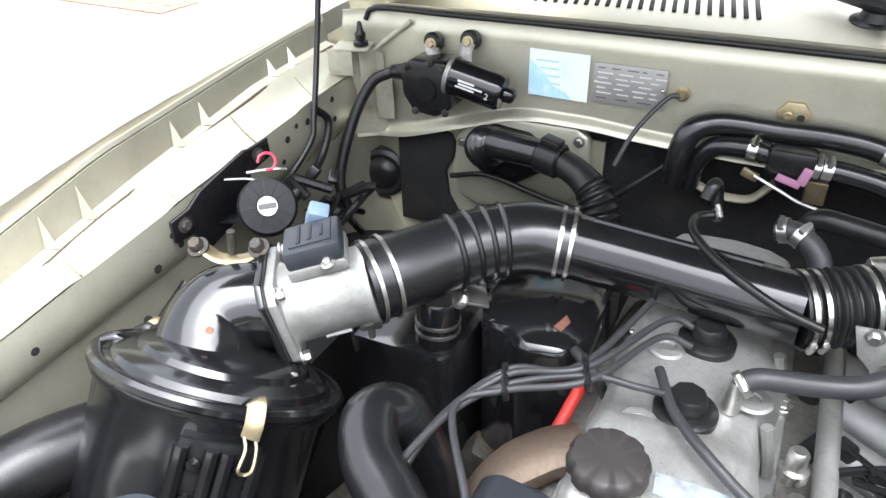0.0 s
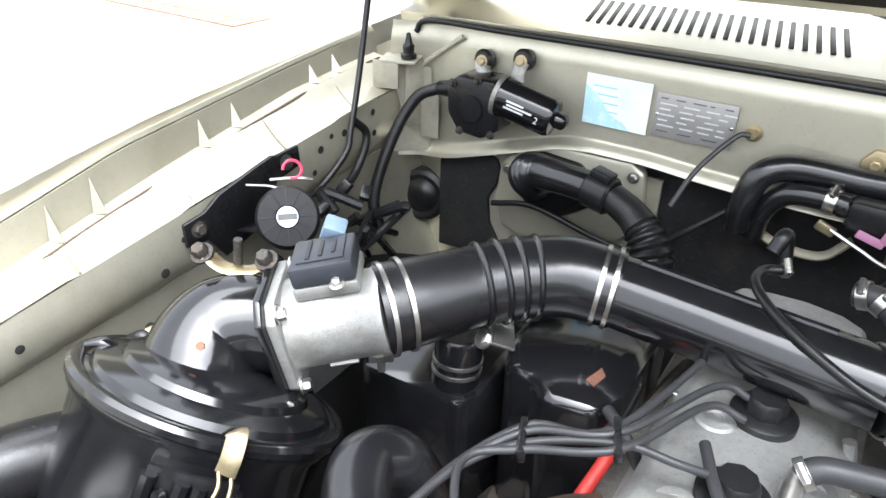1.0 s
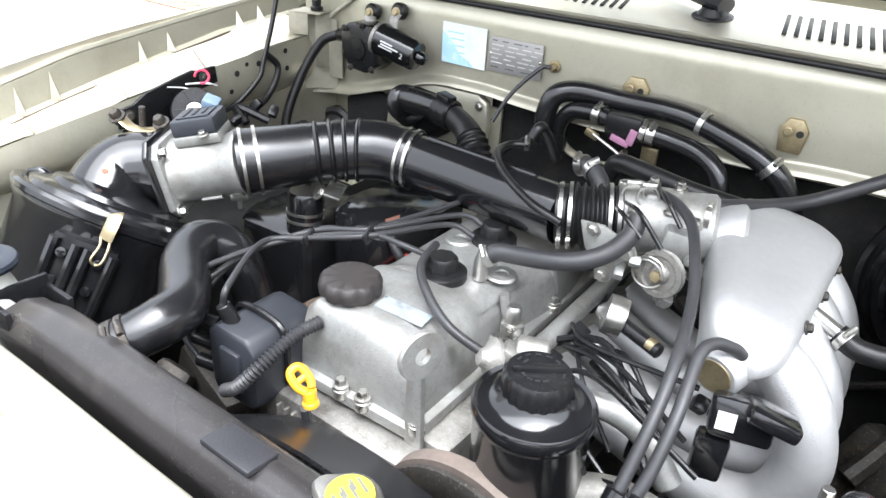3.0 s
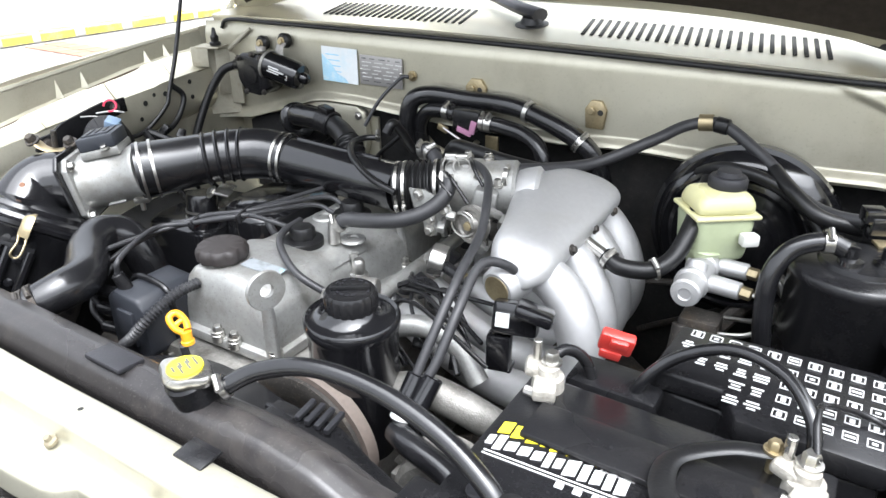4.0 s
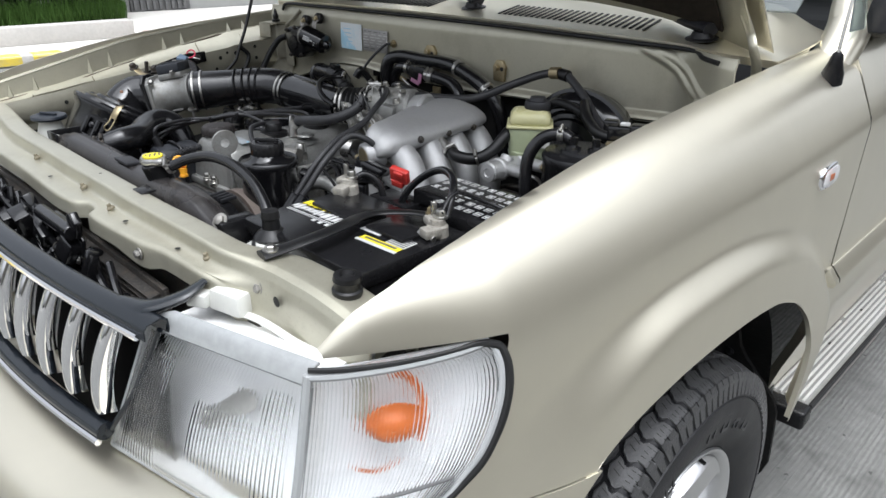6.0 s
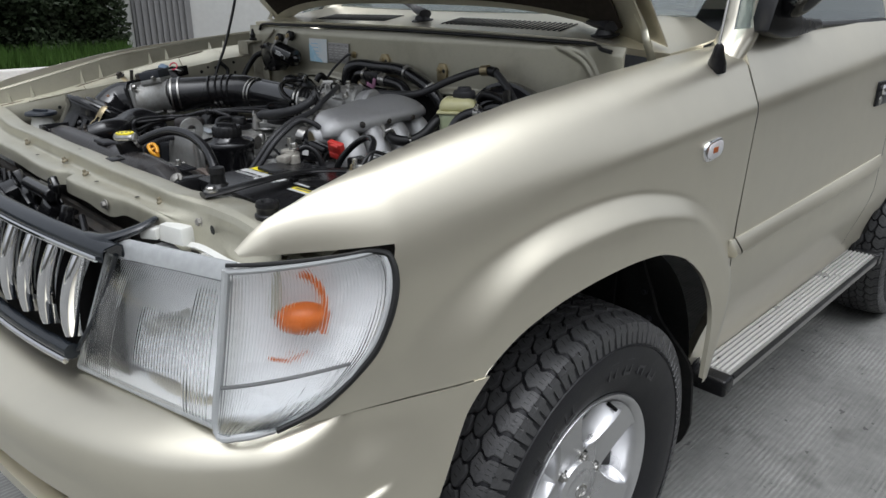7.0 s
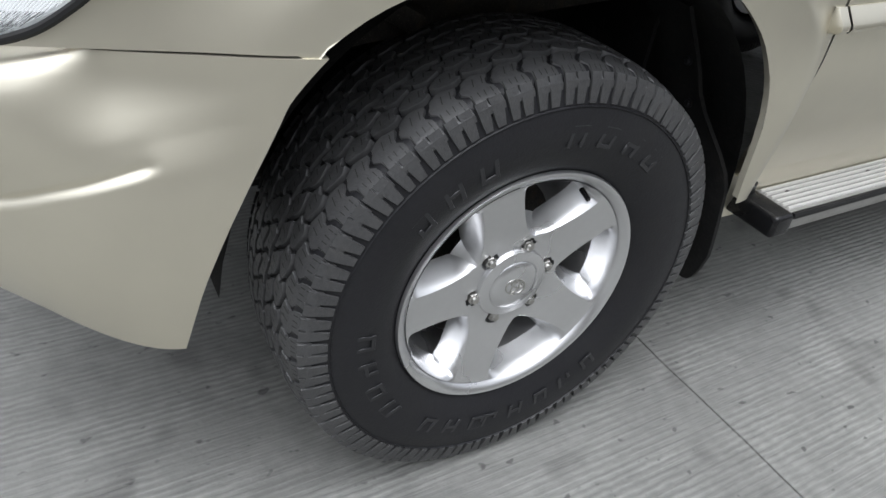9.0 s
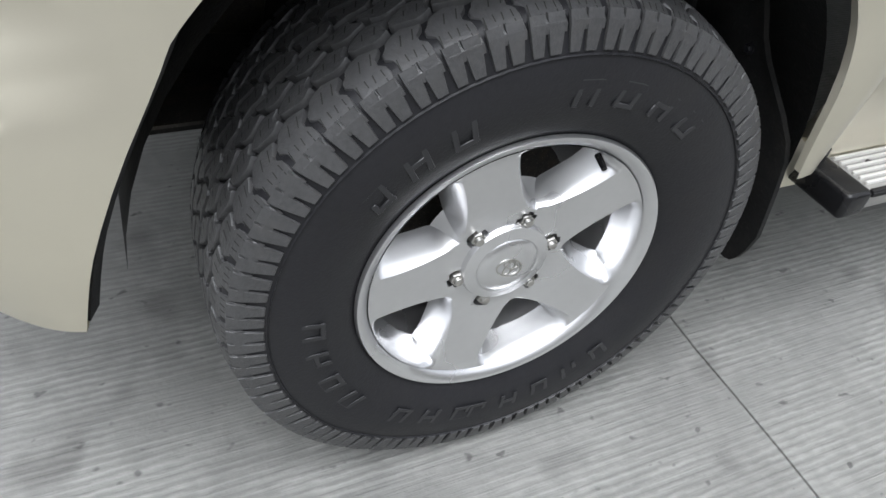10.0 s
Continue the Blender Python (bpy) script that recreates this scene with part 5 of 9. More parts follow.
prism(bm, [(-0.664, 1.022), (-0.640, 1.034), (-0.575, 1.050), (-0.558, 1.044), (-0.551, 1.028), (-0.556, 1.002), (-0.571, 0.974), (-0.566, 0.930), (-0.545, 0.895), (-0.60, 0.865), (-0.664, 0.86)], 0.272, 0.284, "y", 0.004)
part("sound_pad", bm, felt, firewall, "black sound-deadening pad")
bm = bm_new()
prism(bm, [(-0.547, 1.023), (-0.545, 1.046), (-0.530, 1.064), (-0.495, 1.083), (-0.445, 1.096), (-0.340, 1.098), (-0.320, 1.086), (-0.315, 1.040), (-0.320, 1.000), (-0.345, 0.972), (-0.420, 0.945), (-0.505, 0.930), (-0.537, 0.942), (-0.552, 0.985)], 0.262, 0.280, "y", 0.006)
part("blanking_plate", bm, paint_bay_shaded, firewall, "beige blanking plate bolted to the firewall")
for x, z in ((-0.531, 1.042), (-0.335, 1.078), (-0.333, 1.005)):
    bm = bm_new()
    bolt(bm, (x, 0.262, z), (0, -1, 0), 0.006)
    part("bolt", bm, steel, firewall)
bm = bm_new()
lathe(bm, [(0.046, -0.02), (0.046, 0.006), (0.038, 0.010), (0.030, 0.008), (0.022, 0.016), (0.012, 0.020), (0.001, 0.021)], (-0.700, 0.275, 0.945), (0.25, -1, 0.1), 28)
part("grommet", bm, rubber, firewall, "dusty rubber grommet")
for x, z in ((0.452, 1.175), (0.478, 1.158)):
    bm = bm_new()
    lathe(bm, [(0.0042, 0), (0.001, 0.0006)], (x, 0.2655, z), (0, -1, 0), 14)
    part("hole", bm, paint_seam, firewall)
for x, z, w in ((-0.058, 1.168, 0.034), (0.169, 1.158, 0.03)):
    bm = bm_new()
    prism(bm, [(x - w * 0.5, z - 0.03), (x + w * 0.5, z - 0.03), (x + w * 0.62, z + 0.002), (x + w * 0.3, z + 0.017), (x - w * 0.3, z + 0.017), (x - w * 0.62, z + 0.002)], 0.256, 0.264, "y", 0.0015)
    bracket = part("bracket", bm, zinc, firewall, "yellow zinc-plated bracket")
    bm = bm_new()
    bolt(bm, (x - 0.006, 0.256, z), (0, -1, 0), 0.0065)
    part("bolt", bm, zinc, bracket)
    bm = bm_new()
    lathe(bm, [(0.005, 0), (0.001, 0.0006)], (x + 0.009, 0.2555, z - 0.002), (0, -1, 0), 12)
    part("hole", bm, paint_seam, bracket)

# cowl top with its vents, seal and wiper pivots


def cowl_z(x, y):
    return 1.258 + 0.13 * (y - 0.27) + 0.010 * (1 - ((x - XC) / 0.7) ** 2) - 0.006


def cowl_at(x, v):
    """The cowl's top from its front lip (v = 0) to the windscreen; it sinks to the wing at its end."""
    y0 = 0.262 + 0.105 * sm(0.62, 0.738, x)
    y = y0 + (0.64 - y0) * v
    k = sm(0.60, 0.736, x)
    return (x, y, cowl_z(x, y) * (1 - k) + (top_z(y) + 0.003) * k)


bm = bm_new()
cowl_xs = lin(-0.735, 0.58, 20) + lin(0.59, 0.736, 14)
sheet(bm, cowl_at, cowl_xs, [0, 0.012, 0.035, 0.08, 0.18, 0.30, 0.42, 0.60, 0.80, 1.0], 0.004)
sheet(bm, lambda x, v: tuple(Vector(cowl_at(x, 0)) + Vector((0, 0.004 * v, -0.014 * v))), cowl_xs, (0, 1))
cowl = part("cowl", bm, paint, car, "champagne cowl panel with air vents below the windscreen", smooth=40)
slot_mesh = None
for x0, x1, n in ((-0.46, -0.135, 22), (0.105, 0.480, 25)):
    for x in lin(x0, x1, n):
        y = 0.360
        if slot_mesh is None:
            bm = bm_new()
            rbox(bm, (0, 0, 0), (0.0062, 0.095, 0.002), 0.0008, (0, 0, 0), 1)
            ob = part("vent_slot", bm, paint_seam, cowl)
            slot_mesh = ob.data
        else:
            ob = new("vent_slot", slot_mesh)
            ob.parent = cowl
        ob.matrix_basis = pose(x, y, cowl_z(x, y) + 0.0013, 7.4, 0, 10)
bm = bm_new()
sweep(bm, [(-0.70, 0.255, 1.225)] + [(x, 0.258, 1.243 + 0.006 * (1 - ((x - XC) / 0.7) ** 2)) for x in lin(-0.68, 0.62, 12)] + [(0.66, 0.225, 1.238), (0.70, 0.20, 1.236)], 0.0042, 10, 4)
part("cowl_seal", bm, rubber, cowl, "black rubber bonnet seal")
for x, y in ((0.005, 0.345), (0.612, 0.310)):
    wip = thing("wiper_arm", "", "")
    wip.parent = car
    z = cowl_z(x, y)
    bm = bm_new()
    lathe(bm, [(0.030, 0), (0.030, 0.002), (0.022, 0.004), (0.017, 0.014), (0.001, 0.016)], (x, y, z), (0, -0.13, 1), 24)
    part("pivot", bm, rubber, wip)
    bm = bm_new()
    sweep(bm, [(x + 0.018, y - 0.006, z + 0.018), (x - 0.05, y + 0.03, z + 0.026), (x - 0.12, y + 0.075, z + 0.034)], [0.017, 0.015, 0.011], 10, 6, flat=0.7)
    sweep(bm, [(x - 0.12, y + 0.075, z + 0.034), (x - 0.24, y + 0.12, z + 0.052), (x - 0.40, y + 0.15, z + 0.060)], [0.009, 0.006, 0.005], 8, 6)
    part("arm", bm, plastic_grey, wip, "dark wiper arm")

# bonnet, standing open behind the bay
bm = bm_new()
hood_dir = Vector((0, -0.695, 0.719)).normalized()
hood_n = Vector((0, -0.719, -0.695))


def hood_at(x, s, d=0.0):
    s += 0.085 * (1 - (abs(x - XC) / 0.735) ** 4) * max(0.0, 1 - (s + 0.085) / 0.3)
    p = Vector((x, 0.335, 1.314 - 0.016 * (abs(x - XC) / 0.73) ** 4)) + hood_dir * s + hood_n * (d + 0.02 * (1 - (x / 0.75) ** 2) * -1)
    return tuple(p)


sheet(bm, lambda x, s: hood_at(x, s), lin(XC - 0.735, XC + 0.735, 20), lin(-0.085, 1.02, 16), 0.003)
hood = part("bonnet", bm, paint, car, "champagne bonnet standing open", smooth=40)
bm = bm_new()


def hood_frame_keep(x, s):
    return abs(x - XC) > 0.60 or s < 0.09 or s > 0.90 or abs(abs(x - XC) - 0.22 - 0.35 * (s / 1.0) * 0.6) < 0.05


sheet(bm, lambda x, s: hood_at(x, s, 0.022), lin(XC - 0.715, XC + 0.715, 40), lin(-0.075, 1.0, 26), 0.004, hood_frame_keep)
part("bonnet_frame", bm, paint_bay_shaded, hood, "beige inner bonnet frame")
bm = bm_new()
sheet(bm, lambda x, s: hood_at(x, s, 0.030 + 0.006 * math.sin(x * 9) * math.sin(s * 11)), lin(XC - 0.665, XC + 0.665, 30), lin(-0.035, 0.95, 20), 0.006)
part("bonnet_liner", bm, mat("brown_felt", (0.030, 0.025, 0.020), 0.95, 0, 0.3, 20, 0.5, 200, spec=0.1), hood, "dark brown felt liner under the bonnet")
for sgn in (-1, 1):
    bm = bm_new()
    x = XC + sgn * 0.725
    sweep(bm, [(x, 0.36, 1.18), (x + 0.005, 0.335, 1.22), (x, 0.32, 1.25), (x - sgn * 0.012, 0.325, 1.275), (x - sgn * 0.02, 0.300, 1.310)], [0.010, 0.009, 0.008, 0.008, 0.009], 8, 6, flat=0.5)
    part("hinge", bm, paint_bay_shaded, hood, "beige painted bonnet hinge")

# right-hand inner wing (across the bay)


def rail_z(y):
    return ip(y, (-0.60, -0.41, -0.33, 0.0, 0.145, 0.26), (1.045, 1.066, 1.078, 1.122, 1.138, 1.146))


def gutter_z(y):
    return ip(y, (-0.62, -0.39, -0.158, 0.07, 0.18, 0.28), (1.035, 1.068, 1.118, 1.160, 1.171, 1.178))


def flange_z(y):
    return ip(y, (-0.62, -0.40, -0.20, 0.08, 0.18, 0.28), (1.075, 1.125, 1.172, 1.207, 1.217, 1.225))


bm = bm_new()
cols = lin(-0.60, 0.262, 50)
sheet(bm, lambda y, v: ((-0.712 - 0.057 * v), y, rail_z(y) * (1 - v) + gutter_z(y) * v - 0.004 * math.sin(v * 3.14) + (0.0025 if int((y + 0.60) / 0.137) % 2 else 0)), cols, lin(0, 1, 6))
sheet(bm, lambda y, v: (-0.712 + 0.006 * math.sin(v * 3.14) - 0.010 * sm(0.8, 1.0, v), y, rail_z(y) - 0.006 * v - (rail_z(y) - 0.006 - ip(y, (-0.6, -0.23, 0.26), (0.985, 1.012, 1.06))) * v), cols, lin(0, 1, 8))
sheet(bm, lambda y, v: (-0.7705 - 0.0215 * v, y, gutter_z(y) - 0.001 + 0.004 * v * v), cols, lin(0, 1, 4))
rail = part("wing_rail", bm, paint_bay_shaded, car, "pale beige inner wing rail with bolt holes", smooth=35)
bm = bm_new()
sheet(bm, lambda y, v: (-0.722 + 0.16 * sm(0.25, 1.0, v), y, ip(y, (-0.6, -0.23, 0.26), (0.985, 1.012, 1.06)) - 0.42 * v), lin(-0.60, 0.30, 24), lin(0, 1, 14), 0.003)
part("apron", bm, paint_bay_shaded, car, "beige inner wing apron", smooth=50)
bm = bm_new()
sheet(bm, lambda y, v: (-0.790 - 0.006 * v, y, gutter_z(y) - 0.004 + (flange_z(y) - gutter_z(y) - 0.010) * v), lin(-0.61, 0.27, 30), lin(0, 1, 4), 0.002)
sheet(bm, lambda y, v: (-0.796 - 0.008 * v, y, flange_z(y) - 0.012 + 0.006 * math.sin(3.14 * v)), lin(-0.61, 0.27, 30), lin(0, 1, 4), 0.002)
flange = part("wing_flange", bm, paint_bay_shaded, car, "upright wing flange with small gussets", smooth=35)
for y in (-0.50, -0.44, -0.30, -0.245, -0.09, -0.035, 0.115, 0.165):
    bm = bm_new()
    z0, z1 = gutter_z(y), flange_z(y)
    for dy in (-0.008, 0.008):
        bm.verts.new((-0.787, y + dy, z0))
    bm.verts.new((-0.772, y, z0 + 0.001)), bm.verts.new((-0.792, y, z1 - 0.02))
    bm.verts.ensure_lookup_table()
    v = bm.verts[:]
    for t in ((0, 1, 2), (0, 3, 1), (1, 3, 2), (2, 3, 0)):
        bm.faces.new([v[i] for i in t])
    part("gusset", bm, paint_bay_shaded, flange)
bm = bm_new()
sweep(bm, [(-0.7697 + 0.0015 * math.sin(y * 31), y, gutter_z(y) - 0.0005) for y in lin(-0.60, 0.25, 28)], 0.0021, 6, 2)
part("gutter_sealant", bm, mat("brown_seam", (0.09, 0.065, 0.045), 0.8, 0, 0.4, 40), rail, "dark seam along the gutter")
for y in (-0.47, -0.32, -0.17, -0.02, 0.12):
    bm = bm_new()
    sweep(bm, [(-0.7135, y, rail_z(y) + 0.0012), (-0.742, y + 0.008, (rail_z(y) + gutter_z(y)) / 2 - 0.001), (-0.768, y + 0.014, gutter_z(y) + 0.0006)], 0.0016, 6, 3)
    part("rail_seam", bm, seam_dirt, rail)
for y, dz, r in ((-0.232, -0.052, 0.006), (-0.20, -0.026, 0.004), (-0.19, -0.045, 0.005), (0.058, -0.012, 0.004), (0.035, -0.022, 0.0055), (0.085, -0.018, 0.0055), (0.02, -0.05, 0.0045), (0.15, -0.012, 0.005), (0.152, -0.045, 0.005), (-0.40, -0.03, 0.005)):
    bm = bm_new()
    lathe(bm, [(r, 0), (0.0008, 0.0008)], (-0.7065 + 0.003, y, rail_z(y) + dz), (1, 0, 0), 14)
    part("hole", bm, paint_seam, rail)
for y, z in ((-0.31, 0.985), (-0.26, 0.975)):
    bm = bm_new()
    lathe(bm, [(0.007, 0), (0.001, 0.0008)], (-0.712, y, z), (1, 0, 0.3), 14)
    part("hole", bm, paint_seam, rail)
# corner tower by the cowl
bm = bm_new()
sheet(bm, lambda u, v: (-0.735 + 0.06 * u, 0.20 + 0.06 * u, 1.04 + (0.13 + 0.015 * math.sin(3 * u)) * v), lin(0, 1, 8), lin(0, 1, 8), 0.003)
rbox(bm, (-0.690, 0.236, 1.135), (0.006, 0.03, 0.10), 0.002, (0, 0, -30))
rbox(bm, (-0.668, 0.248, 1.10), (0.03, 0.004, 0.07), 0.0015, (0, 0, 12))
sweep(bm, [(-0.728, 0.212, 1.16), (-0.700, 0.238, 1.165), (-0.665, 0.256, 1.195), (-0.62, 0.262, 1.228)], 0.004, 8, 6)
rbox(bm, (-0.705, 0.222, 1.190), (0.058, 0.045, 0.004), 0.001, (0, 0, 20))
rbox(bm, (-0.715, 0.197, 1.170), (0.040, 0.003, 0.042), 0.001, (0, 0, 20))
part("corner_bracket", bm, mat("dirty_bay_paint", (0.36, 0.34, 0.27), 0.6, 0.1, 0.12, 30, 0.2, 150, stain=((0.16, 0.13, 0.09), 0.7, 30)), car, "dirty beige corner bracket")
bm = bm_new()
lathe(bm, [(0.012, 0), (0.012, 0.006), (0.008, 0.008), (0.009, 0.018), (0.006, 0.022), (0.003, 0.036), (0.001, 0.037)], (-0.69, 0.222, 1.194), (0, 0, 1), 16)
part("bump_stop", bm, rubber, car)

# left-hand rail beside the battery
bm = bm_new()
def bar_at(y):
    """1 on the raised bars that part the rail's shallow panels, 0 between them."""
    d = abs((y + 0.475) / 0.137 - round((y + 0.475) / 0.137)) * 0.137
    return 1 - sm(0.007, 0.013, d)


sheet(bm, lambda y, v: (0.672 + (0.0610 - 0.012 * sm(-0.46, -0.545, y)) * v, y, top_z(y) - 0.042 - 0.030 * (1 - v) - 0.0045 * sm(0.08, 0.16, v) * sm(0.94, 0.86, v) * (1 - bar_at(y))), lin(-0.545, 0.30, 240), (0, 0.08, 0.12, 0.16, 0.5, 0.86, 0.90, 0.94, 1.0))
sheet(bm, lambda y, v: (0.672 - 0.004 * v, y, top_z(y) - 0.072 - 0.07 * v), lin(-0.545, 0.30, 30), (0, 0.5, 1))
rail_left = part("wing_rail", bm, paint_bay_shaded, car, "pale beige inner wing rail beside the battery", smooth=35)
bm = bm_new()
sweep(bm, [(0.7315, y, top_z(y) - 0.0405) for y in lin(-0.46, 0.29, 28)], 0.0022, 6, 1)
part("rail_seam", bm, seam_dirt, rail_left, "dirty seam beside the wing")
bm = bm_new()
sheet(bm, lambda y, v: (0.662 - 0.03 * v, y, top_z(y) - 0.10 - 0.35 * v), lin(-0.545, 0.30, 20), lin(0, 1, 5), 0.003)
part("apron", bm, dark_steel, car, "dark inner apron")
# ledge between the firewall corner and the wing
bm = bm_new()
sheet(bm, lambda u, v: (0.668 + 0.066 * u, 0.10 + 0.10 * v, top_z(0.1) - 0.062 + 0.022 * u + 0.03 * v * v), lin(0, 1, 6), lin(0, 1, 10), 0.003)
part("corner_panel", bm, paint_bay_shaded, car, "stepped beige corner panel")

# front panel (radiator support)
bm = bm_new()
SUP = [(-0.565, 1.010), (-0.566, 1.047), (-0.572, 1.0560), (-0.602, 1.0575), (-0.6070, 1.0535), (-0.6085, 1.038), (-0.6125, 1.0325), (-0.634, 1.0315), (-0.641, 1.027), (-0.643, 1.004)]
SUP_END = [(-0.513, 1.000), (-0.515, 1.044), (-0.524, 1.051), (-0.566, 1.053), (-0.577, 1.049), (-0.5815, 1.040), (-0.584, 1.028), (-0.586, 1.008), (-0.588, 0.985), (-0.590, 0.945)]


def sup_at(x, k):
    """Rear ledge, step down, front flange with its lip; the end is one tall box face."""
    n = range(len(SUP))
    y, z = ips(k, n, [p[0] for p in SUP]), ips(k, n, [p[1] for p in SUP])
    wide = ips(x, (-0.74, -0.2, -0.02, 0.055, 0.075, 0.105, 0.125, 0.22, 0.29, 0.335, 0.40, 0.50), (-0.006, -0.006, -0.009, -0.004, 0.012, 0.010, -0.007, -0.002, 0.003, 0.012, 0.016, 0.020))
    y += wide * sm(6.0, 7.3, k)
    z -= 0.010 * sm(0.20, 0.29, x) * sm(0.345, 0.30, x) * sm(8.2, 9.0, k)
    y += ips(x, (-0.3, 0.1, 0.42, 0.52), (0.0, 0.002, 0.008, 0.014)) * sm(6.5, 5.0, k)
    e = sm(0.435, 0.545, x)
    y += (ip(k, n, [p[0] for p in SUP_END]) - y) * e
    z += (ip(k, n, [p[1] for p in SUP_END]) - z) * e
    z += 0.0007 * math.sin(x * 23)
    return (x, y + 0.030 * sm(-0.36, -0.70, x), z - 0.010 * sm(0.60, 0.73, x))


sheet(bm, sup_at, lin(-0.74, 0.727, 120), lin(0, len(SUP) - 1, 46), 0.003)
support = part("front_panel", bm, paint_bay_shaded, car, "pale beige front panel across the bay", smooth=40)
for x, y, z, ax, r in ((0.516, -0.586, 1.024, (0, -1, 0.2), 0.006), (0.558, -0.5865, 1.022, (0, -1, 0), 0.007), (0.02, -0.585, 1.056, (0, 0, 1), 0.004), (0.355, -0.613, 1.034, (0, 0, 1), 0.004), (-0.1, -0.630, 1.033, (0, 0, 1), 0.004), (0.204, -0.622, 1.033, (0, 0, 1), 0.004)):
    bm = bm_new()
    if r == 0.006:
        bolt(bm, (x, y, z), ax, 0.006)
        part("bolt", bm, alu_dark, support)
    else:
        lathe(bm, [(r, 0), (0.001, 0.0008)], (x, y - (0.002 if ax[1] else 0), z + (0.001 if ax[2] else 0)), ax, 14)
        part("hole", bm, paint_seam, support)
bm = bm_new()
lathe(bm, [(0.016, 0), (0.018, 0.006), (0.018, 0.010), (0.0155, 0.012), (0.0155, 0.020), (0.017, 0.022), (0.016, 0.028), (0.009, 0.029), (0.007, 0.025), (0.001, 0.025)], (0.642, -0.545, 1.046), (0.05, 0, 1), 24)
part("rubber_buffer", bm, rubber, support, "black rubber bonnet buffer")
for x, y, z in ((0.138, -0.617, 1.034), (0.012, -0.612, 1.036), (-0.226, -0.612, 1.036), (0.415, -0.600, 1.036)):
    bm = bm_new()
    lathe(bm, [(0.0062, 0), (0.006, 0.003), (0.0035, 0.005), (0.003, 0.009), (0.001, 0.0095)], (x, y, z), (0, -0.4, 1), 12)
    part("clip", bm, seam_dirt, support, "small yellowed plastic clip")
# closing panels below the bay
bm = bm_new()
sheet(bm, lambda x, y: (x, y, 0.53), (-0.66, 0.62), (-0.62, 0.30), 0.005)
sheet(bm, lambda x, z: (x, -0.60, z), lin(-0.74, 0.70, 4), (0.50, 0.98), 0.004)
part("undertray", bm, dark_steel, car, "dark undertray below the engine")

# things between grille and front panel
condenser = thing("condenser", "dark finned condenser behind the grille", "condenser")
bm = bm_new()
rbox(bm, (-0.06, -0.632, 0.83), (0.80, 0.010, 0.29), 0.003)
part("core", bm, dark_steel, condenser)
bm = bm_new()
rbox(bm, (0, 0, 0), (0.78, 0.016, 0.003), 0, (12, 0, 0))
fin = part("fin", bm, dark_steel, condenser)
for k in range(26):
    piece = fin if k == 0 else new("fin", fin.data)
    piece.parent = condenser
    piece.location = (-0.06, -0.645, 0.70 + k * 0.0105)
for x, z, r in ((0.29, 0.90, 0.046), (0.12, 0.88, 0.046)):
    bm = bm_new()
    lathe(bm, [(0.010, -0.03), (r * 0.5, -0.028), (r * 0.8, -0.016), (r, -0.010), (r, 0.0), (r * 0.85, 0.006), (r * 0.5, 0.008), (r * 0.42, 0.016), (0.001, 0.017)], (x, -0.675, z), (0.2, -1, 0.25), 28)
    single("horn", bm, plastic_gloss, "black round horn behind the grille", "horn", "horns behind the grille")
latch = thing("bonnet_latch", "black bonnet latch with its lever on the front panel", "latch")
bm = bm_new()
prism(bm, [(-0.02, 0.93), (0.10, 0.93), (0.115, 0.985), (0.08, 1.005), (0.0, 1.005), (-0.03, 0.985)], -0.662, -0.656, "y", 0.002)
part("back_plate", bm, plastic_gloss, latch)
bm = bm_new()
rod(bm, (-0.05, -0.668, 0.992), (0.10, -0.668, 0.996), 0.013, 0.013, 20)
part("barrel", bm, plastic_gloss, latch, "glossy black latch barrel")
bm = bm_new()
prism(bm, [(0.085, 0.985), (0.120, 0.992), (0.132, 1.020), (0.118, 1.036), (0.096, 1.028)], -0.672, -0.660, "y", 0.003)
part("lever", bm, plastic_gloss, latch)
bm = bm_new()
sweep(bm, [V((0.03, -0.676, 0.955)) + V((0.0016 * k, 0.008 * math.cos(0.9 * k), 0.008 * math.sin(0.9 * k))) for k in range(36)], 0.0013, 6, 2)
part("spring", bm, dark_steel, latch)
for x, z in ((-0.01, 0.945), (0.085, 0.945), (0.045, 0.99)):
    bm = bm_new()
    bolt(bm, (x, -0.664, z), (0, -1, 0.1), 0.006, 0.006)
    part("bolt", bm, steel, latch)
bm = bm_new()
rng2 = random.Random(7)
for k in range(46):
    x = rng2.uniform(-0.40, 0.42)
    rbox(bm, (x, rng2.uniform(-0.690, -0.655), rng2.uniform(0.84, 0.985)), (rng2.uniform(0.010, 0.045), rng2.uniform(0.01, 0.03), rng2.uniform(0.010, 0.045)), 0.003, (rng2.uniform(-30, 30), rng2.uniform(-30, 30), 0))
for k in range(16):
    x = rng2.uniform(-0.40, 0.34)
    sweep(bm, [(x, -0.66, 0.98), (x + rng2.uniform(0, 0.1), -0.675, rng2.uniform(0.9, 0.97)), (x + rng2.uniform(0.05, 0.2), -0.66, rng2.uniform(0.85, 0.95))], 0.006, 8, 5)
single("latch_linkage", bm, plastic_gloss, "tangle of black brackets and wires behind the grille", "brackets", kind="stuff")
bm = bm_new()
bolt(bm, (0.289, -0.640, 1.014), (0, -1, 0), 0.006, 0.006)
single("grille_bolt", bm, alu_dark, "zinc bolt on the front panel", "bolt")

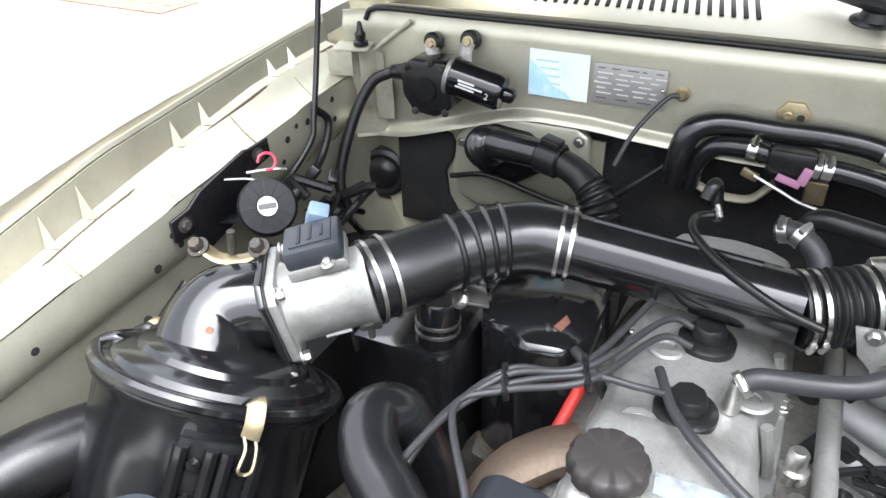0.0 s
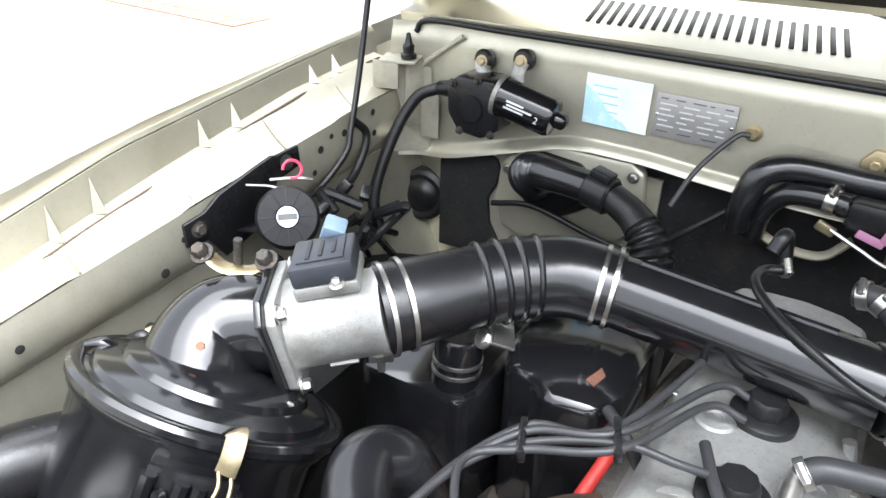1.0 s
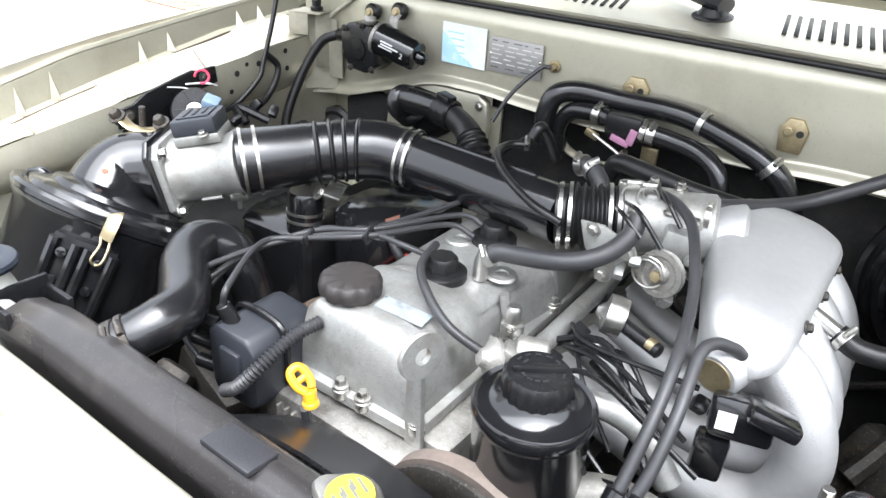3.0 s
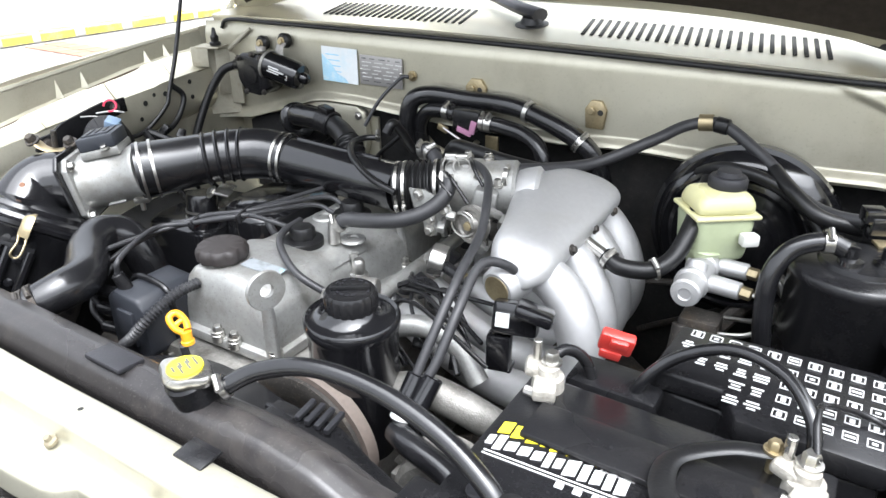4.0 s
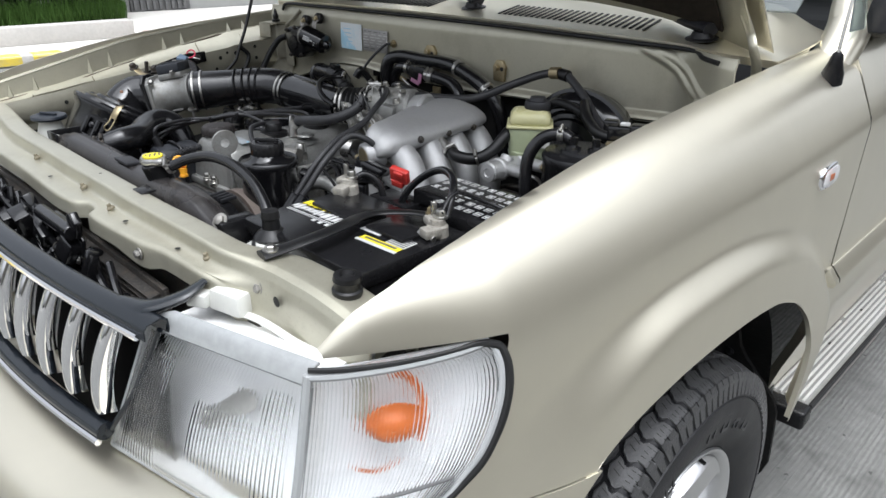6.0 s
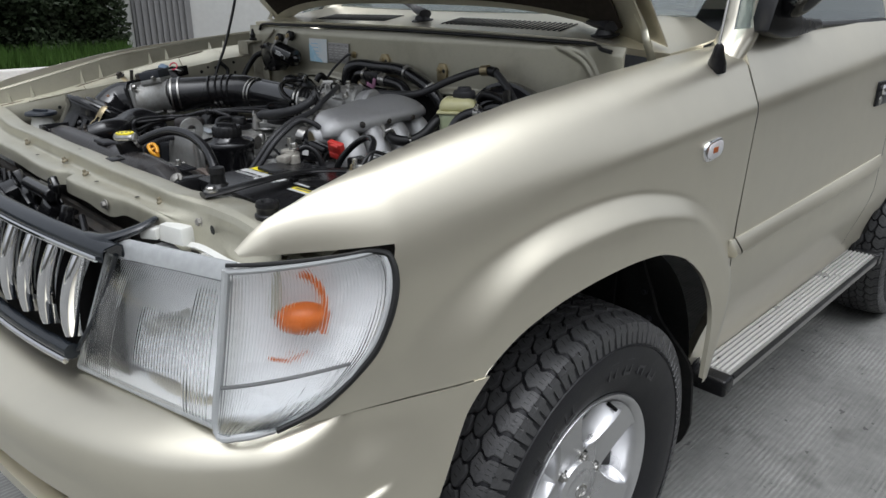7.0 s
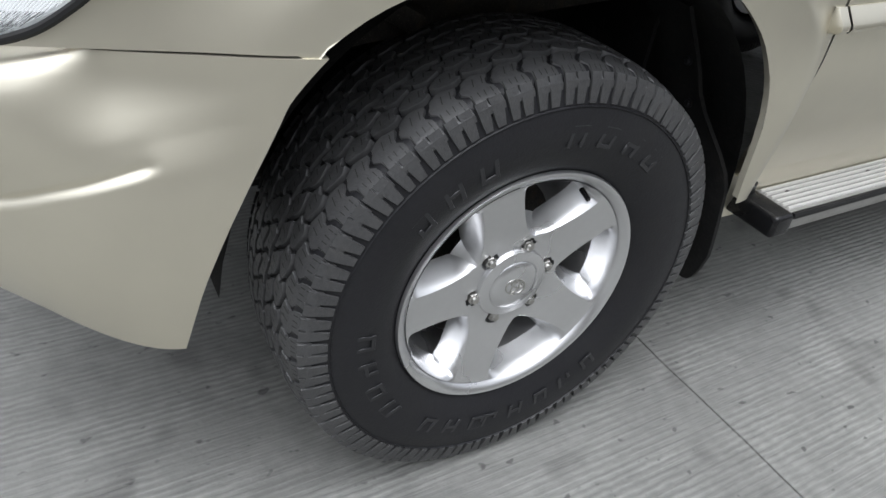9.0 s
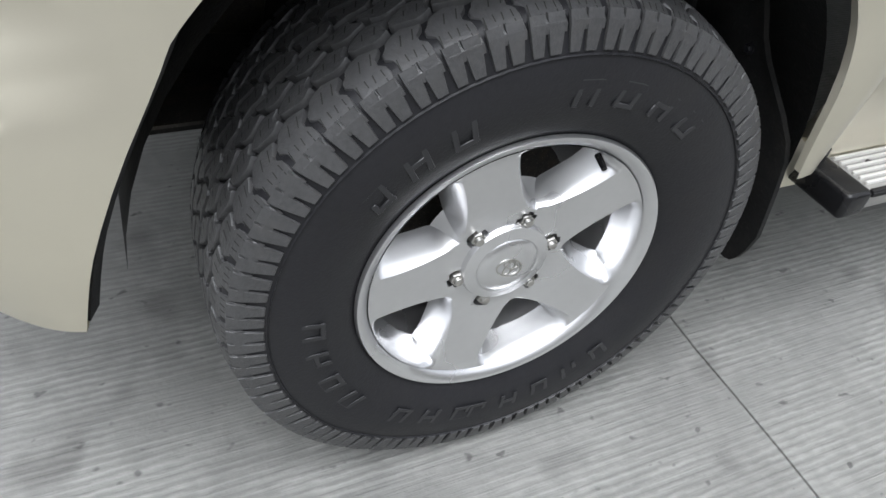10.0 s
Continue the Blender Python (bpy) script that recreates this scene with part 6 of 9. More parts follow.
# ---- engine bay: things ----


def hose(name, pts, r, material, label, category="hose", group="", seg=12, sub=8, wave=None, clamps=(), flat=1.0, band=None):
    """A hose as a thing; clamps: (place along it from 0 to 1, band width)."""
    bm = bm_new()
    sweep(bm, pts, r, seg, sub, wave, flat)
    if not clamps:
        return single(name, bm, material, label, category, group)
    h = thing(name, label, category, group)
    part("tube", bm, material, h)
    line = spline(pts, 10)
    for at, w in clamps:
        i = min(int(at * (len(line) - 1)), len(line) - 2)
        bm = bm_new()
        rr = r if not isinstance(r, (list, tuple)) else r[min(int(at * len(r)), len(r) - 1)]
        clamp_band(bm, line[i], line[i + 1] - line[i], rr + 0.0006, w, (0.3, -0.6, 1))
        part("hose_clamp", bm, band or steel, h, "bright spring clamp")
    return h


# air cleaner
cleaner = thing("air_cleaner", "round black metal air cleaner housing with spring clips", "air cleaner")
CC, CN = V((-0.526, -0.319, 1.016)), V((0.036, 0.688, 1.0)).normalized()
CS = 0.130 / 0.1435
bm = bm_new()
lathe(bm, [(r * CS, h) for r, h in ((0.100, -0.26), (0.118, -0.25), (0.126, -0.10), (0.132, -0.02), (0.139, -0.012), (0.140, -0.006))], CC, CN, 56)
body = part("body", bm, plastic_gloss, cleaner, "glossy black canister body")
bm = bm_new()
lathe(bm, [(r * CS, h) for r, h in ((0.139, -0.006), (0.1435, -0.004), (0.1445, 0.002), (0.141, 0.006), (0.134, 0.0065), (0.128, 0.0035), (0.124, 0.0045), (0.121, 0.011), (0.112, 0.0135), (0.098, 0.0165), (0.094, 0.0225), (0.076, 0.028), (0.04, 0.033), (0.001, 0.033))], CC, CN, 56)
lid = part("lid", bm, plastic_gloss, cleaner, "stepped black lid")
a0, b0, d0 = frame_of(CN)
for k in range(5):
    ang = k * 0.62 + 2.4
    p = CC + (a0 * math.cos(ang) + b0 * math.sin(ang)) * 0.108 + d0 * 0.0145
    bm = bm_new()
    sweep(bm, [p - (a0 * math.cos(ang) + b0 * math.sin(ang)) * 0.012 - d0 * 0.002, p, p + (a0 * math.cos(ang) + b0 * math.sin(ang)) * 0.014 - d0 * 0.007], [0.005, 0.0065, 0.003], 10, 6, flat=0.6)
    part("rib", bm, plastic_gloss, lid)
bm = bm_new()
sweep(bm, [(-0.528, -0.340, 1.000), (-0.545, -0.315, 1.035), (-0.547, -0.285, 1.058), (-0.527, -0.262, 1.063), (-0.500, -0.246, 1.060)], [0.064, 0.056, 0.051, 0.049, 0.047], 28, 8)
elbow = part("outlet_elbow", bm, plastic_gloss, cleaner, "black outlet elbow with chipped paint")
chip = mat("rust_chip", (0.20, 0.10, 0.06), 0.8, 0, 0.3, 60)
for c, w in ((V((-0.545, -0.315, 1.035)), 0.011), (V((-0.540, -0.330, 1.024)), 0.006), (V((-0.546, -0.300, 1.048)), 0.005)):
    bm = bm_new()
    n = V((0.55, -0.55, 0.62)).normalized()
    lathe(bm, [(w, -0.002), (w * 0.8, 0.0006), (0.0005, 0.0008)], c + n * 0.0535, n, 7)
    part("rust_chip", bm, chip, elbow, "rusty chip")


def buckle(ang):
    rad = a0 * math.cos(ang) + b0 * math.sin(ang)
    p = CC + rad * 0.131
    t = d0.cross(rad)
    bm = bm_new()
    sweep(bm, [p + d0 * 0.012 - rad * 0.010, p + d0 * 0.014, p + rad * 0.007 - d0 * 0.002, p + rad * 0.006 - d0 * 0.017], 0.0085, 8, 6, flat=0.2)
    clip = part("spring_clip", bm, zinc, cleaner, "yellow zinc spring clip")
    bm = bm_new()
    q = p + rad * 0.005 - d0 * 0.016
    sweep(bm, [q + t * 0.005, q + t * 0.007 - d0 * 0.010 + rad * 0.006, q - d0 * 0.026 + rad * 0.010 + t * 0.006, q - d0 * 0.031 + rad * 0.008, q - d0 * 0.026 + rad * 0.010 - t * 0.006, q - t * 0.003 - d0 * 0.010 + rad * 0.006, q - t * 0.005], 0.0017, 6, 6)
    part("wire_loop", bm, zinc, clip)


best = min((k * 0.01 for k in range(628)), key=lambda a: (CC + (a0 * math.cos(a) + b0 * math.sin(a)) * 0.131 - V((-0.423, -0.382, 1.054))).length)
buckle(best)
far = min((k * 0.01 for k in range(628)), key=lambda a: (CC + (a0 * math.cos(a) + b0 * math.sin(a)) * 0.131 - V((-0.66, -0.30, 1.01))).length)
buckle(far)
# ribbed plate on the canister
front = -b0 if b0.y > 0 else b0
ang0 = 0.72


def on_body(da, h, out):
    a = ang0 + da
    return CC + (a0 * math.cos(a) + b0 * math.sin(a)) * (0.1195 + 0.06 * (h + 0.02) + out) + CN * h


bm = bm_new()
sheet(bm, lambda u, h: tuple(on_body(u, h, 0.004)), lin(-0.30, 0.30, 12), lin(-0.20, -0.03, 6), 0.004)
bracket = part("mounting_bracket", bm, plastic, body, "ribbed black mounting bracket")
for k, u in enumerate((-0.27, -0.05, 0.06, 0.27)):
    bm = bm_new()
    sweep(bm, [on_body(u, h, 0.008) for h in lin(-0.19, -0.035, 5)], 0.0075, 8, 4, flat=0.9)
    part("rib", bm, plastic_gloss, body)
for h in (-0.05, -0.085, -0.12, -0.155):
    for u in (-0.16, 0.165):
        bm = bm_new()
        d = on_body(u, h, 1.0) - on_body(u, h, 0.0)
        lathe(bm, [(0.0065, 0), (0.006, 0.003), (0.001, 0.0038)], on_body(u, h, 0.0075), d, 12)
        part("rivet", bm, plastic_gloss, bracket)
bm = bm_new()
sweep(bm, [CC + V((-0.10, -0.03, -0.09)), (-0.665, -0.45, 0.945), (-0.69, -0.53, 0.94)], 0.042, 20, 6)
part("inlet_duct", bm, plastic, cleaner, "black inlet duct")

# air flow meter
AF, AG = V((-0.500, -0.246, 1.060)), V((-0.419, -0.188, 1.080))
ax = (AG - AF).normalized()
meter = thing("air_flow_meter", "cast aluminium air flow meter with a black sensor box", "air flow meter")
bm = bm_new()
lathe(bm, [(0.048, 0.010), (0.044, 0.016), (0.0425, 0.06), (0.0425, 0.094), (0.045, 0.097), (0.045, 0.104)], AF, ax, 40)
body = part("body", bm, alu, meter, "cast aluminium tube")
side, up, _ = frame_of(ax)
rotm = Matrix((side, up, ax)).transposed().to_4x4()
for name, w, t0, t1, m, lab in (("gasket", 0.060, -0.004, 0.003, plastic_gloss, "black rubber gasket"), ("flange", 0.052, 0.003, 0.013, alu, "square cast flange")):
    bm = bm_new()
    prism(bm, [(w * 0.72, w), (-w * 0.72, w), (-w, w * 0.72), (-w, -w * 0.72), (-w * 0.72, -w), (w * 0.72, -w), (w, -w * 0.72), (w, w * 0.72)], t0, t1, "z", 0.002)
    bmesh.ops.transform(bm, matrix=Matrix.Translation(AF) @ rotm, verts=bm.verts)
    part(name, bm, m, meter, lab)
for sx, sz in ((1, 1), (-1, 1), (1, -1), (-1, -1)):
    bm = bm_new()
    bolt(bm, AF + side * 0.042 * sx + up * 0.042 * sz + ax * 0.013, ax, 0.0065, 0.007)
    part("bolt", bm, steel, meter)
for k in (0.6, -0.9, -2.2):
    bm = bm_new()
    q = AF + ax * 0.055 + (side * math.sin(k) - up * math.cos(k)) * 0.0425
    sweep(bm, [q - ax * 0.014, q, q + ax * 0.014], 0.005, 8, 4, flat=0.7)
    part("cast_boss", bm, alu, body)
bx = AF + ax * 0.058 + up * 0.047 - side * 0.004
bm = bm_new()
rbox(bm, (0, 0, 0), (0.056, 0.014, 0.062), 0.003)
bmesh.ops.transform(bm, matrix=Matrix.Translation(bx - up * 0.001) @ rotm, verts=bm.verts)
part("sensor_seat", bm, alu, meter)
bm = bm_new()
rbox(bm, (0, 0, 0), (0.056, 0.022, 0.060), 0.004)
rbox(bm, (0, 0.012, 0.0), (0.040, 0.002, 0.044), 0.001)
bmesh.ops.transform(bm, matrix=Matrix.Translation(bx + up * 0.016) @ rotm, verts=bm.verts)
sensor = part("sensor_box", bm, mat("slate_plastic", (0.028, 0.031, 0.038), 0.4, 0, 0.1, 40, 0.1, 400), meter, "slate grey sensor box")
for k in range(3):
    bm = bm_new()
    rbox(bm, (0, 0.0137, -0.012 + 0.012 * k), (0.034 - 0.006 * k, 0.0012, 0.004), 0.0004)
    bmesh.ops.transform(bm, matrix=Matrix.Translation(bx + up * 0.016) @ rotm, verts=bm.verts)
    part("moulded_text_bar", bm, plastic_grey, sensor)
bm = bm_new()
rbox(bm, bx + up * 0.024 - side * 0.040 + ax * 0.006, (0.022, 0.020, 0.026), 0.003, (20, 20, 35))
part("plug", bm, mat("blue_grey_plug", (0.16, 0.22, 0.30), 0.4), meter, "blue-grey connector plug")
bm = bm_new()
bolt(bm, bx + up * 0.006 + side * 0.030 + ax * 0.012, side * 0.3 + up, 0.005)
part("bolt", bm, steel, meter)

# rubber intake hose and pipe
intake = thing("intake_hose", "ribbed black rubber intake hose with steel clamps", "hose")
bm = bm_new()
sweep(bm, [(-0.425, -0.192, 1.079), (-0.400, -0.160, 1.082), (-0.365, -0.112, 1.087), (-0.330, -0.074, 1.090), (-0.292, -0.045, 1.090), (-0.245, -0.030, 1.084)], [0.046, 0.044, 0.041, 0.042, 0.042, 0.040], 36, 8)
part("tube", bm, rubber_gloss, intake)
line = spline([(-0.365, -0.112, 1.087), (-0.330, -0.074, 1.090), (-0.292, -0.045, 1.090)], 8)
for i in (1, 4, 7, 10):
    bm = bm_new()
    d = (line[i + 1] - line[i]).normalized()
    lathe(bm, [(0.040, -0.0040), (0.0440, -0.0022), (0.0452, 0.0), (0.0440, 0.0022), (0.040, 0.0040)], line[i], d, 36, close=False)
    part("bellows_rib", bm, rubber_gloss, intake)
for p, q, r in ((V((-0.420, -0.187, 1.079)), V((0.5, 0.68, 0.06)), 0.0462), (V((-0.409, -0.172, 1.081)), V((0.5, 0.68, 0.06)), 0.0462), (V((-0.262, -0.034, 1.086)), V((0.95, 0.25, -0.1)), 0.0415), (V((-0.250, -0.031, 1.085)), V((0.95, 0.25, -0.1)), 0.0415)):
    bm = bm_new()
    lathe(bm, [(r, -0.0022), (r + 0.0016, -0.0022), (r + 0.0016, 0.0022), (r, 0.0022)], p, q, 36, close=False)
    part("hose_clamp", bm, steel, intake, "bright steel band clamp")
bm = bm_new()
p = V((-0.412, -0.205, 1.037))
rbox(bm, p, (0.024, 0.010, 0.011), 0.002, (0, 0, 40))
bolt(bm, p + V((0, -0.002, 0.006)), (0, -0.3, 1), 0.006, 0.008)
rod(bm, p + V((0, 0, -0.018)), p, 0.004)
part("clamp_screw", bm, steel, intake, "clamp screw")
bm = bm_new()
rbox(bm, (-0.372, -0.148, 1.116), (0.004, 0.002, 0.003), 0.0005, (0, 0, 50))
part("paint_dot", bm, white_ink, intake)
pipe = thing("intake_pipe", "glossy black plastic intake pipe over the engine", "intake pipe")
bm = bm_new()
sweep(bm, [(-0.252, -0.031, 1.084), (-0.17, -0.036, 1.085), (-0.08, -0.045, 1.087), (-0.004, -0.052, 1.088)], [0.038, 0.037, 0.036, 0.036], 36, 8)
part("tube", bm, plastic_gloss, pipe)
bm = bm_new()
sweep(bm, [(-0.225, -0.028, 1.122), (-0.13, -0.036, 1.122), (-0.05, -0.044, 1.123)], 0.004, 8, 6)
part("ridge", bm, plastic_gloss, pipe)
bm = bm_new()
rbox(bm, (-0.20, 0.0, 1.075), (0.05, 0.045, 0.03), 0.008)
part("bracket", bm, plastic_gloss, pipe)
bel = thing("throttle_bellows", "black rubber bellows between pipe and throttle", "hose")
bm = bm_new()
sweep(bm, [(-0.012, -0.053, 1.088), (0.02, -0.040, 1.091), (0.055, -0.022, 1.094)], 0.037, 36, 10, (0.003, 0.0095, 0.16, 0.86))
part("bellows", bm, rubber, bel)
for p in (V((-0.008, -0.0525, 1.088)), V((0.002, -0.048, 1.089)), V((0.043, -0.028, 1.093)), V((0.052, -0.023, 1.094))):
    bm = bm_new()
    clamp_band(bm, p, V((0.9, 0.42, 0.07)), 0.0385, 0.0045, (-0.3, -0.9, -0.4))
    part("hose_clamp", bm, steel, bel, "bright steel band clamp")
bm = bm_new()
rbox(bm, (0.054, 0.002, 1.128), (0.030, 0.014, 0.010), 0.004, (0, 0, 30))
rod(bm, (0.040, -0.006, 1.128), (0.068, 0.010, 1.128), 0.005, seg=8)
part("clamp_screw", bm, steel, bel)

# resonator boxes under the intake
reso = thing("resonator", "black plastic resonator boxes under the intake hose", "resonator")
bm = bm_new()
prism(bm, [(-0.335, -0.075), (-0.318, -0.125), (-0.285, -0.128), (-0.262, -0.150), (-0.212, -0.140), (-0.196, -0.10), (-0.196, 0.03), (-0.335, 0.03)], 0.80, 1.022, "z", 0.012)
part("tall_box", bm, plastic_gloss, reso)
bm = bm_new()
prism(bm, [(-0.50, -0.12), (-0.475, -0.165), (-0.35, -0.160), (-0.338, -0.13), (-0.338, 0.02), (-0.50, 0.02)], 0.70, 0.972, "z", 0.014)
part("low_box", bm, plastic_gloss, reso)
bm = bm_new()
lathe(bm, [(0.026, 0), (0.026, 0.055), (0.024, 0.06)], (-0.375, -0.125, 0.968), (0, 0.12, 1), 24)
neck = part("neck", bm, plastic_gloss, reso)
for h in (0.018, 0.030):
    bm = bm_new()
    lathe(bm, [(0.0262, h - 0.002), (0.0275, h - 0.002), (0.0275, h + 0.002), (0.0262, h + 0.002)], (-0.375, -0.125, 0.968), (0, 0.12, 1), 24, close=False)
    part("ring", bm, steel, neck)
bm = bm_new()
prism(bm, [(-0.238, -0.105), (-0.228, -0.11), (-0.224, -0.09), (-0.232, -0.08)], 1.0215, 1.0235, "z")
part("rust_chip", bm, mat("red_rust", (0.17, 0.075, 0.05), 0.8, 0, 0.3, 60), reso)
bm = bm_new()
rbox(bm, (-0.335, -0.10, 1.035), (0.025, 0.05, 0.004), 0.001, (0, 15, 30))
bolt(bm, (-0.345, -0.12, 1.035), (-0.3, -0.6, 0.6), 0.008)
part("bracket", bm, steel, reso)
hose("vacuum_hose", [(-0.205, -0.13, 1.02), (-0.19, -0.145, 1.022), (-0.175, -0.15, 1.01), (-0.165, -0.14, 0.98)], 0.006, cable, "short grey vacuum hose at the resonator", "hose")

# alarm siren and its bracket
siren = thing("alarm_siren", "black round alarm siren on a steel bracket", "siren")
SA = V((0.62, -0.62, 0.55)).normalized()
SP = V((-0.615, -0.120, 1.092))
bm = bm_new()
lathe(bm, [(0.028, -0.075), (0.036, -0.070), (0.0375, -0.04), (0.036, -0.034), (0.0375, -0.026), (0.0375, -0.004), (0.034, 0.002), (0.014, 0.003), (0.013, 0.001), (0.001, 0.001)], SP, SA, 36)
body = part("drum", bm, mat("matt_black_drum", (0.009, 0.009, 0.010), 0.5, 0, 0.2, 30, 0.1, 400, spec=0.3), siren)
sa, sb = frame_of(SA)[:2]
for k in range(12):
    r = sa * math.cos(k * math.pi / 6) + sb * math.sin(k * math.pi / 6)
    bm = bm_new()
    sweep(bm, [SP + r * 0.015 + SA * 0.003, SP + r * 0.034 + SA * 0.0015], 0.0009, 6, 2)
    part("grille_rib", bm, plastic_grey, body)
bm = bm_new()
lathe(bm, [(0.0125, 0.003), (0.001, 0.0036)], SP, SA, 24)
part("badge", bm, label_white, siren, "round white badge")
bm = bm_new()
sheet(bm, lambda u, v: tuple(SP + SA * 0.0042 + sa * (0.011 * (2 * u - 1)) + sb * (0.0035 * (2 * v - 1))), (0, 1), (0, 1))
part("badge_print", bm, plate_ink, siren)
bm = bm_new()
prism(bm, [(-0.202, 1.060), (-0.202, 1.090), (-0.172, 1.094), (-0.148, 1.108), (-0.090, 1.122), (-0.060, 1.128), (-0.052, 1.126), (-0.014, 1.128), (-0.012, 1.100), (-0.056, 1.092), (-0.075, 1.045), (-0.150, 1.025), (-0.172, 1.058)], -0.702, -0.696, "x", 0.0015)
rbox(bm, (-0.672, -0.118, 1.060), (0.055, 0.030, 0.004), 0.001, (0, -20, -8))
part("bracket", bm, plastic, siren, "black steel bracket")
for p in ((-0.696, -0.184, 1.078), (-0.694, -0.04, 1.113)):
    bm = bm_new()
    bolt(bm, p, (1, -0.1, 0.2), 0.007, 0.006)
    part("bolt", bm, dark_steel, siren)
bm = bm_new()
ring = [SP + V((-0.022, 0.035, 0.042)) + sa * 0.011 * math.cos(t) + sb * 0.011 * math.sin(t) for t in lin(0, 5.0, 9)]
sweep(bm, ring, 0.002, 6, 3)
part("red_wire", bm, mat("red_wire", (0.75, 0.06, 0.12), 0.4), siren, "pink-red wire loop")
bm = bm_new()
sweep(bm, [(-0.66, -0.10, 1.12), (-0.63, -0.085, 1.125), (-0.62, -0.07, 1.12)], 0.002, 6, 5)
sweep(bm, [(-0.68, -0.12, 1.115), (-0.65, -0.11, 1.118), (-0.63, -0.105, 1.115)], 0.0015, 6, 5)
part("wire", bm, steel, siren)

# air cleaner wing-nut stay and bolts on the elbow
stay = thing("stay_bracket", "zinc stay bracket on the air cleaner elbow", "bracket")
bm = bm_new()
sweep(bm, [(-0.578, -0.262, 1.122), (-0.560, -0.258, 1.112), (-0.540, -0.246, 1.110), (-0.525, -0.234, 1.118)], 0.009, 8, 6, flat=0.25)
part("plate", bm, zinc, stay)
for p in ((-0.582, -0.264, 1.122), (-0.525, -0.235, 1.120)):
    bm = bm_new()
    bolt(bm, p, (0.1, -0.5, 0.9), 0.008, 0.010)
    part("bolt", bm, dark_steel, stay)
bm = bm_new()
rod(bm, (-0.556, -0.246, 1.105), (-0.552, -0.244, 1.140), 0.0045, seg=10)
part("stud", bm, dark_steel, stay)

# wiper motor
wm = thing("wiper_motor", "black wiper motor bolted to the firewall", "wiper motor")
WL, WR = V((-0.525, 0.214, 1.170)), V((-0.418, 0.222, 1.146))
wd = (WR - WL).normalized()
bm = bm_new()
lathe(bm, [(0.025, 0), (0.0285, 0.003), (0.0285, 0.006), (0.0272, 0.008), (0.0272, 0.078), (0.024, 0.084), (0.012, 0.087), (0.011, 0.098), (0.007, 0.102), (0.001, 0.104)], WL, wd, 36)
body = part("motor_can", bm, plastic_gloss, wm, "glossy black motor can")
bm = bm_new()
prism(bm, [(-0.603, 1.135), (-0.585, 1.108), (-0.545, 1.105), (-0.520, 1.122), (-0.520, 1.185), (-0.535, 1.192), (-0.590, 1.190), (-0.605, 1.172)], 0.196, 0.250, "y", 0.006)
part("gear_case", bm, plastic, wm, "black gear case")
bm = bm_new()
lathe(bm, [(0.020, 0), (0.019, 0.004), (0.006, 0.005), (0.001, 0.005)], (-0.562, 0.196, 1.148), (0, -1, 0), 24)
part("cover_boss", bm, plastic, wm)
bm = bm_new()
rod(bm, (-0.603, 0.225, 1.162), (-0.635, 0.222, 1.158), 0.014, 0.011)
part("connector", bm, plastic, wm)
for x, z in ((-0.575, 1.203), (-0.512, 1.213)):
    bm = bm_new()
    lathe(bm, [(0.015, 0), (0.015, 0.012), (0.011, 0.016), (0.009, 0.016)], (x, 0.258, z), (0, -1, 0.2), 20)
    grom = part("mount_rubber", bm, rubber, wm)
    bm = bm_new()
    bolt(bm, (x, 0.242, z), (0, -1, 0.2), 0.0065)
    part("bolt", bm, zinc, grom)
for a, b in (((-0.575, 0.246, 1.203), (-0.562, 0.236, 1.182)), ((-0.512, 0.246, 1.213), (-0.512, 0.232, 1.188))):
    bm = bm_new()
    sweep(bm, [a, V(a).lerp(V(b), 0.5) + V((0, -0.004, 0)), b], [0.013, 0.010, 0.012], 10, 5, flat=0.35)
    part("mounting_lug", bm, alu_dark, wm, "dull cast mounting lug")
for x, z in ((-0.594, 1.180), (-0.530, 1.185), (-0.528, 1.116), (-0.580, 1.112), (-0.553, 1.190)):
    bm = bm_new()
    bolt(bm, (x, 0.196, z), (0, -1, 0), 0.0042)
    part("bolt", bm, dark_steel, wm)
bm = bm_new()
lathe(bm, [(0.0295, -0.004), (0.0295, 0.0025), (0.027, 0.003)], WL, wd, 36)
part("end_plate", bm, alu_dark, wm)
for i, (u, w) in enumerate(((0.018, 0.030), (0.022, 0.038), (0.020, 0.026))):
    bm = bm_new()
    e = V((0, -1, -0.15)).normalized()
    ang = -0.10 - 0.17 * i
    dirn = (e * math.cos(ang) + wd.cross(e) * math.sin(ang)).normalized()
    p = WL + wd * (u + w / 2) + dirn * 0.0274
    sheet(bm, lambda a, b: tuple(p + wd * a * w + wd.cross(dirn) * b * 0.0028), (-0.5, 0.5), (-0.5, 0.5), 0.0004)
    part("print_bar", bm, white_ink, body)
txt = bpy.data.curves.new("motor_number", "FONT")
txt.body, txt.size, txt.extrude = "2", 0.013, 0.0003
num = new("motor_number", txt)
num.parent = wm
num.data.materials.append(white_ink)
num.matrix_world = Matrix.Translation(WL + wd * 0.064 + V((0, -0.0278, -0.006))) @ Euler((radians(84), radians(12), radians(3))).to_matrix().to_4x4()
hose("wiper_cable", [(-0.635, 0.222, 1.158), (-0.665, 0.205, 1.140), (-0.685, 0.17, 1.08), (-0.690, 0.13, 1.00), (-0.670, 0.12, 0.95)], 0.009, rubber, "thick black cable from the wiper motor", "cable")
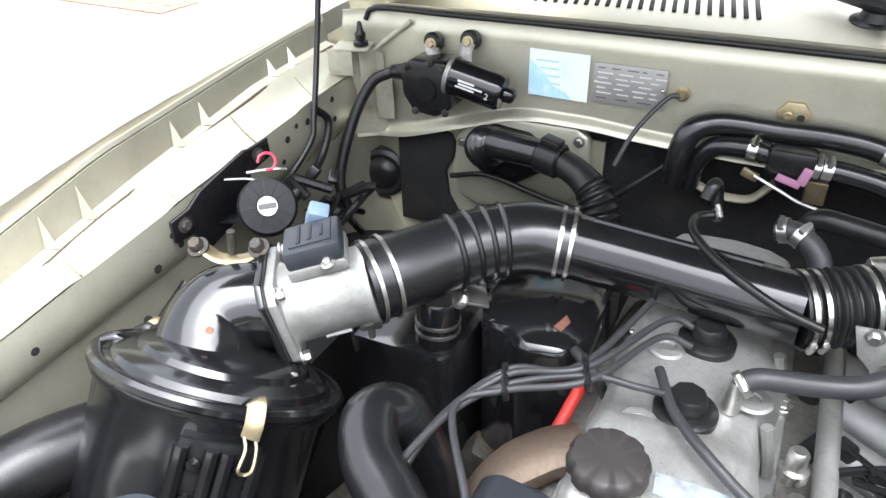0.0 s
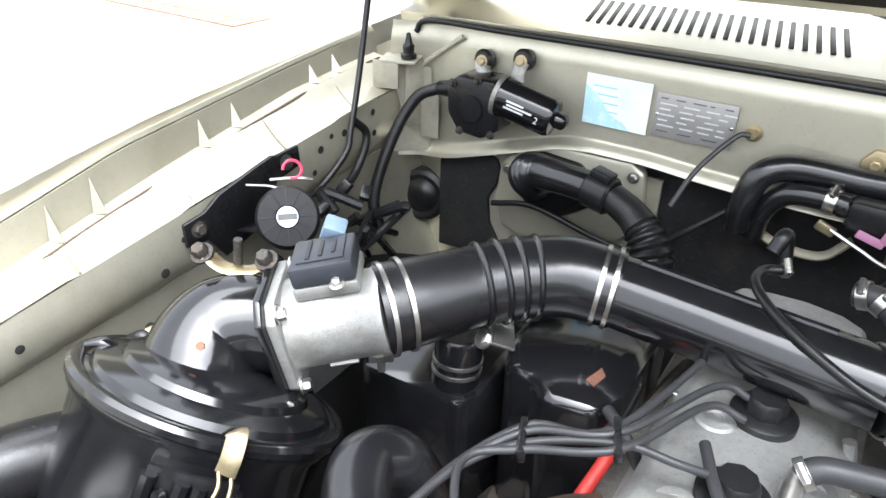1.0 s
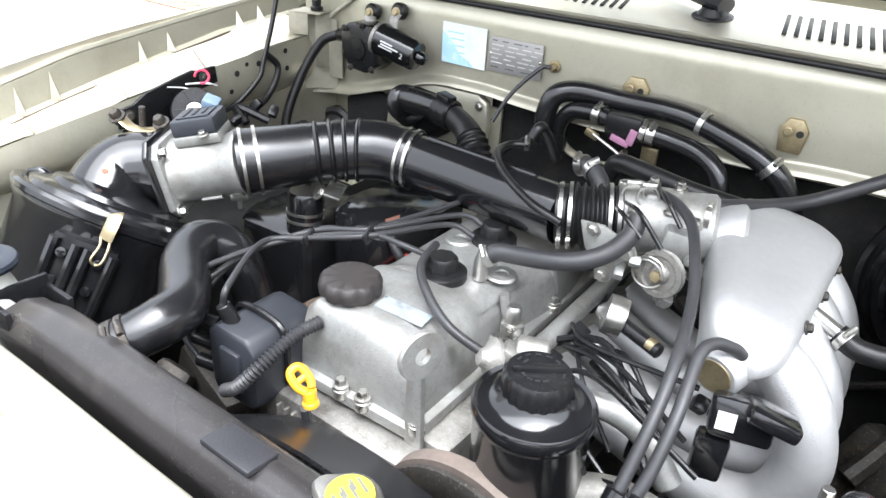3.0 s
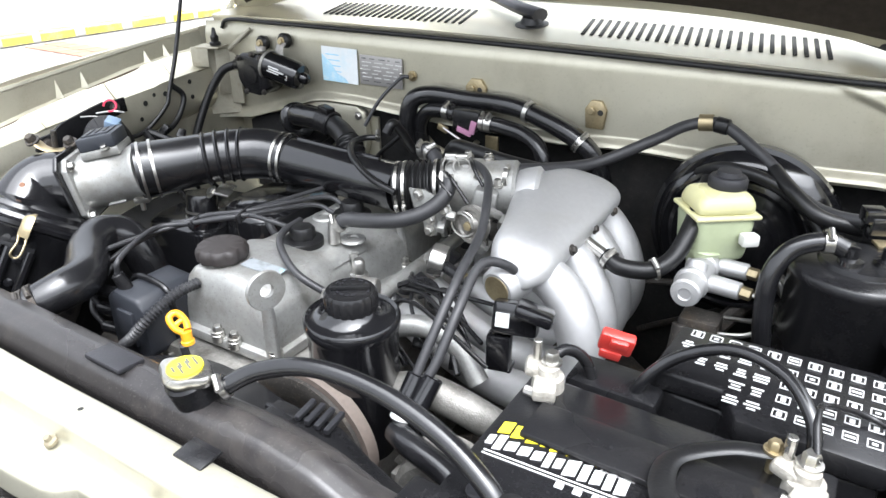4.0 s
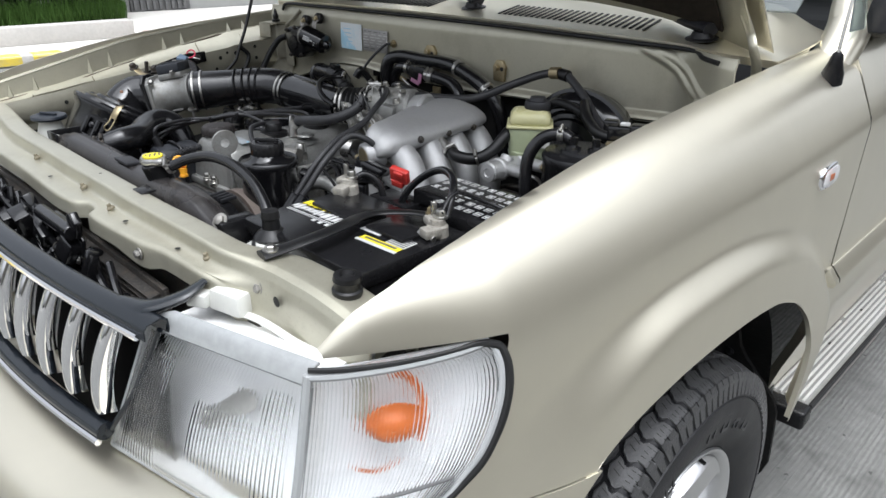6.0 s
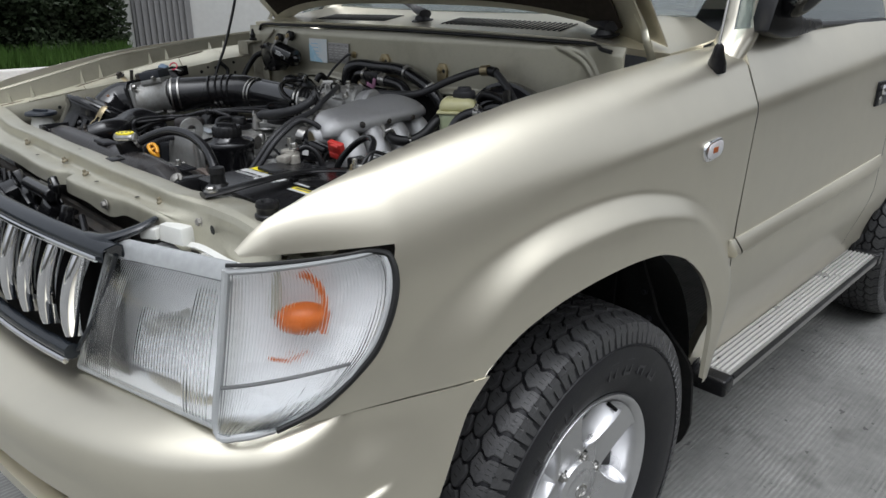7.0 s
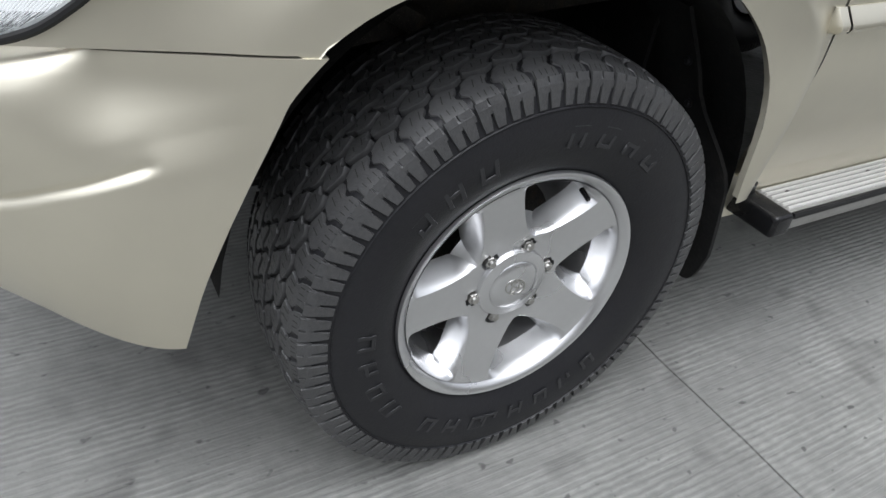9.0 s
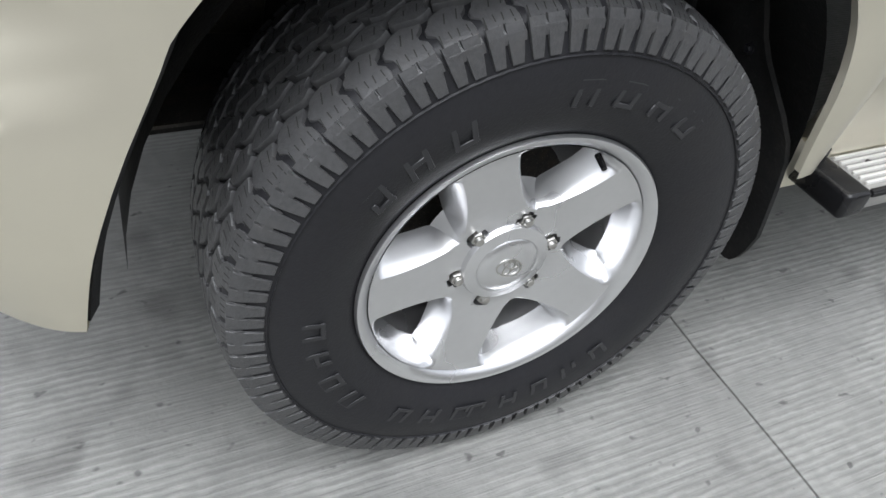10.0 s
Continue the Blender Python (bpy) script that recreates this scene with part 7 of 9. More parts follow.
hose("bonnet_wire", [(-0.74, 0.24, 1.50), (-0.735, 0.20, 1.34), (-0.715, 0.14, 1.20), (-0.695, 0.09, 1.12), (-0.690, 0.07, 1.09), (-0.700, 0.02, 1.05), (-0.70, -0.03, 1.045)], 0.0045, rubber, "thin black wire hanging from the bonnet", "wire")
hose("washer_tube", [(-0.70, 0.10, 1.13), (-0.692, 0.12, 1.10), (-0.688, 0.08, 1.05), (-0.68, 0.0, 1.03)], 0.006, rubber, "black tube along the inner wing", "tube")
loom = bm_new()
rl = random.Random(12)
for k in range(9):
    p = V((-0.66 + rl.uniform(-0.03, 0.04), 0.02 + rl.uniform(-0.06, 0.08), 1.0 + rl.uniform(-0.05, 0.04)))
    sweep(loom, [p, p + V((rl.uniform(-0.03, 0.05), rl.uniform(0, 0.06), rl.uniform(-0.05, 0.03))), p + V((rl.uniform(-0.03, 0.06), rl.uniform(0.03, 0.12), rl.uniform(-0.08, 0.0)))], rl.uniform(0.003, 0.008), 8, 6)
for k in range(3):
    rbox(loom, (-0.66 + rl.uniform(-0.02, 0.05), rl.uniform(-0.03, 0.10), 1.0 + rl.uniform(-0.03, 0.05)), (0.016, 0.022, 0.014), 0.003, (rl.uniform(0, 60), rl.uniform(0, 60), rl.uniform(0, 60)))
single("wiring_loom", loom, plastic, "bunch of black wires and plugs on the inner wing", "wiring", kind="stuff")
hose("wing_cable", [(-0.70, -0.20, 1.00), (-0.71, -0.27, 0.95), (-0.715, -0.34, 0.88)], 0.006, plastic, "black cable down the inner wing", "cable")

# firewall label and data plate
lab = thing("paper_label", "white and pale blue paper label on the firewall", "label")
bm = bm_new()
prism(bm, [(-0.420, 1.211), (-0.329, 1.211), (-0.329, 1.142), (-0.420, 1.142)], 0.2595, 0.2610, "y")
part("sheet", bm, label_white, lab)
bm = bm_new()
prism(bm, [(-0.4195, 1.1425), (-0.352, 1.1425), (-0.362, 1.152), (-0.382, 1.160), (-0.396, 1.178), (-0.4195, 1.196)], 0.2588, 0.2592, "y")
part("faded_print", bm, mat("faded_blue", (0.42, 0.66, 0.80), 0.5, 0, 0.15, 120, stain=((0.70, 0.78, 0.82), 0.9, 70)), lab, "mottled pale blue print")
for k in range(5):
    bm = bm_new()
    rbox(bm, (-0.392 + 0.004 * k, 0.2592, 1.196 - 0.011 * k), (0.034 - 0.005 * k, 0.0006, 0.0016), 0)
    part("faded_print_bar", bm, label_blue, lab)
plate = thing("data_plate", "grey metal data plate riveted to the firewall", "plate")
bm = bm_new()
prism(bm, [(-0.322, 1.203), (-0.220, 1.203), (-0.220, 1.146), (-0.322, 1.146)], 0.2585, 0.2608, "y", 0.0006)
part("sheet", bm, plate_metal, plate)
rp = random.Random(3)
for k in range(7):
    x = -0.316
    while x < -0.230:
        w = rp.uniform(0.006, 0.022)
        bm = bm_new()
        rbox(bm, (x + w / 2, 0.2582, 1.197 - 0.0072 * k), (w, 0.0006, 0.0016), 0)
        part("print_bar", bm, plate_ink if k in (0, 6) else white_ink, plate)
        x += w + rp.uniform(0.004, 0.014)
for x, z in ((-0.318, 1.175), (-0.224, 1.175)):
    bm = bm_new()
    lathe(bm, [(0.003, 0), (0.002, 0.0015), (0.0005, 0.002)], (x, 0.2583, z), (0, -1, 0), 12)
    part("rivet", bm, steel, plate)
strap = thing("earth_strap", "grey earth strap bolted to the firewall", "cable")
bm = bm_new()
bolt(bm, (-0.198, 0.262, 1.174), (0, -1, 0), 0.007, 0.008)
part("bolt", bm, zinc, strap)
bm = bm_new()
sweep(bm, [(-0.200, 0.252, 1.174), (-0.215, 0.245, 1.170), (-0.245, 0.215, 1.130), (-0.262, 0.19, 1.085)], 0.0035, 8, 6)
part("braid", bm, cable, strap)
# firewall wire with clips
hose("firewall_wire", [(-0.545, 0.245, 0.985), (-0.47, 0.235, 1.005), (-0.37, 0.235, 0.985), (-0.30, 0.23, 0.985), (-0.25, 0.235, 1.03), (-0.20, 0.25, 1.075)], 0.0045, rubber, "black wire along the firewall", "wire")
bm = bm_new()
rbox(bm, (-0.192, 0.246, 1.083), (0.020, 0.016, 0.022), 0.003, (0, 20, 0))
single("wire_clip", bm, plastic, "black plastic wire clip on the firewall", "clip")

# corrugated duct through the firewall
duct = thing("wiring_duct", "black corrugated wiring elbow through the firewall", "duct")
bm = bm_new()
prism(bm, [(-0.522, 1.050), (-0.505, 1.074), (-0.470, 1.086), (-0.412, 1.082), (-0.384, 1.062), (-0.388, 1.020), (-0.430, 0.992), (-0.490, 0.996), (-0.518, 1.022)], 0.250, 0.262, "y", 0.005)
prism(bm, [(-0.508, 1.048), (-0.494, 1.066), (-0.466, 1.074), (-0.418, 1.070), (-0.398, 1.056), (-0.402, 1.026), (-0.434, 1.005), (-0.484, 1.008), (-0.504, 1.026)], 0.243, 0.252, "y", 0.004)
part("boot", bm, rubber, duct, "black rubber boot")
bm = bm_new()
sweep(bm, [(-0.474, 0.248, 1.044), (-0.472, 0.222, 1.062), (-0.452, 0.205, 1.076), (-0.412, 0.196, 1.080), (-0.36, 0.188, 1.082)], [0.033, 0.031, 0.024, 0.022, 0.022], 24, 8, (0.0025, 0.009, 0.0, 0.42))
part("elbow", bm, rubber_gloss, duct)
bm = bm_new()
rod(bm, (-0.372, 0.190, 1.082), (-0.335, 0.184, 1.078), 0.026)
rbox(bm, (-0.350, 0.182, 1.107), (0.030, 0.022, 0.012), 0.003, (0, 10, -10))
part("coupling", bm, plastic, duct)
bm = bm_new()
sweep(bm, [(-0.335, 0.184, 1.078), (-0.300, 0.172, 1.066), (-0.272, 0.156, 1.046), (-0.258, 0.146, 1.015), (-0.252, 0.14, 0.965)], [0.020, 0.021, 0.025, 0.027, 0.027], 24, 8, (0.0022, 0.010, 0.35, 1.0))
part("corrugated_sleeve", bm, rubber, duct)
bm = bm_new()
rbox(bm, (-0.392, 0.235, 1.045), (0.06, 0.004, 0.02), 0.001, (0, 14, 0))
single("latch_plate", bm, zinc, "yellow zinc latch plate behind the duct", "bracket")

# heater hoses
hose("heater_hose", [(-0.188, 0.236, 1.062), (-0.184, 0.222, 1.105), (-0.172, 0.225, 1.140), (-0.140, 0.238, 1.151), (-0.07, 0.246, 1.149), (0.0, 0.246, 1.150), (0.055, 0.244, 1.143), (0.146, 0.228, 1.118), (0.190, 0.232, 1.075), (0.205, 0.245, 1.0), (0.205, 0.25, 0.93)], 0.0165, rubber_gloss, "thick black heater hose along the firewall", "hose", "heater hoses", 16, clamps=((0.60, 0.008), (0.72, 0.010)))
hose("heater_hose", [(-0.168, 0.25, 1.05), (-0.160, 0.232, 1.095), (-0.140, 0.226, 1.122), (-0.105, 0.222, 1.129), (-0.075, 0.218, 1.128)], 0.0135, rubber_gloss, "short black heater hose to the valve", "hose", "heater hoses", 16, clamps=((0.86, 0.012),))
hose("heater_hose", [(-0.018, 0.214, 1.122), (0.02, 0.218, 1.118), (0.065, 0.214, 1.111), (0.098, 0.202, 1.094), (0.112, 0.196, 1.050), (0.114, 0.2, 0.98)], 0.0135, rubber_gloss, "black heater hose dropping behind the manifold", "hose", "heater hoses", 16, clamps=((0.06, 0.012), (0.0, 0.008)))
valve = thing("heater_valve", "black heater valve with pink paint marks", "valve")
bm = bm_new()
rbox(bm, (-0.046, 0.214, 1.124), (0.058, 0.032, 0.038), 0.008)
rod(bm, (-0.085, 0.217, 1.127), (-0.01, 0.214, 1.122), 0.012)
part("body", bm, plastic, valve)
for p, s in (((-0.028, 0.195, 1.115), (0.012, 0.004, 0.024)), ((-0.045, 0.195, 1.106), (0.03, 0.004, 0.010))):
    bm = bm_new()
    rbox(bm, p, s, 0.002, (0, 15, 0))
    part("paint_mark", bm, pink, valve)
bm = bm_new()
sweep(bm, [(-0.085, 0.19, 1.108), (-0.05, 0.185, 1.095), (-0.02, 0.185, 1.083), (0.05, 0.19, 1.07), (0.10, 0.2, 1.065)], 0.0022, 6, 6)
part("control_cable", bm, steel, valve)
bm = bm_new()
rbox(bm, (-0.09, 0.197, 1.105), (0.022, 0.006, 0.012), 0.002, (0, 20, 0))
part("lever", bm, zinc, valve)
bm = bm_new()
rbox(bm, (-0.010, 0.235, 1.078), (0.026, 0.006, 0.032), 0.002)
part("lever", bm, zinc, valve)
hose("vent_gasket", [(-0.19, 0.268, 1.075), (-0.15, 0.266, 1.04), (-0.09, 0.266, 1.035), (-0.06, 0.268, 1.065)], 0.010, mat("foam_tan", (0.35, 0.32, 0.24), 0.9), "tan foam ring on the firewall", "gasket", flat=0.5)
hose("coolant_hose", [(-0.02, 0.105, 1.085), (-0.005, 0.10, 1.110), (0.03, 0.092, 1.112), (0.10, 0.08, 1.108), (0.17, 0.09, 1.100)], 0.0125, rubber, "black coolant hose behind the throttle", "hose", "heater hoses", 14)
hose("bypass_hose", [(-0.045, 0.06, 1.108), (-0.025, 0.055, 1.112), (0.0, 0.04, 1.098), (0.012, 0.02, 1.065)], 0.012, cable, "grey bypass hose with bright clamps", "hose", "heater hoses", 14, clamps=((0.15, 0.010), (0.4, 0.010)))
hose("hose_stub", [(-0.115, 0.14, 1.075), (-0.118, 0.10, 1.125), (-0.120, 0.085, 1.135), (-0.125, 0.075, 1.120)], 0.008, rubber, "black breather stub behind the pipe", "hose")
hose("vacuum_hose", [(-0.105, 0.03, 1.128), (-0.125, 0.015, 1.128), (-0.122, -0.02, 1.128), (-0.085, -0.062, 1.122), (-0.03, -0.088, 1.108), (0.012, -0.092, 1.098)], 0.0048, rubber, "thin grey vacuum hose over the intake pipe", "hose", clamps=((0.02, 0.006),))

# ---- engine ----
engine = thing("engine", "four-cylinder engine with a silver cast valve cover", "engine")
bm = bm_new()
VC = [(-0.163, 0.962), (-0.162, 1.005), (-0.159, 1.028), (-0.148, 1.039), (-0.120, 1.043), (-0.083, 1.045), (-0.045, 1.041), (-0.022, 1.032), (-0.010, 1.012), (-0.004, 0.985), (-0.002, 0.962)]


def cover_at(y, k):
    x, z = ip(k, range(len(VC)), [p[0] for p in VC]), ip(k, range(len(VC)), [p[1] for p in VC])
    c = 0.962
    e = sm(-0.338, -0.318, y) * sm(0.150, 0.128, y)
    dip = 0.010 * sm(-0.225, -0.195, y) * sm(0.13, 0.10, y) * sm(0.975, 1.03, z)
    wall = 0.006 * math.sin((y + 0.1) * 26) * sm(-0.25, -0.2, y) * (1 if k > 7.5 else 0)
    return (-0.083 + (x + 0.083) * (0.95 + 0.05 * e) + wall, y + 0.004 * (x + 0.083), c + (z - c) * (e ** 0.25 if e > 0 else 0.0) - dip)


sheet(bm, cover_at, [-0.338, -0.336, -0.333, -0.329, -0.324, -0.318] + lin(-0.30, 0.13, 40) + [0.135, 0.142, 0.150], lin(0, len(VC) - 1, 46))
cover = part("valve_cover", bm, alu, engine, "silver cast valve cover", smooth=40)
bm = bm_new()
prism(bm, [(-0.176, -0.350), (0.008, -0.346), (0.010, 0.155), (-0.176, 0.155)], 0.948, 0.963, "z", 0.004)
part("cover_flange", bm, alu, engine)
for x, y in ((-0.168, -0.343), (-0.09, -0.346), (-0.06, -0.346), (0.003, -0.338), (0.004, -0.20), (0.004, -0.06), (0.004, 0.07), (-0.17, -0.2), (-0.17, 0.0)):
    bm = bm_new()
    lathe(bm, [(0.009, -0.004), (0.009, 0.006), (0.007, 0.008)], (x, y, 0.962), (0, 0, 1), 16)
    bolt(bm, (x, y, 0.970), (0, 0, 1), 0.006, 0.008)
    part("bolt", bm, steel, engine)
for y in (-0.185, -0.075, 0.03):
    bm = bm_new()
    lathe(bm, [(0.029, -0.006), (0.029, 0.003), (0.026, 0.005), (0.019, 0.006)], (-0.083, y, 1.0375), (0, 0, 1), 28)
    lathe(bm, [(0.0185, 0.005), (0.0180, 0.018), (0.0155, 0.022), (0.001, 0.023)], (-0.083, y, 1.0375), (0, 0, 1), 8)
    part("plug_boot", bm, rubber, engine, "black spark plug boot")
for x, y in ((-0.118, -0.215), (-0.048, -0.235), (-0.118, -0.10), (-0.03, -0.14), (-0.135, -0.24)):
    bm = bm_new()
    lathe(bm, [(0.019, 0), (0.017, 0.003), (0.008, 0.0035), (0.007, 0.0015), (0.001, 0.0015)], (x, y, 1.034), (0, 0, 1), 20)
    part("cast_boss", bm, alu, cover)
for y in (-0.16, -0.05, 0.06):
    bm = bm_new()
    sweep(bm, [(-0.013, y, 1.025), (-0.006, y, 0.995), (-0.001, y, 0.968)], 0.006, 8, 5)
    part("cast_rib", bm, alu, cover)
bm = bm_new()
rbox(bm, (-0.038, -0.305, 1.012), (0.010, 0.022, 0.034), 0.004, (25, 0, 0))
part("cast_rib", bm, alu, cover)
cap = thing("oil_cap", "black ribbed oil filler cap on the valve cover", "cap")
OC = V((-0.126, -0.291, 1.036))
bm = bm_new()
lathe(bm, [(0.026, 0), (0.027, 0.010)], OC, (0, 0, 1), 24)
part("neck", bm, alu, cap)
bm = bm_new()
ringp = []
for r, h in ((0.028, 0.009), (0.0335, 0.011), (0.0345, 0.020), (0.0325, 0.026), (0.029, 0.0285), (0.012, 0.0285)):
    ringp.append([bm.verts.new(OC + V(((r - (0.0022 if (i % 6 in (0, 1)) and 0.010 < h < 0.027 else 0)) * math.cos(i * math.pi / 30), (r - (0.0022 if (i % 6 in (0, 1)) and 0.010 < h < 0.027 else 0)) * math.sin(i * math.pi / 30), h))) for i in range(60)])
for r0, r1 in zip(ringp, ringp[1:]):
    ring_faces(bm, r0, r1)
bm.faces.new(ringp[0]), bm.faces.new(list(reversed(ringp[-1])))
part("knob", bm, mat("faded_black_knob", (0.026, 0.022, 0.021), 0.6, 0, 0.15, 40), cap)
vcl = thing("engine_label", "printed foil label on the valve cover", "label")
bm = bm_new()
rbox(bm, (-0.060, -0.283, 1.0445), (0.058, 0.022, 0.0012), 0, (0, 4, 6))
part("foil", bm, mat("worn_foil", (0.46, 0.50, 0.53), 0.35, 0.5, 0.1, 40, stain=((0.20, 0.20, 0.20), 0.8, 45)), vcl, "silver-blue worn foil")
for k in range(7):
    bm = bm_new()
    rbox(bm, (-0.082 + 0.0072 * k, -0.290 + 0.0009 * k, 1.0455 - 0.0005 * k), (0.0050, 0.005 + 0.002 * (k % 2), 0.0008), 0, (0, 4, 6 + 14 * (k % 3 - 1)))
    part("print_bar", bm, plate_ink, vcl)
for k in range(5):
    bm = bm_new()
    rbox(bm, (-0.070 + 0.0085 * k, -0.279 + 0.0009 * k, 1.0450 - 0.0005 * k), (0.0055, 0.0045, 0.0008), 0, (0, 4, 6))
    part("print_bar", bm, label_blue, vcl)
bm = bm_new()
prism(bm, [(-0.20, -0.335), (0.04, -0.335), (0.06, 0.20), (-0.20, 0.20)], 0.62, 0.948, "z", 0.01)
part("cylinder_head", bm, alu_dark, engine, "grimy cast cylinder head")
bm = bm_new()
prism(bm, [(-0.185, 0.70), (0.02, 0.70), (0.06, 0.80), (0.03, 0.945), (-0.175, 0.945), (-0.20, 0.80)], -0.375, -0.336, "y", 0.008)
tc = part("timing_cover", bm, alu_dark, engine, "ribbed timing cover")
for k in range(15):
    bm = bm_new()
    rbox(bm, (-0.15 + 0.011 * k, -0.378, 0.905), (0.004, 0.008, 0.06), 0.001)
    part("fin", bm, alu_dark, tc)
bm = bm_new()
prism(bm, [(-0.008, 0.90), (0.016, 0.90), (0.012, 1.03), (0.008, 1.042), (-0.002, 1.042), (-0.006, 1.03)], -0.345, -0.338, "y", 0.002)
lathe(bm, [(0.0085, -0.003), (0.0235, -0.003), (0.0245, -0.0015), (0.0245, 0.0015), (0.0235, 0.003), (0.0085, 0.003), (0.0085, -0.003)], (0.016, -0.352, 1.066), (1, -0.30, 0.05), 28, close=False)
part("lifting_eye", bm, alu, engine, "dull steel lifting eye with a round head")
# distributor
dist = thing("distributor", "slate black distributor with plug leads", "distributor")
bm = bm_new()
prism(bm, [(-0.230, 0.94), (-0.224, 0.93), (-0.166, 0.93), (-0.156, 0.94), (-0.155, 1.004), (-0.166, 1.020), (-0.212, 1.022), (-0.228, 1.010)], -0.402, -0.312, "y", 0.006)
rbox(bm, (-0.190, -0.404, 0.975), (0.030, 0.006, 0.05), 0.002)
part("cap", bm, mat("slate_cap", (0.022, 0.024, 0.029), 0.42, 0, 0.12, 40), dist)
bm = bm_new()
sweep(bm, [(-0.231, -0.360, 0.95), (-0.230, -0.360, 1.008), (-0.212, -0.360, 1.024), (-0.168, -0.360, 1.022), (-0.154, -0.360, 1.004), (-0.153, -0.360, 0.95)], 0.004, 8, 6)
part("rib", bm, plastic, dist)
for z in (0.945, 0.975, 1.003):
    bm = bm_new()
    rod(bm, (-0.232, -0.385, z), (-0.262, -0.395, z + 0.004), 0.009, 0.008)
    part("terminal_tower", bm, plastic, dist)
bm = bm_new()
rod(bm, (-0.205, -0.385, 1.018), (-0.212, -0.39, 1.040), 0.009, 0.008)
part("terminal_tower", bm, plastic, dist)
bm = bm_new()
sweep(bm, [(-0.190, -0.415, 0.955), (-0.165, -0.418, 0.975), (-0.148, -0.405, 0.998), (-0.138, -0.365, 1.020), (-0.132, -0.33, 1.024)], 0.0065, 10, 10, (0.0012, 0.0045, 0, 1))
part("corrugated_lead", bm, cable, dist)
TIE, TIE2 = V((-0.241, -0.235, 1.050)), V((-0.172, -0.207, 1.066))
for k, (start, endp) in enumerate((((-0.262, -0.395, 0.949), (-0.083, 0.03, 1.064)), ((-0.262, -0.395, 0.979), (-0.083, -0.075, 1.064)), ((-0.262, -0.395, 1.007), (-0.083, -0.185, 1.066)), ((-0.212, -0.39, 1.040), (-0.083, -0.10, 1.06)))):
    s = V(start)
    off = V((0.004 * (k - 1.5), -0.009 * (k - 1.5), 0.003 * (k % 2)))
    e = V(endp)
    mid = V((-0.287 + 0.006 * k, -0.318 + 0.010 * k, 1.030 + 0.007 * k))
    hose("plug_lead", [s, s + V((-0.024, 0.006, 0.03)) if k < 3 else s + V((0.0, 0.01, 0.02)), mid, TIE + off, TIE2 + off * 0.9, e + V((-0.042, -0.020, 0.000)), e + V((-0.012, -0.004, -0.012))], 0.0036, cable, "grey spark plug lead", "cable", "plug leads", 10)
for p, d in ((TIE, V((0.75, 0.3, 0.2))), (TIE2, V((0.75, 0.3, 0.2)))):
    bm = bm_new()
    rbox(bm, p, (0.007, 0.042, 0.013), 0.002, (0, -10, 22))
    single("lead_holder", bm, plastic, "black holder clipping the plug leads", "clip", "lead holders")
hose("coil_lead", [(-0.115, -0.155, 1.050), (-0.09, -0.215, 1.060), (-0.055, -0.255, 1.062), (-0.010, -0.275, 1.045), (0.035, -0.265, 1.022)], 0.005, cable, "grey coil lead across the valve cover", "cable", "plug leads", 10)
hose("red_tube", [(-0.215, -0.27, 0.915), (-0.205, -0.20, 0.945), (-0.190, -0.11, 0.985)], 0.0070, red_plastic, "faded red tube beside the valve cover", "tube")
bm = bm_new()
sweep(bm, [(-0.27, -0.25, 0.86), (-0.235, -0.25, 0.935), (-0.20, -0.22, 0.955), (-0.17, -0.20, 0.96)], 0.045, 14, 6, flat=0.5)
single("heat_shield", bm, rust, "tarnished exhaust heat shield beside the engine", "heat shield")
dip = thing("dipstick", "yellow dipstick handle in front of the engine", "dipstick")
DP = V((-0.083, -0.404, 1.022))
bm = bm_new()
top, side = V((-0.70, -0.08, 0.71)).normalized(), V((0.18, 0.92, 0.30)).normalized()
B = DP + V((0.002, 0.006, -0.018))
sweep(bm, [B + top * a + side * b for a, b in ((0.0, -0.005), (0.010, -0.0095), (0.022, -0.0100), (0.031, -0.0072), (0.034, 0.0), (0.031, 0.0072), (0.022, 0.0100), (0.010, 0.0095), (0.0, 0.005))], 0.0058, 10, 6)
sweep(bm, [B + top * 0.017 - side * 0.008, B + top * 0.017 + side * 0.008], 0.0045, 10, 2)
rod(bm, B + V((0.004, -0.001, -0.022)), B, 0.0085, 0.010)
rod(bm, B + V((0.004, -0.001, -0.024)), B + V((0.003, -0.001, -0.016)), 0.011)
part("handle", bm, yellow_plastic, dip).data.transform(Matrix.Translation(B) @ Matrix.Scale(0.74, 4) @ Matrix.Translation(-B))
bm = bm_new()
sweep(bm, [DP + V((0.004, -0.002, -0.034)), DP + V((0.0, 0.01, -0.10)), DP + V((0.01, 0.03, -0.2))], 0.005, 8, 6)
part("guide_tube", bm, cable, dip)
hose("pcv_hose", [(-0.045, -0.156, 1.060), (-0.032, -0.150, 1.068), (-0.014, -0.146, 1.070), (0.023, -0.143, 1.076), (0.053, -0.135, 1.082), (0.078, -0.116, 1.092), (0.092, -0.090, 1.108), (0.093, -0.074, 1.126)], 0.0105, cable, "grey crankcase breather hose", "hose", clamps=((0.04, 0.008),))
bm = bm_new()
lathe(bm, [(0.009, -0.012), (0.008, 0.012), (0.005, 0.022), (0.001, 0.022)], (-0.047, -0.160, 1.045), (0, 0, 1), 14)
single("breather_nipple", bm, steel, "bright breather nipple on the valve cover", "fitting")

# throttle body
thr = thing("throttle", "cast throttle housing with its cable lever", "throttle")
bm = bm_new()
rod(bm, (0.052, -0.022, 1.094), (0.155, 0.010, 1.100), 0.036, 0.04, 28)
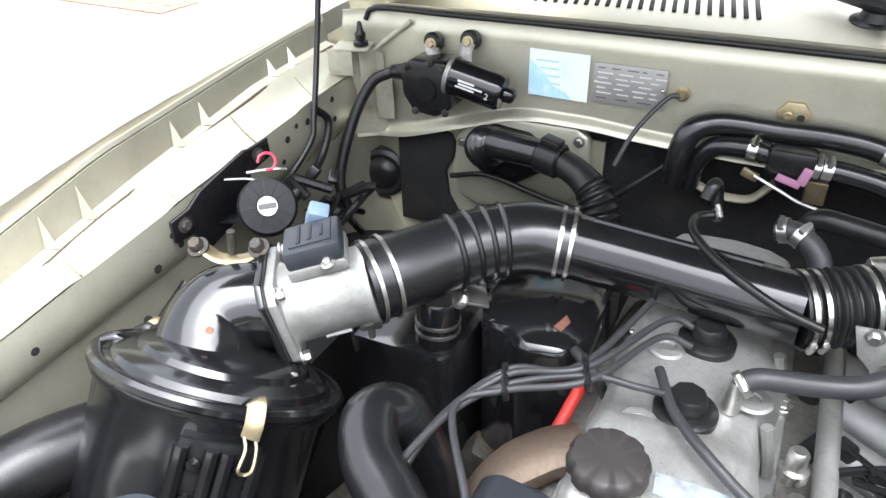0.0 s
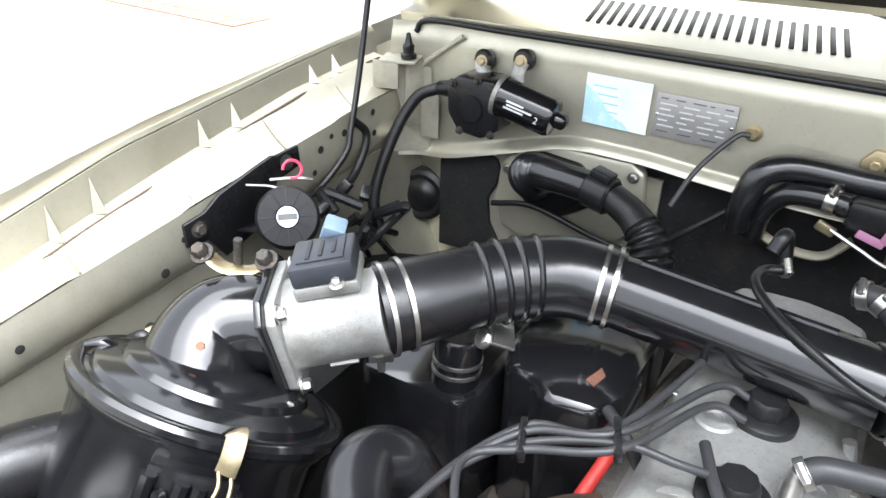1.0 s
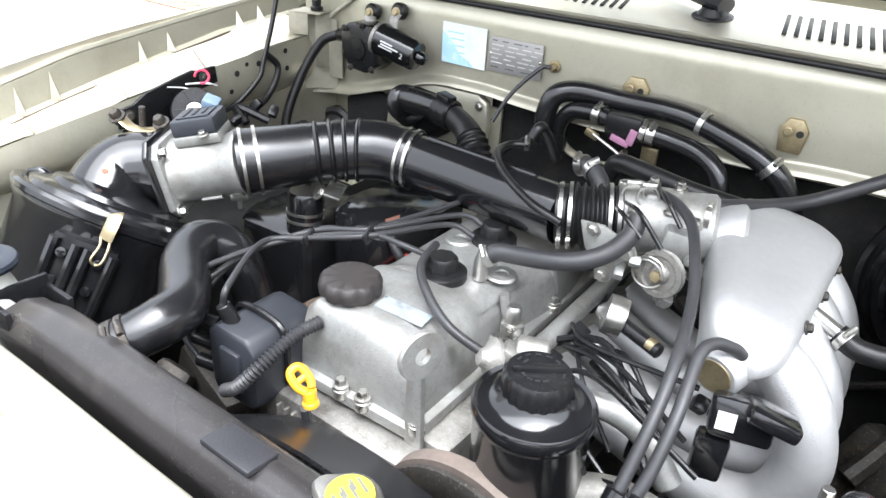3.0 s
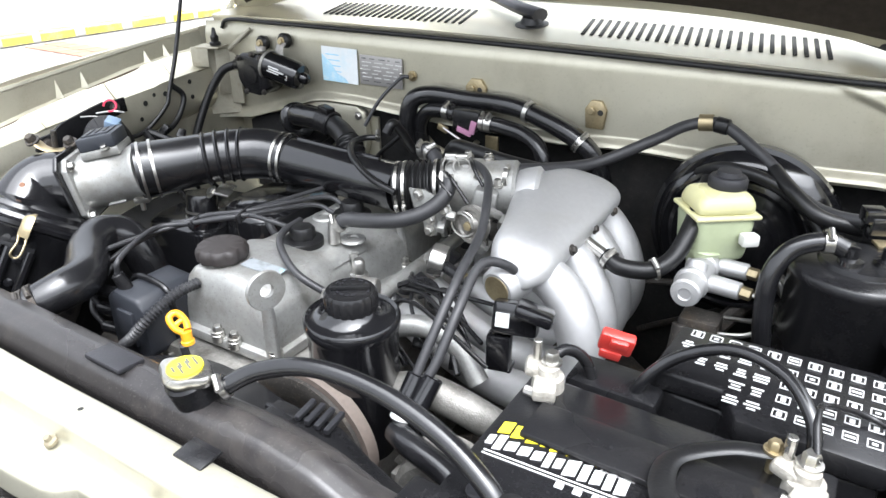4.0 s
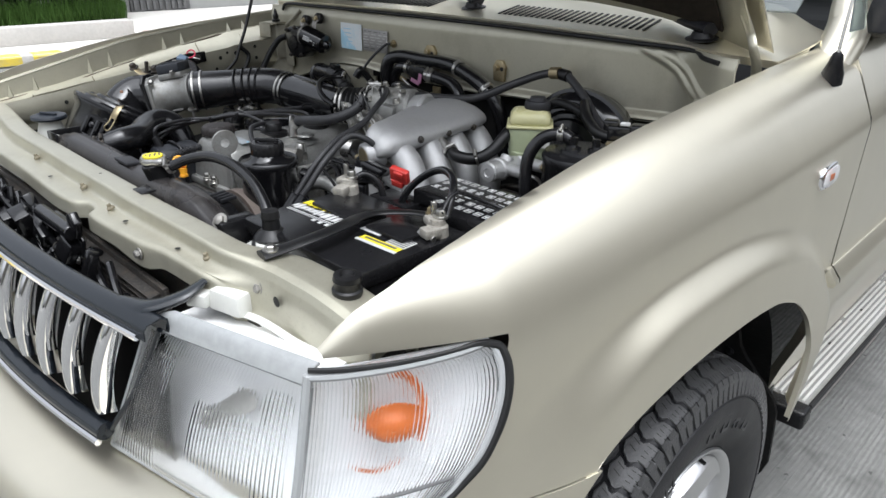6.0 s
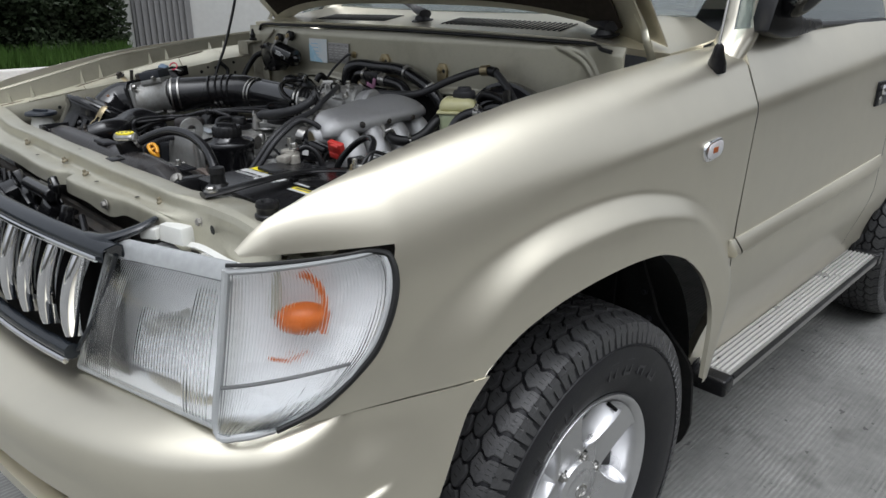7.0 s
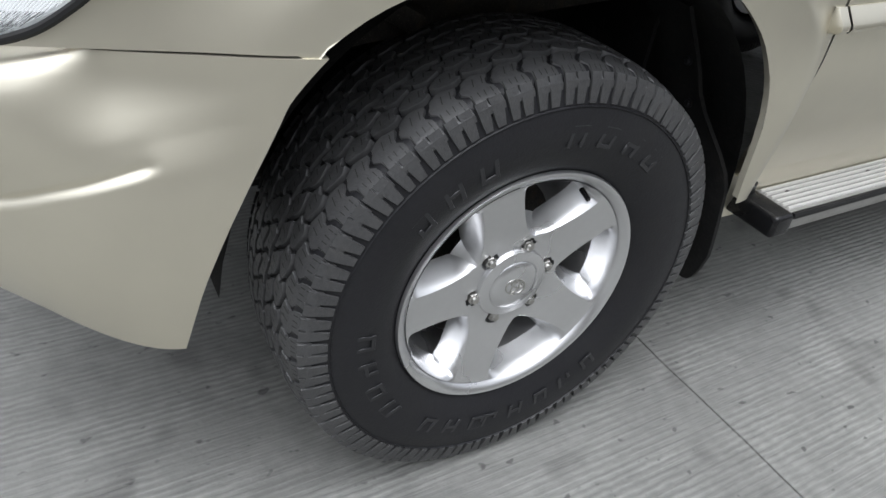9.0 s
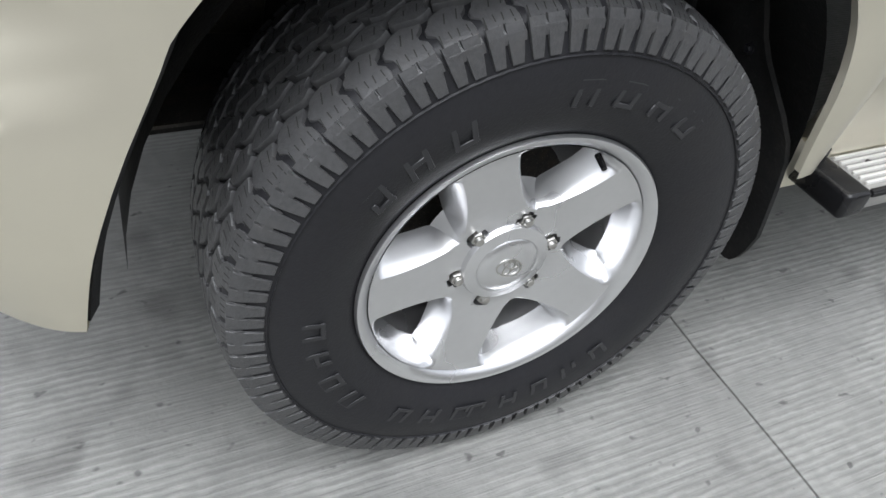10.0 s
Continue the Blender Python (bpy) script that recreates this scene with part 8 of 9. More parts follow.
rbox(bm, (0.096, -0.006, 1.126), (0.045, 0.035, 0.018), 0.006, (0, 0, 20))
rbox(bm, (0.128, -0.040, 1.092), (0.034, 0.030, 0.040), 0.006, (0, 10, 20))
part("casting", bm, alu, thr)
for x, y, z in ((0.080, -0.004, 1.137), (0.108, 0.006, 1.137), (0.112, -0.030, 1.122), (0.142, -0.030, 1.114), (0.075, -0.045, 1.112)):
    bm = bm_new()
    bolt(bm, (x, y, z), (0, -0.2, 1), 0.0055, 0.008)
    part("bolt", bm, steel, thr)
bm = bm_new()
sweep(bm, [V((0.118, -0.088 + 0.0009 * k, 1.070)) + V((0.0175 * math.cos(0.8 * k), 0, 0.0175 * math.sin(0.8 * k))) for k in range(30)], 0.0014, 6, 2)
part("return_spring", bm, steel, thr, "bright coil return spring")
for a, b, c in (((0.062, -0.060, 1.122), (0.080, -0.085, 1.128), (0.105, -0.092, 1.112)), ((0.068, -0.052, 1.128), (0.095, -0.080, 1.134), (0.128, -0.088, 1.105)), ((0.090, -0.015, 1.140), (0.110, -0.045, 1.142), (0.135, -0.060, 1.122))):
    bm = bm_new()
    sweep(bm, [a, b, c], 0.0026, 8, 8)
    part("control_cable", bm, plastic, thr)
for p, d in (((0.066, -0.030, 1.130), (0.5, -0.8, 0.2)), ((0.084, -0.030, 1.132), (0.5, -0.8, 0.2)), ((0.150, -0.020, 1.125), (1, 0.2, 0))):
    bm = bm_new()
    clamp_band(bm, p, d, 0.011, 0.006, (0, 0, 1))
    part("hose_clamp", bm, steel, thr, "bright spring clamp")
bm = bm_new()
prism(bm, [(0.035, 1.110), (0.062, 1.112), (0.100, 1.098), (0.105, 1.088), (0.088, 1.076), (0.080, 1.048), (0.062, 1.044), (0.058, 1.066), (0.044, 1.080)], -0.092, -0.088, "y", 0.001)
brk = part("cable_bracket", bm, alu, thr, "dull zinc cable bracket")
for x, z in ((0.052, 1.104), (0.070, 1.054), (0.072, 1.072), (0.095, 1.090)):
    bm = bm_new()
    bolt(bm, (x, -0.092, z), (0, -1, 0), 0.006)
    part("bolt", bm, steel, brk)
bm = bm_new()
lathe(bm, [(0.026, 0), (0.027, 0.002), (0.0235, 0.004), (0.0235, 0.007), (0.027, 0.009), (0.0265, 0.011), (0.021, 0.011), (0.019, 0.0085), (0.012, 0.0085), (0.010, 0.012), (0.0075, 0.014), (0.001, 0.014)], (0.130, -0.070, 1.070), (-0.15, -1, 0.1), 28)
part("lever_drum", bm, alu_dark, thr, "worn metal lever drum")
bm = bm_new()
prism(bm, [(0.112, 1.060), (0.122, 1.088), (0.140, 1.092), (0.154, 1.078), (0.146, 1.062), (0.150, 1.040), (0.138, 1.036), (0.130, 1.052)], -0.0695, -0.0665, "y", 0.001)
part("lever_plate", bm, steel, thr)
bm = bm_new()
lathe(bm, [(0.0065, 0), (0.0065, 0.005), (0.001, 0.006)], (0.128, -0.084, 1.071), (-0.15, -1, 0.1), 6)
part("nut", bm, zinc, thr)
bm = bm_new()
lathe(bm, [(0.012, -0.012), (0.022, -0.010), (0.023, 0.0), (0.022, 0.010), (0.012, 0.012), (0.004, 0.02)], (0.105, -0.125, 1.030), (-0.9, -0.3, 0.2), 24)
part("dashpot", bm, steel, thr, "bright vacuum dashpot")
bm = bm_new()
rod(bm, (0.115, -0.13, 1.028), (0.165, -0.145, 1.022), 0.008)
part("dashpot_rod", bm, plastic, thr)
bm = bm_new()
rod(bm, (0.150, -0.140, 1.024), (0.160, -0.143, 1.023), 0.0085)
part("brass_collar", bm, zinc, thr)
bm = bm_new()
for k in range(10):
    rbox(bm, (0.06 + rl.uniform(0, 0.10), -0.06 + rl.uniform(-0.05, 0.05), 1.03 + rl.uniform(0, 0.08)), (rl.uniform(0.008, 0.022), rl.uniform(0.008, 0.02), rl.uniform(0.006, 0.018)), 0.002, (rl.uniform(0, 40), rl.uniform(0, 40), rl.uniform(0, 40)))
part("small_fitting", bm, alu, thr)["kind"] = "stuff"

# intake manifold
man = thing("intake_manifold", "silver cast intake manifold with four curved runners", "manifold")
bm = bm_new()
PL = [(0.150, 1.045), (0.146, 1.085), (0.152, 1.108), (0.175, 1.117), (0.210, 1.113), (0.246, 1.107), (0.270, 1.097), (0.2805, 1.086), (0.2795, 1.073), (0.262, 1.063)]


def smooth_at(k, values):
    """A smooth curve through the values at whole k."""
    line = spline([(v, 0, 0) for v in values], 8)
    return ip(k * 8, range(len(line)), [p.x for p in line])


def plenum_at(y, k):
    x, z = smooth_at(k, [p[0] for p in PL]), smooth_at(k, [p[1] for p in PL])
    front, back = min(max((y + 0.178) / 0.045, 0.0), 1.0), min(max((0.122 - y) / 0.055, 0.0), 1.0)
    e = math.sqrt(1 - (1 - front) ** 2) * math.sqrt(1 - (1 - back) ** 2)
    cx, cz = 0.222, 1.066
    nose = sm(0.05, -0.17, y)
    x = cx + (x - cx) * (0.30 + 0.70 * e) * (1 - 0.40 * nose) + 0.020 * nose
    z = cz + (z - cz) * (0.30 + 0.70 * e) - 0.012 * nose + 0.004 * sm(0.0, 0.1, y)
    return (x, y, z)


sheet(bm, plenum_at, [-0.178, -0.1775, -0.176, -0.173, -0.169, -0.163, -0.156, -0.147] + lin(-0.135, 0.065, 24) + [0.078, 0.090, 0.101, 0.110, 0.116, 0.120, 0.1215, 0.122], lin(0, len(PL) - 1, 64))
part("plenum", bm, alu_bright, man, "sandcast silver plenum", smooth=60)
bm = bm_new()
rod(bm, (0.233, -0.150, 1.056), (0.226, -0.186, 1.050), 0.028, 0.024, 28)
part("end_boss", bm, alu_bright, man)
bm = bm_new()
lathe(bm, [(0.018, 0), (0.017, 0.001), (0.001, 0.001)], (0.2258, -0.1865, 1.050), (-0.2, -1, -0.1), 24)
part("end_plug", bm, zinc, man, "brassy core plug")
bm = bm_new()
rod(bm, (0.150, 0.01, 1.085), (0.185, 0.02, 1.085), 0.042, 0.048, 28)
part("throttle_neck", bm, alu_bright, man)
for y, dx in ((-0.125, 0.012), (-0.052, 0.004), (0.020, 0.0), (0.088, -0.002)):
    bm = bm_new()
    sweep(bm, [(0.232, y, 1.062), (0.265 + dx, y - 0.001, 1.043), (0.294 + dx, y - 0.006, 1.004), (0.306 + dx, y - 0.012, 0.950), (0.280 + dx, y - 0.018, 0.895), (0.215, y - 0.018, 0.880), (0.12, y - 0.012, 0.905), (0.045, y, 0.930)], [0.025, 0.0265, 0.0275, 0.0275, 0.027, 0.026, 0.025, 0.025], 24, 8)
    part("runner", bm, alu_bright, man, "curved silver intake runner")
for y in (-0.090, -0.016, 0.055):
    bm = bm_new()
    bolt(bm, (0.279, y, 1.076), (1, 0, 0.3), 0.005)
    part("bolt", bm, dark_steel, man)
bm = bm_new()
rod(bm, (0.268, -0.03, 1.066), (0.318, -0.045, 1.052), 0.008, 0.008)
part("nipple", bm, steel, man)
hose("brake_vacuum_hose", [(0.305, -0.040, 1.054), (0.330, -0.045, 1.046), (0.365, -0.030, 1.045), (0.385, -0.005, 1.060), (0.392, 0.03, 1.090), (0.392, 0.10, 1.13)], 0.0115, rubber, "black vacuum hose to the brake booster", "hose", clamps=((0.06, 0.008), (0.42, 0.004)))
hose("fuel_rail", [(0.045, -0.215, 0.985), (0.045, 0.14, 0.990)], 0.011, alu, "silver fuel rail beside the valve cover", "fuel rail")
for k, y in enumerate((-0.19, -0.10, -0.01, 0.08)):
    bm = bm_new()
    rod(bm, (0.045, y, 0.985), (0.028, y, 0.94), 0.009, 0.011)
    rbox(bm, (0.062, y - 0.006, 0.978), (0.02, 0.018, 0.016), 0.003, (0, 30, 0))
    single("injector", bm, plastic_grey, "dark fuel injector on the rail", "injector", "fuel injectors")
bm = bm_new()
rod(bm, (0.055, -0.245, 1.030), (0.085, -0.235, 1.030), 0.016, 0.016)
rbox(bm, (0.055, -0.255, 1.024), (0.03, 0.026, 0.026), 0.006, (0, 30, 20))
lathe(bm, [(0.022, 0), (0.022, 0.004), (0.012, 0.01), (0.008, 0.018), (0.001, 0.019)], (0.040, -0.262, 1.020), (-0.6, -0.7, 0.3), 20)
single("pressure_regulator", bm, alu_dark, "tarnished pressure regulator by the valve cover", "regulator")
for p in ((0.020, -0.225, 0.985), (0.015, -0.185, 1.0)):
    bm = bm_new()
    lathe(bm, [(0.013, 0), (0.013, 0.012), (0.009, 0.014), (0.009, 0.030), (0.006, 0.034), (0.001, 0.034)], p, (0, 0, 1), 12)
    single("stud_nut", bm, steel, "bright stud and nut beside the valve cover", "nut", "stud nuts")
hose("silver_pipe", [(0.09, -0.23, 0.975), (0.14, -0.215, 0.985), (0.185, -0.21, 0.97), (0.22, -0.215, 0.93)], 0.014, alu, "silver water pipe under the hoses", "pipe")
hose("lower_pipe", [(0.16, -0.305, 0.955), (0.20, -0.295, 0.962), (0.255, -0.28, 0.940), (0.30, -0.255, 0.90)], 0.020, alu_dark, "silver water outlet pipe", "pipe", seg=18)
coil = thing("igniter", "black igniter with a white sticker on the manifold", "igniter")
bm = bm_new()
rbox(bm, (0.262, -0.205, 1.032), (0.055, 0.022, 0.040), 0.006, (-15, 0, 15))
rbox(bm, (0.285, -0.205, 1.045), (0.045, 0.035, 0.016), 0.005, (-10, 15, 15))
rbox(bm, (0.245, -0.212, 0.985), (0.03, 0.02, 0.05), 0.005, (0, 0, 15))
part("body", bm, plastic_gloss, coil)
bm = bm_new()
rbox(bm, (0.252, -0.2205, 1.034), (0.016, 0.0012, 0.017), 0, (-15, 0, 15))
part("sticker", bm, white_ink, coil)
# hoses that run from the throttle towards the front
for k, (o, lab_) in enumerate(((V((0, 0, 0)), "grey vacuum hose to the front of the engine"), (V((0.016, 0.004, 0.002)), "second grey vacuum hose beside it"))):
    top = [(0.062, 0.0, 1.118), (0.10, -0.02, 1.135), (0.142, -0.06, 1.134), (0.168, -0.11, 1.118), (0.185, -0.155, 1.100)] if k == 0 else [(0.243, -0.175, 1.075), (0.236, -0.185, 1.085), (0.222, -0.20, 1.092)]
    hose("vacuum_hose", [V(p) for p in top] + [V((0.200, -0.225, 1.085)) + o, V((0.205, -0.275, 1.055)) + o, V((0.203, -0.312, 1.015)) + o, V((0.200, -0.335, 0.985)) + o * 0.6], 0.0058, cable, lab_, "hose", "vacuum hoses")
bm = bm_new()
rod(bm, (0.204, -0.322, 1.003), (0.200, -0.345, 0.972), 0.012, 0.012)
rod(bm, (0.222, -0.318, 1.003), (0.216, -0.340, 0.975), 0.011, 0.011)
vs = single("vacuum_switch", bm, plastic_gloss, "black vacuum switch in the hoses", "valve")
bm = bm_new()
rod(bm, (0.200, -0.347, 0.969), (0.199, -0.352, 0.960), 0.012)
rod(bm, (0.216, -0.342, 0.972), (0.215, -0.347, 0.963), 0.011)
single("hose_clip", bm, white_ink, "white hose clips below the vacuum switch", "clip", kind="stuff")
hose("lower_hose", [(0.20, -0.36, 0.95), (0.23, -0.375, 0.955), (0.29, -0.39, 0.95), (0.33, -0.42, 0.93), (0.36, -0.46, 0.90)], 0.014, rubber_gloss, "black lower coolant hose", "hose")
wires = bm_new()
for k in range(13):
    p = V((rl.uniform(0.03, 0.10), rl.uniform(-0.26, -0.1), rl.uniform(0.95, 1.0)))
    sweep(wires, [p, p + V((rl.uniform(0.03, 0.08), rl.uniform(-0.06, 0.0), rl.uniform(-0.01, 0.04))), p + V((rl.uniform(0.08, 0.17), rl.uniform(-0.09, 0.0), rl.uniform(-0.05, 0.03)))], rl.uniform(0.002, 0.0045), 8, 6)
for k in range(10):
    rbox(wires, (rl.uniform(0.04, 0.24), rl.uniform(-0.30, -0.12), rl.uniform(0.93, 1.0)), (rl.uniform(0.012, 0.03), 0.018, rl.uniform(0.01, 0.02)), 0.003, (rl.uniform(0, 60), rl.uniform(0, 60), rl.uniform(0, 60)))
single("engine_harness", wires, plastic, "black wires and plugs between cover and manifold", "wiring", kind="stuff")

# radiator, shroud, fan pulley
rad_ob = thing("radiator", "black radiator with its top tank behind the front panel", "radiator")
bm = bm_new()
TANK = [(-0.542, 0.99), (-0.544, 1.031), (-0.532, 1.050), (-0.512, 1.054), (-0.492, 1.046), (-0.483, 1.028), (-0.483, 0.99)]
sheet(bm, lambda x, k: (x, ip(k, range(len(TANK)), [p[0] for p in TANK]), ip(k, range(len(TANK)), [p[1] for p in TANK]) - 0.014 * sm(-0.30, -0.37, x) - 0.02 * sm(0.22, 0.30, x) + 0.004 * sm(0.02, 0.16, x) * sm(0.22, 0.18, x)), [-0.37, -0.365, -0.35] + lin(-0.32, 0.22, 16) + lin(0.235, 0.315, 8), lin(0, len(TANK) - 1, 30))
part("top_tank", bm, mat("tank_plastic", (0.027, 0.025, 0.025), 0.30, 0, 0.15, 20, 0.05, 150, stain=((0.09, 0.08, 0.07), 0.35, 16), dust=((0.16, 0.155, 0.14), 0.12, 420)), rad_ob, "satin black top tank", smooth=50)
bm = bm_new()
rbox(bm, (0.322, -0.508, 1.018), (0.03, 0.06, 0.05), 0.005)
part("end_bracket", bm, plastic, rad_ob)
bm = bm_new()
for c, size in (((-0.395, -0.508, 1.020), (0.006, 0.066, 0.05)), ((-0.370, -0.538, 1.020), (0.05, 0.006, 0.05)), ((-0.370, -0.478, 1.014), (0.05, 0.006, 0.04)), ((-0.372, -0.508, 0.997), (0.05, 0.06, 0.004))):
    rbox(bm, c, size, 0.0015)
part("end_bracket", bm, plastic, rad_ob, "open black end bracket")
bm = bm_new()
bolt(bm, (-0.372, -0.508, 1.0), (0, 0, 1), 0.011, 0.010)
part("mount_bolt", bm, zinc, rad_ob)
bm = bm_new()
rbox(bm, (-0.02, -0.500, 0.80), (0.62, 0.035, 0.36), 0.004)
part("core", bm, dark_steel, rad_ob)
bm = bm_new()
rbox(bm, (-0.028, -0.518, 1.0545), (0.055, 0.030, 0.006), 0.002, (-6, 0, 0))
part("mould_pad", bm, plastic_grey, rad_ob)
bm = bm_new()
rbox(bm, (0.154, -0.568, 1.057), (0.034, 0.024, 0.004), 0.0015, (4, 0, 0))
part("mount_clip", bm, plastic, rad_ob, "steel radiator mounting clip")
bm = bm_new()
bolt(bm, (0.320, -0.530, 1.042), (0.25, -0.7, 0.65), 0.0085, 0.006)
part("mount_bolt", bm, alu_dark, rad_ob)
bm = bm_new()
rod(bm, (0.092, -0.508, 1.035), (0.088, -0.520, 1.079), 0.021, 0.022, 24)
part("filler_neck", bm, plastic, rad_ob)
RC = V((0.088, -0.520, 1.078))
rcap = new("filler_cap")
rcap.parent = rad_ob
tagged(rcap, "steel radiator cap with a yellow warning label")
bm = bm_new()
ringp = []
for s, h in ((1.0, 0.0), (1.04, 0.003), (1.04, 0.008), (0.95, 0.012), (0.55, 0.013)):
    row = []
    for i in range(48):
        a = 2 * math.pi * i / 48
        r = 0.0245 + 0.0095 * max(math.cos(2 * (a - 0.1)), 0) ** 3
        row.append(bm.verts.new(RC + V((r * s * math.cos(a), r * s * math.sin(a), h))))
    ringp.append(row)
for r0, r1 in zip(ringp, ringp[1:]):
    ring_faces(bm, r0, r1)
bm.faces.new(ringp[0]), bm.faces.new(list(reversed(ringp[-1])))
part("cap", bm, steel, rcap)
bm = bm_new()
lathe(bm, [(0.0195, 0.0130), (0.019, 0.0150), (0.001, 0.0152)], RC, (0, 0, 1), 32)
part("warning_label", bm, yellow_ink, rcap, "yellow warning label")
for k in range(6):
    bm = bm_new()
    rbox(bm, RC + V((0.0 + 0.006 * (k % 2) - 0.004, -0.012 + 0.0048 * k, 0.0154)), (0.017 if k % 2 else 0.011, 0.0026, 0.0005), 0, (0, 0, -20))
    part("print_bar", bm, plate_ink, rcap)
for ob in rcap.children:
    ob.data.transform(Matrix.Translation(RC) @ Matrix.Scale(0.84, 4) @ Matrix.Translation(-RC))
hose("overflow_hose", [(0.122, -0.512, 1.074), (0.15, -0.49, 1.090), (0.20, -0.475, 1.103), (0.265, -0.470, 1.102), (0.33, -0.476, 1.090), (0.38, -0.488, 1.070), (0.400, -0.497, 1.050)], 0.0085, rubber_gloss, "black overflow hose from the radiator cap", "hose", clamps=((0.03, 0.006),))
hose("radiator_hose", [(-0.258, -0.500, 1.022), (-0.242, -0.478, 1.032), (-0.232, -0.450, 1.040), (-0.240, -0.420, 1.040), (-0.272, -0.392, 1.038), (-0.312, -0.362, 1.040), (-0.334, -0.325, 1.042), (-0.322, -0.296, 1.026), (-0.300, -0.285, 0.975), (-0.29, -0.28, 0.90)], [0.022, 0.023, 0.025, 0.026, 0.027, 0.027, 0.027, 0.027, 0.026, 0.026], rubber_gloss, "thick black upper radiator hose", "hose", seg=24, clamps=((0.07, 0.010), (0.12, 0.006)), band=dark_steel)
shroud = thing("fan_shroud", "black plastic fan shroud behind the radiator", "fan shroud")
bm = bm_new()
sheet(bm, lambda a, v: (0.0 + (0.225 + 0.05 * (1 - v)) * math.cos(a), -0.465 + 0.06 * v, 0.80 + (0.185 + 0.03 * (1 - v)) * math.sin(a)), lin(0.0, math.pi, 30), lin(0, 1, 4), 0.004)
part("ring", bm, plastic, shroud)
bm = bm_new()
prism(bm, [(0.115, 1.02), (0.155, 1.020), (0.235, 0.975), (0.33, 0.93), (0.33, 0.70), (0.20, 0.80), (0.12, 0.95)], -0.462, -0.455, "y", 0.003)
prism(bm, [(0.12, 1.02), (0.20, 1.018), (0.235, 0.995), (0.30, 0.965), (0.26, 0.955), (0.155, 1.0)], -0.475, -0.445, "y", 0.004)
part("side_panel", bm, plastic, shroud)
bm = bm_new()
for k in range(4):
    rbox(bm, (0.16 + 0.012 * k, -0.45, 1.024), (0.006, 0.03, 0.006), 0.0015, (0, 0, 8))
part("moulded_rib", bm, plastic_grey, shroud)["kind"] = "stuff"
pul = thing("fan_pulley", "brown-rimmed belt pulley on the engine front", "pulley")
bm = bm_new()
lathe(bm, [(0.060, 0), (0.080, 0), (0.088, 0.004), (0.088, 0.008), (0.080, 0.014), (0.080, 0.018), (0.088, 0.023), (0.088, 0.028), (0.080, 0.030), (0.060, 0.026), (0.02, 0.02), (0.001, 0.02)], (0.088, -0.362, 0.903), (0.0, -1, 0), 48)
part("pulley", bm, dark_steel, pul)
bm = bm_new()
lathe(bm, [(0.0815, 0.003), (0.0905, 0.003), (0.0905, 0.019), (0.0815, 0.019)], (0.088, -0.362, 0.903), (0.0, -1, 0), 48, close=False)
part("belt", bm, mat("brown_belt", (0.13, 0.105, 0.09), 0.7, 0, 0.2, 40), pul, "worn ribbed belt")
bm = bm_new()
lathe(bm, [(0.03, 0), (0.052, 0.004), (0.052, 0.045), (0.046, 0.052), (0.02, 0.055), (0.001, 0.055)], (0.255, -0.33, 0.90), (0.2, -1, 0), 32)
alt = single("alternator", bm, alu_dark, "grimy alternator beside the battery", "alternator")
for k in range(12):
    bm = bm_new()
    a = k * math.pi / 6
    rbox(bm, V((0.255, -0.33, 0.90)) + V((0.05 * math.cos(a), -0.03, 0.05 * math.sin(a))), (0.008, 0.03, 0.008), 0.001, (0, -math.degrees(a), 0))
    ob = part("vent_fin", bm, alu_dark, alt)

# power steering reservoir
psr = thing("steering_reservoir", "black power steering reservoir with a screw cap", "reservoir")
PS = V((0.116, -0.322, 0.012))
bm = bm_new()
lathe(bm, [(0.046, 0.86), (0.050, 0.88), (0.0515, 1.020), (0.0530, 1.024), (0.0545, 1.030), (0.0545, 1.037), (0.0520, 1.040), (0.049, 1.037), (0.042, 1.038), (0.033, 1.042), (0.028, 1.050)], PS, (0, 0, 1), 48)
part("body", bm, plastic_gloss, psr, "satin black reservoir body", smooth=50)
bm = bm_new()
ringp = []
for r, h in ((0.025, 1.047), (0.0300, 1.049), (0.0305, 1.066), (0.027, 1.0705), (0.001, 1.0710)):
    ringp.append([bm.verts.new(PS + V(((r - (0.0012 if i % 4 < 2 and 1.045 < h < 1.068 else 0)) * math.cos(i * math.pi / 36), (r - (0.0012 if i % 4 < 2 and 1.045 < h < 1.068 else 0)) * math.sin(i * math.pi / 36), h))) for i in range(72)])
for r0, r1 in zip(ringp, ringp[1:]):
    ring_faces(bm, r0, r1)
pcap = part("screw_cap", bm, plastic, psr, "ribbed black screw cap")
bm = bm_new()
rbox(bm, PS + V((0, 0, 1.073)), (0.044, 0.007, 0.007), 0.002, (0, 0, 35))
part("grip_bar", bm, plastic, pcap)
for r in (0.015, 0.021):
    for k in range(7):
        a = 0.45 * k + (0.3 if r > 0.018 else 2.9)
        bm = bm_new()
        rbox(bm, PS + V((r * math.cos(a), r * math.sin(a), 1.0715)), (0.005, 0.0022, 0.0006), 0, (0, 0, math.degrees(a) + 90))
        part("moulded_text_bar", bm, plastic_grey, pcap)

# washer bottle in the far front corner
washer = thing("washer_bottle", "washer bottle neck with a dark blue-grey cap beside the radiator", "bottle")
bm = bm_new()
lathe(bm, [(0.030, -0.12), (0.031, -0.03), (0.026, -0.012), (0.022, 0.0), (0.022, 0.012)], (-0.42, -0.525, 1.055), (0, 0, 1), 24)
part("neck", bm, white_plastic, washer)
bm = bm_new()
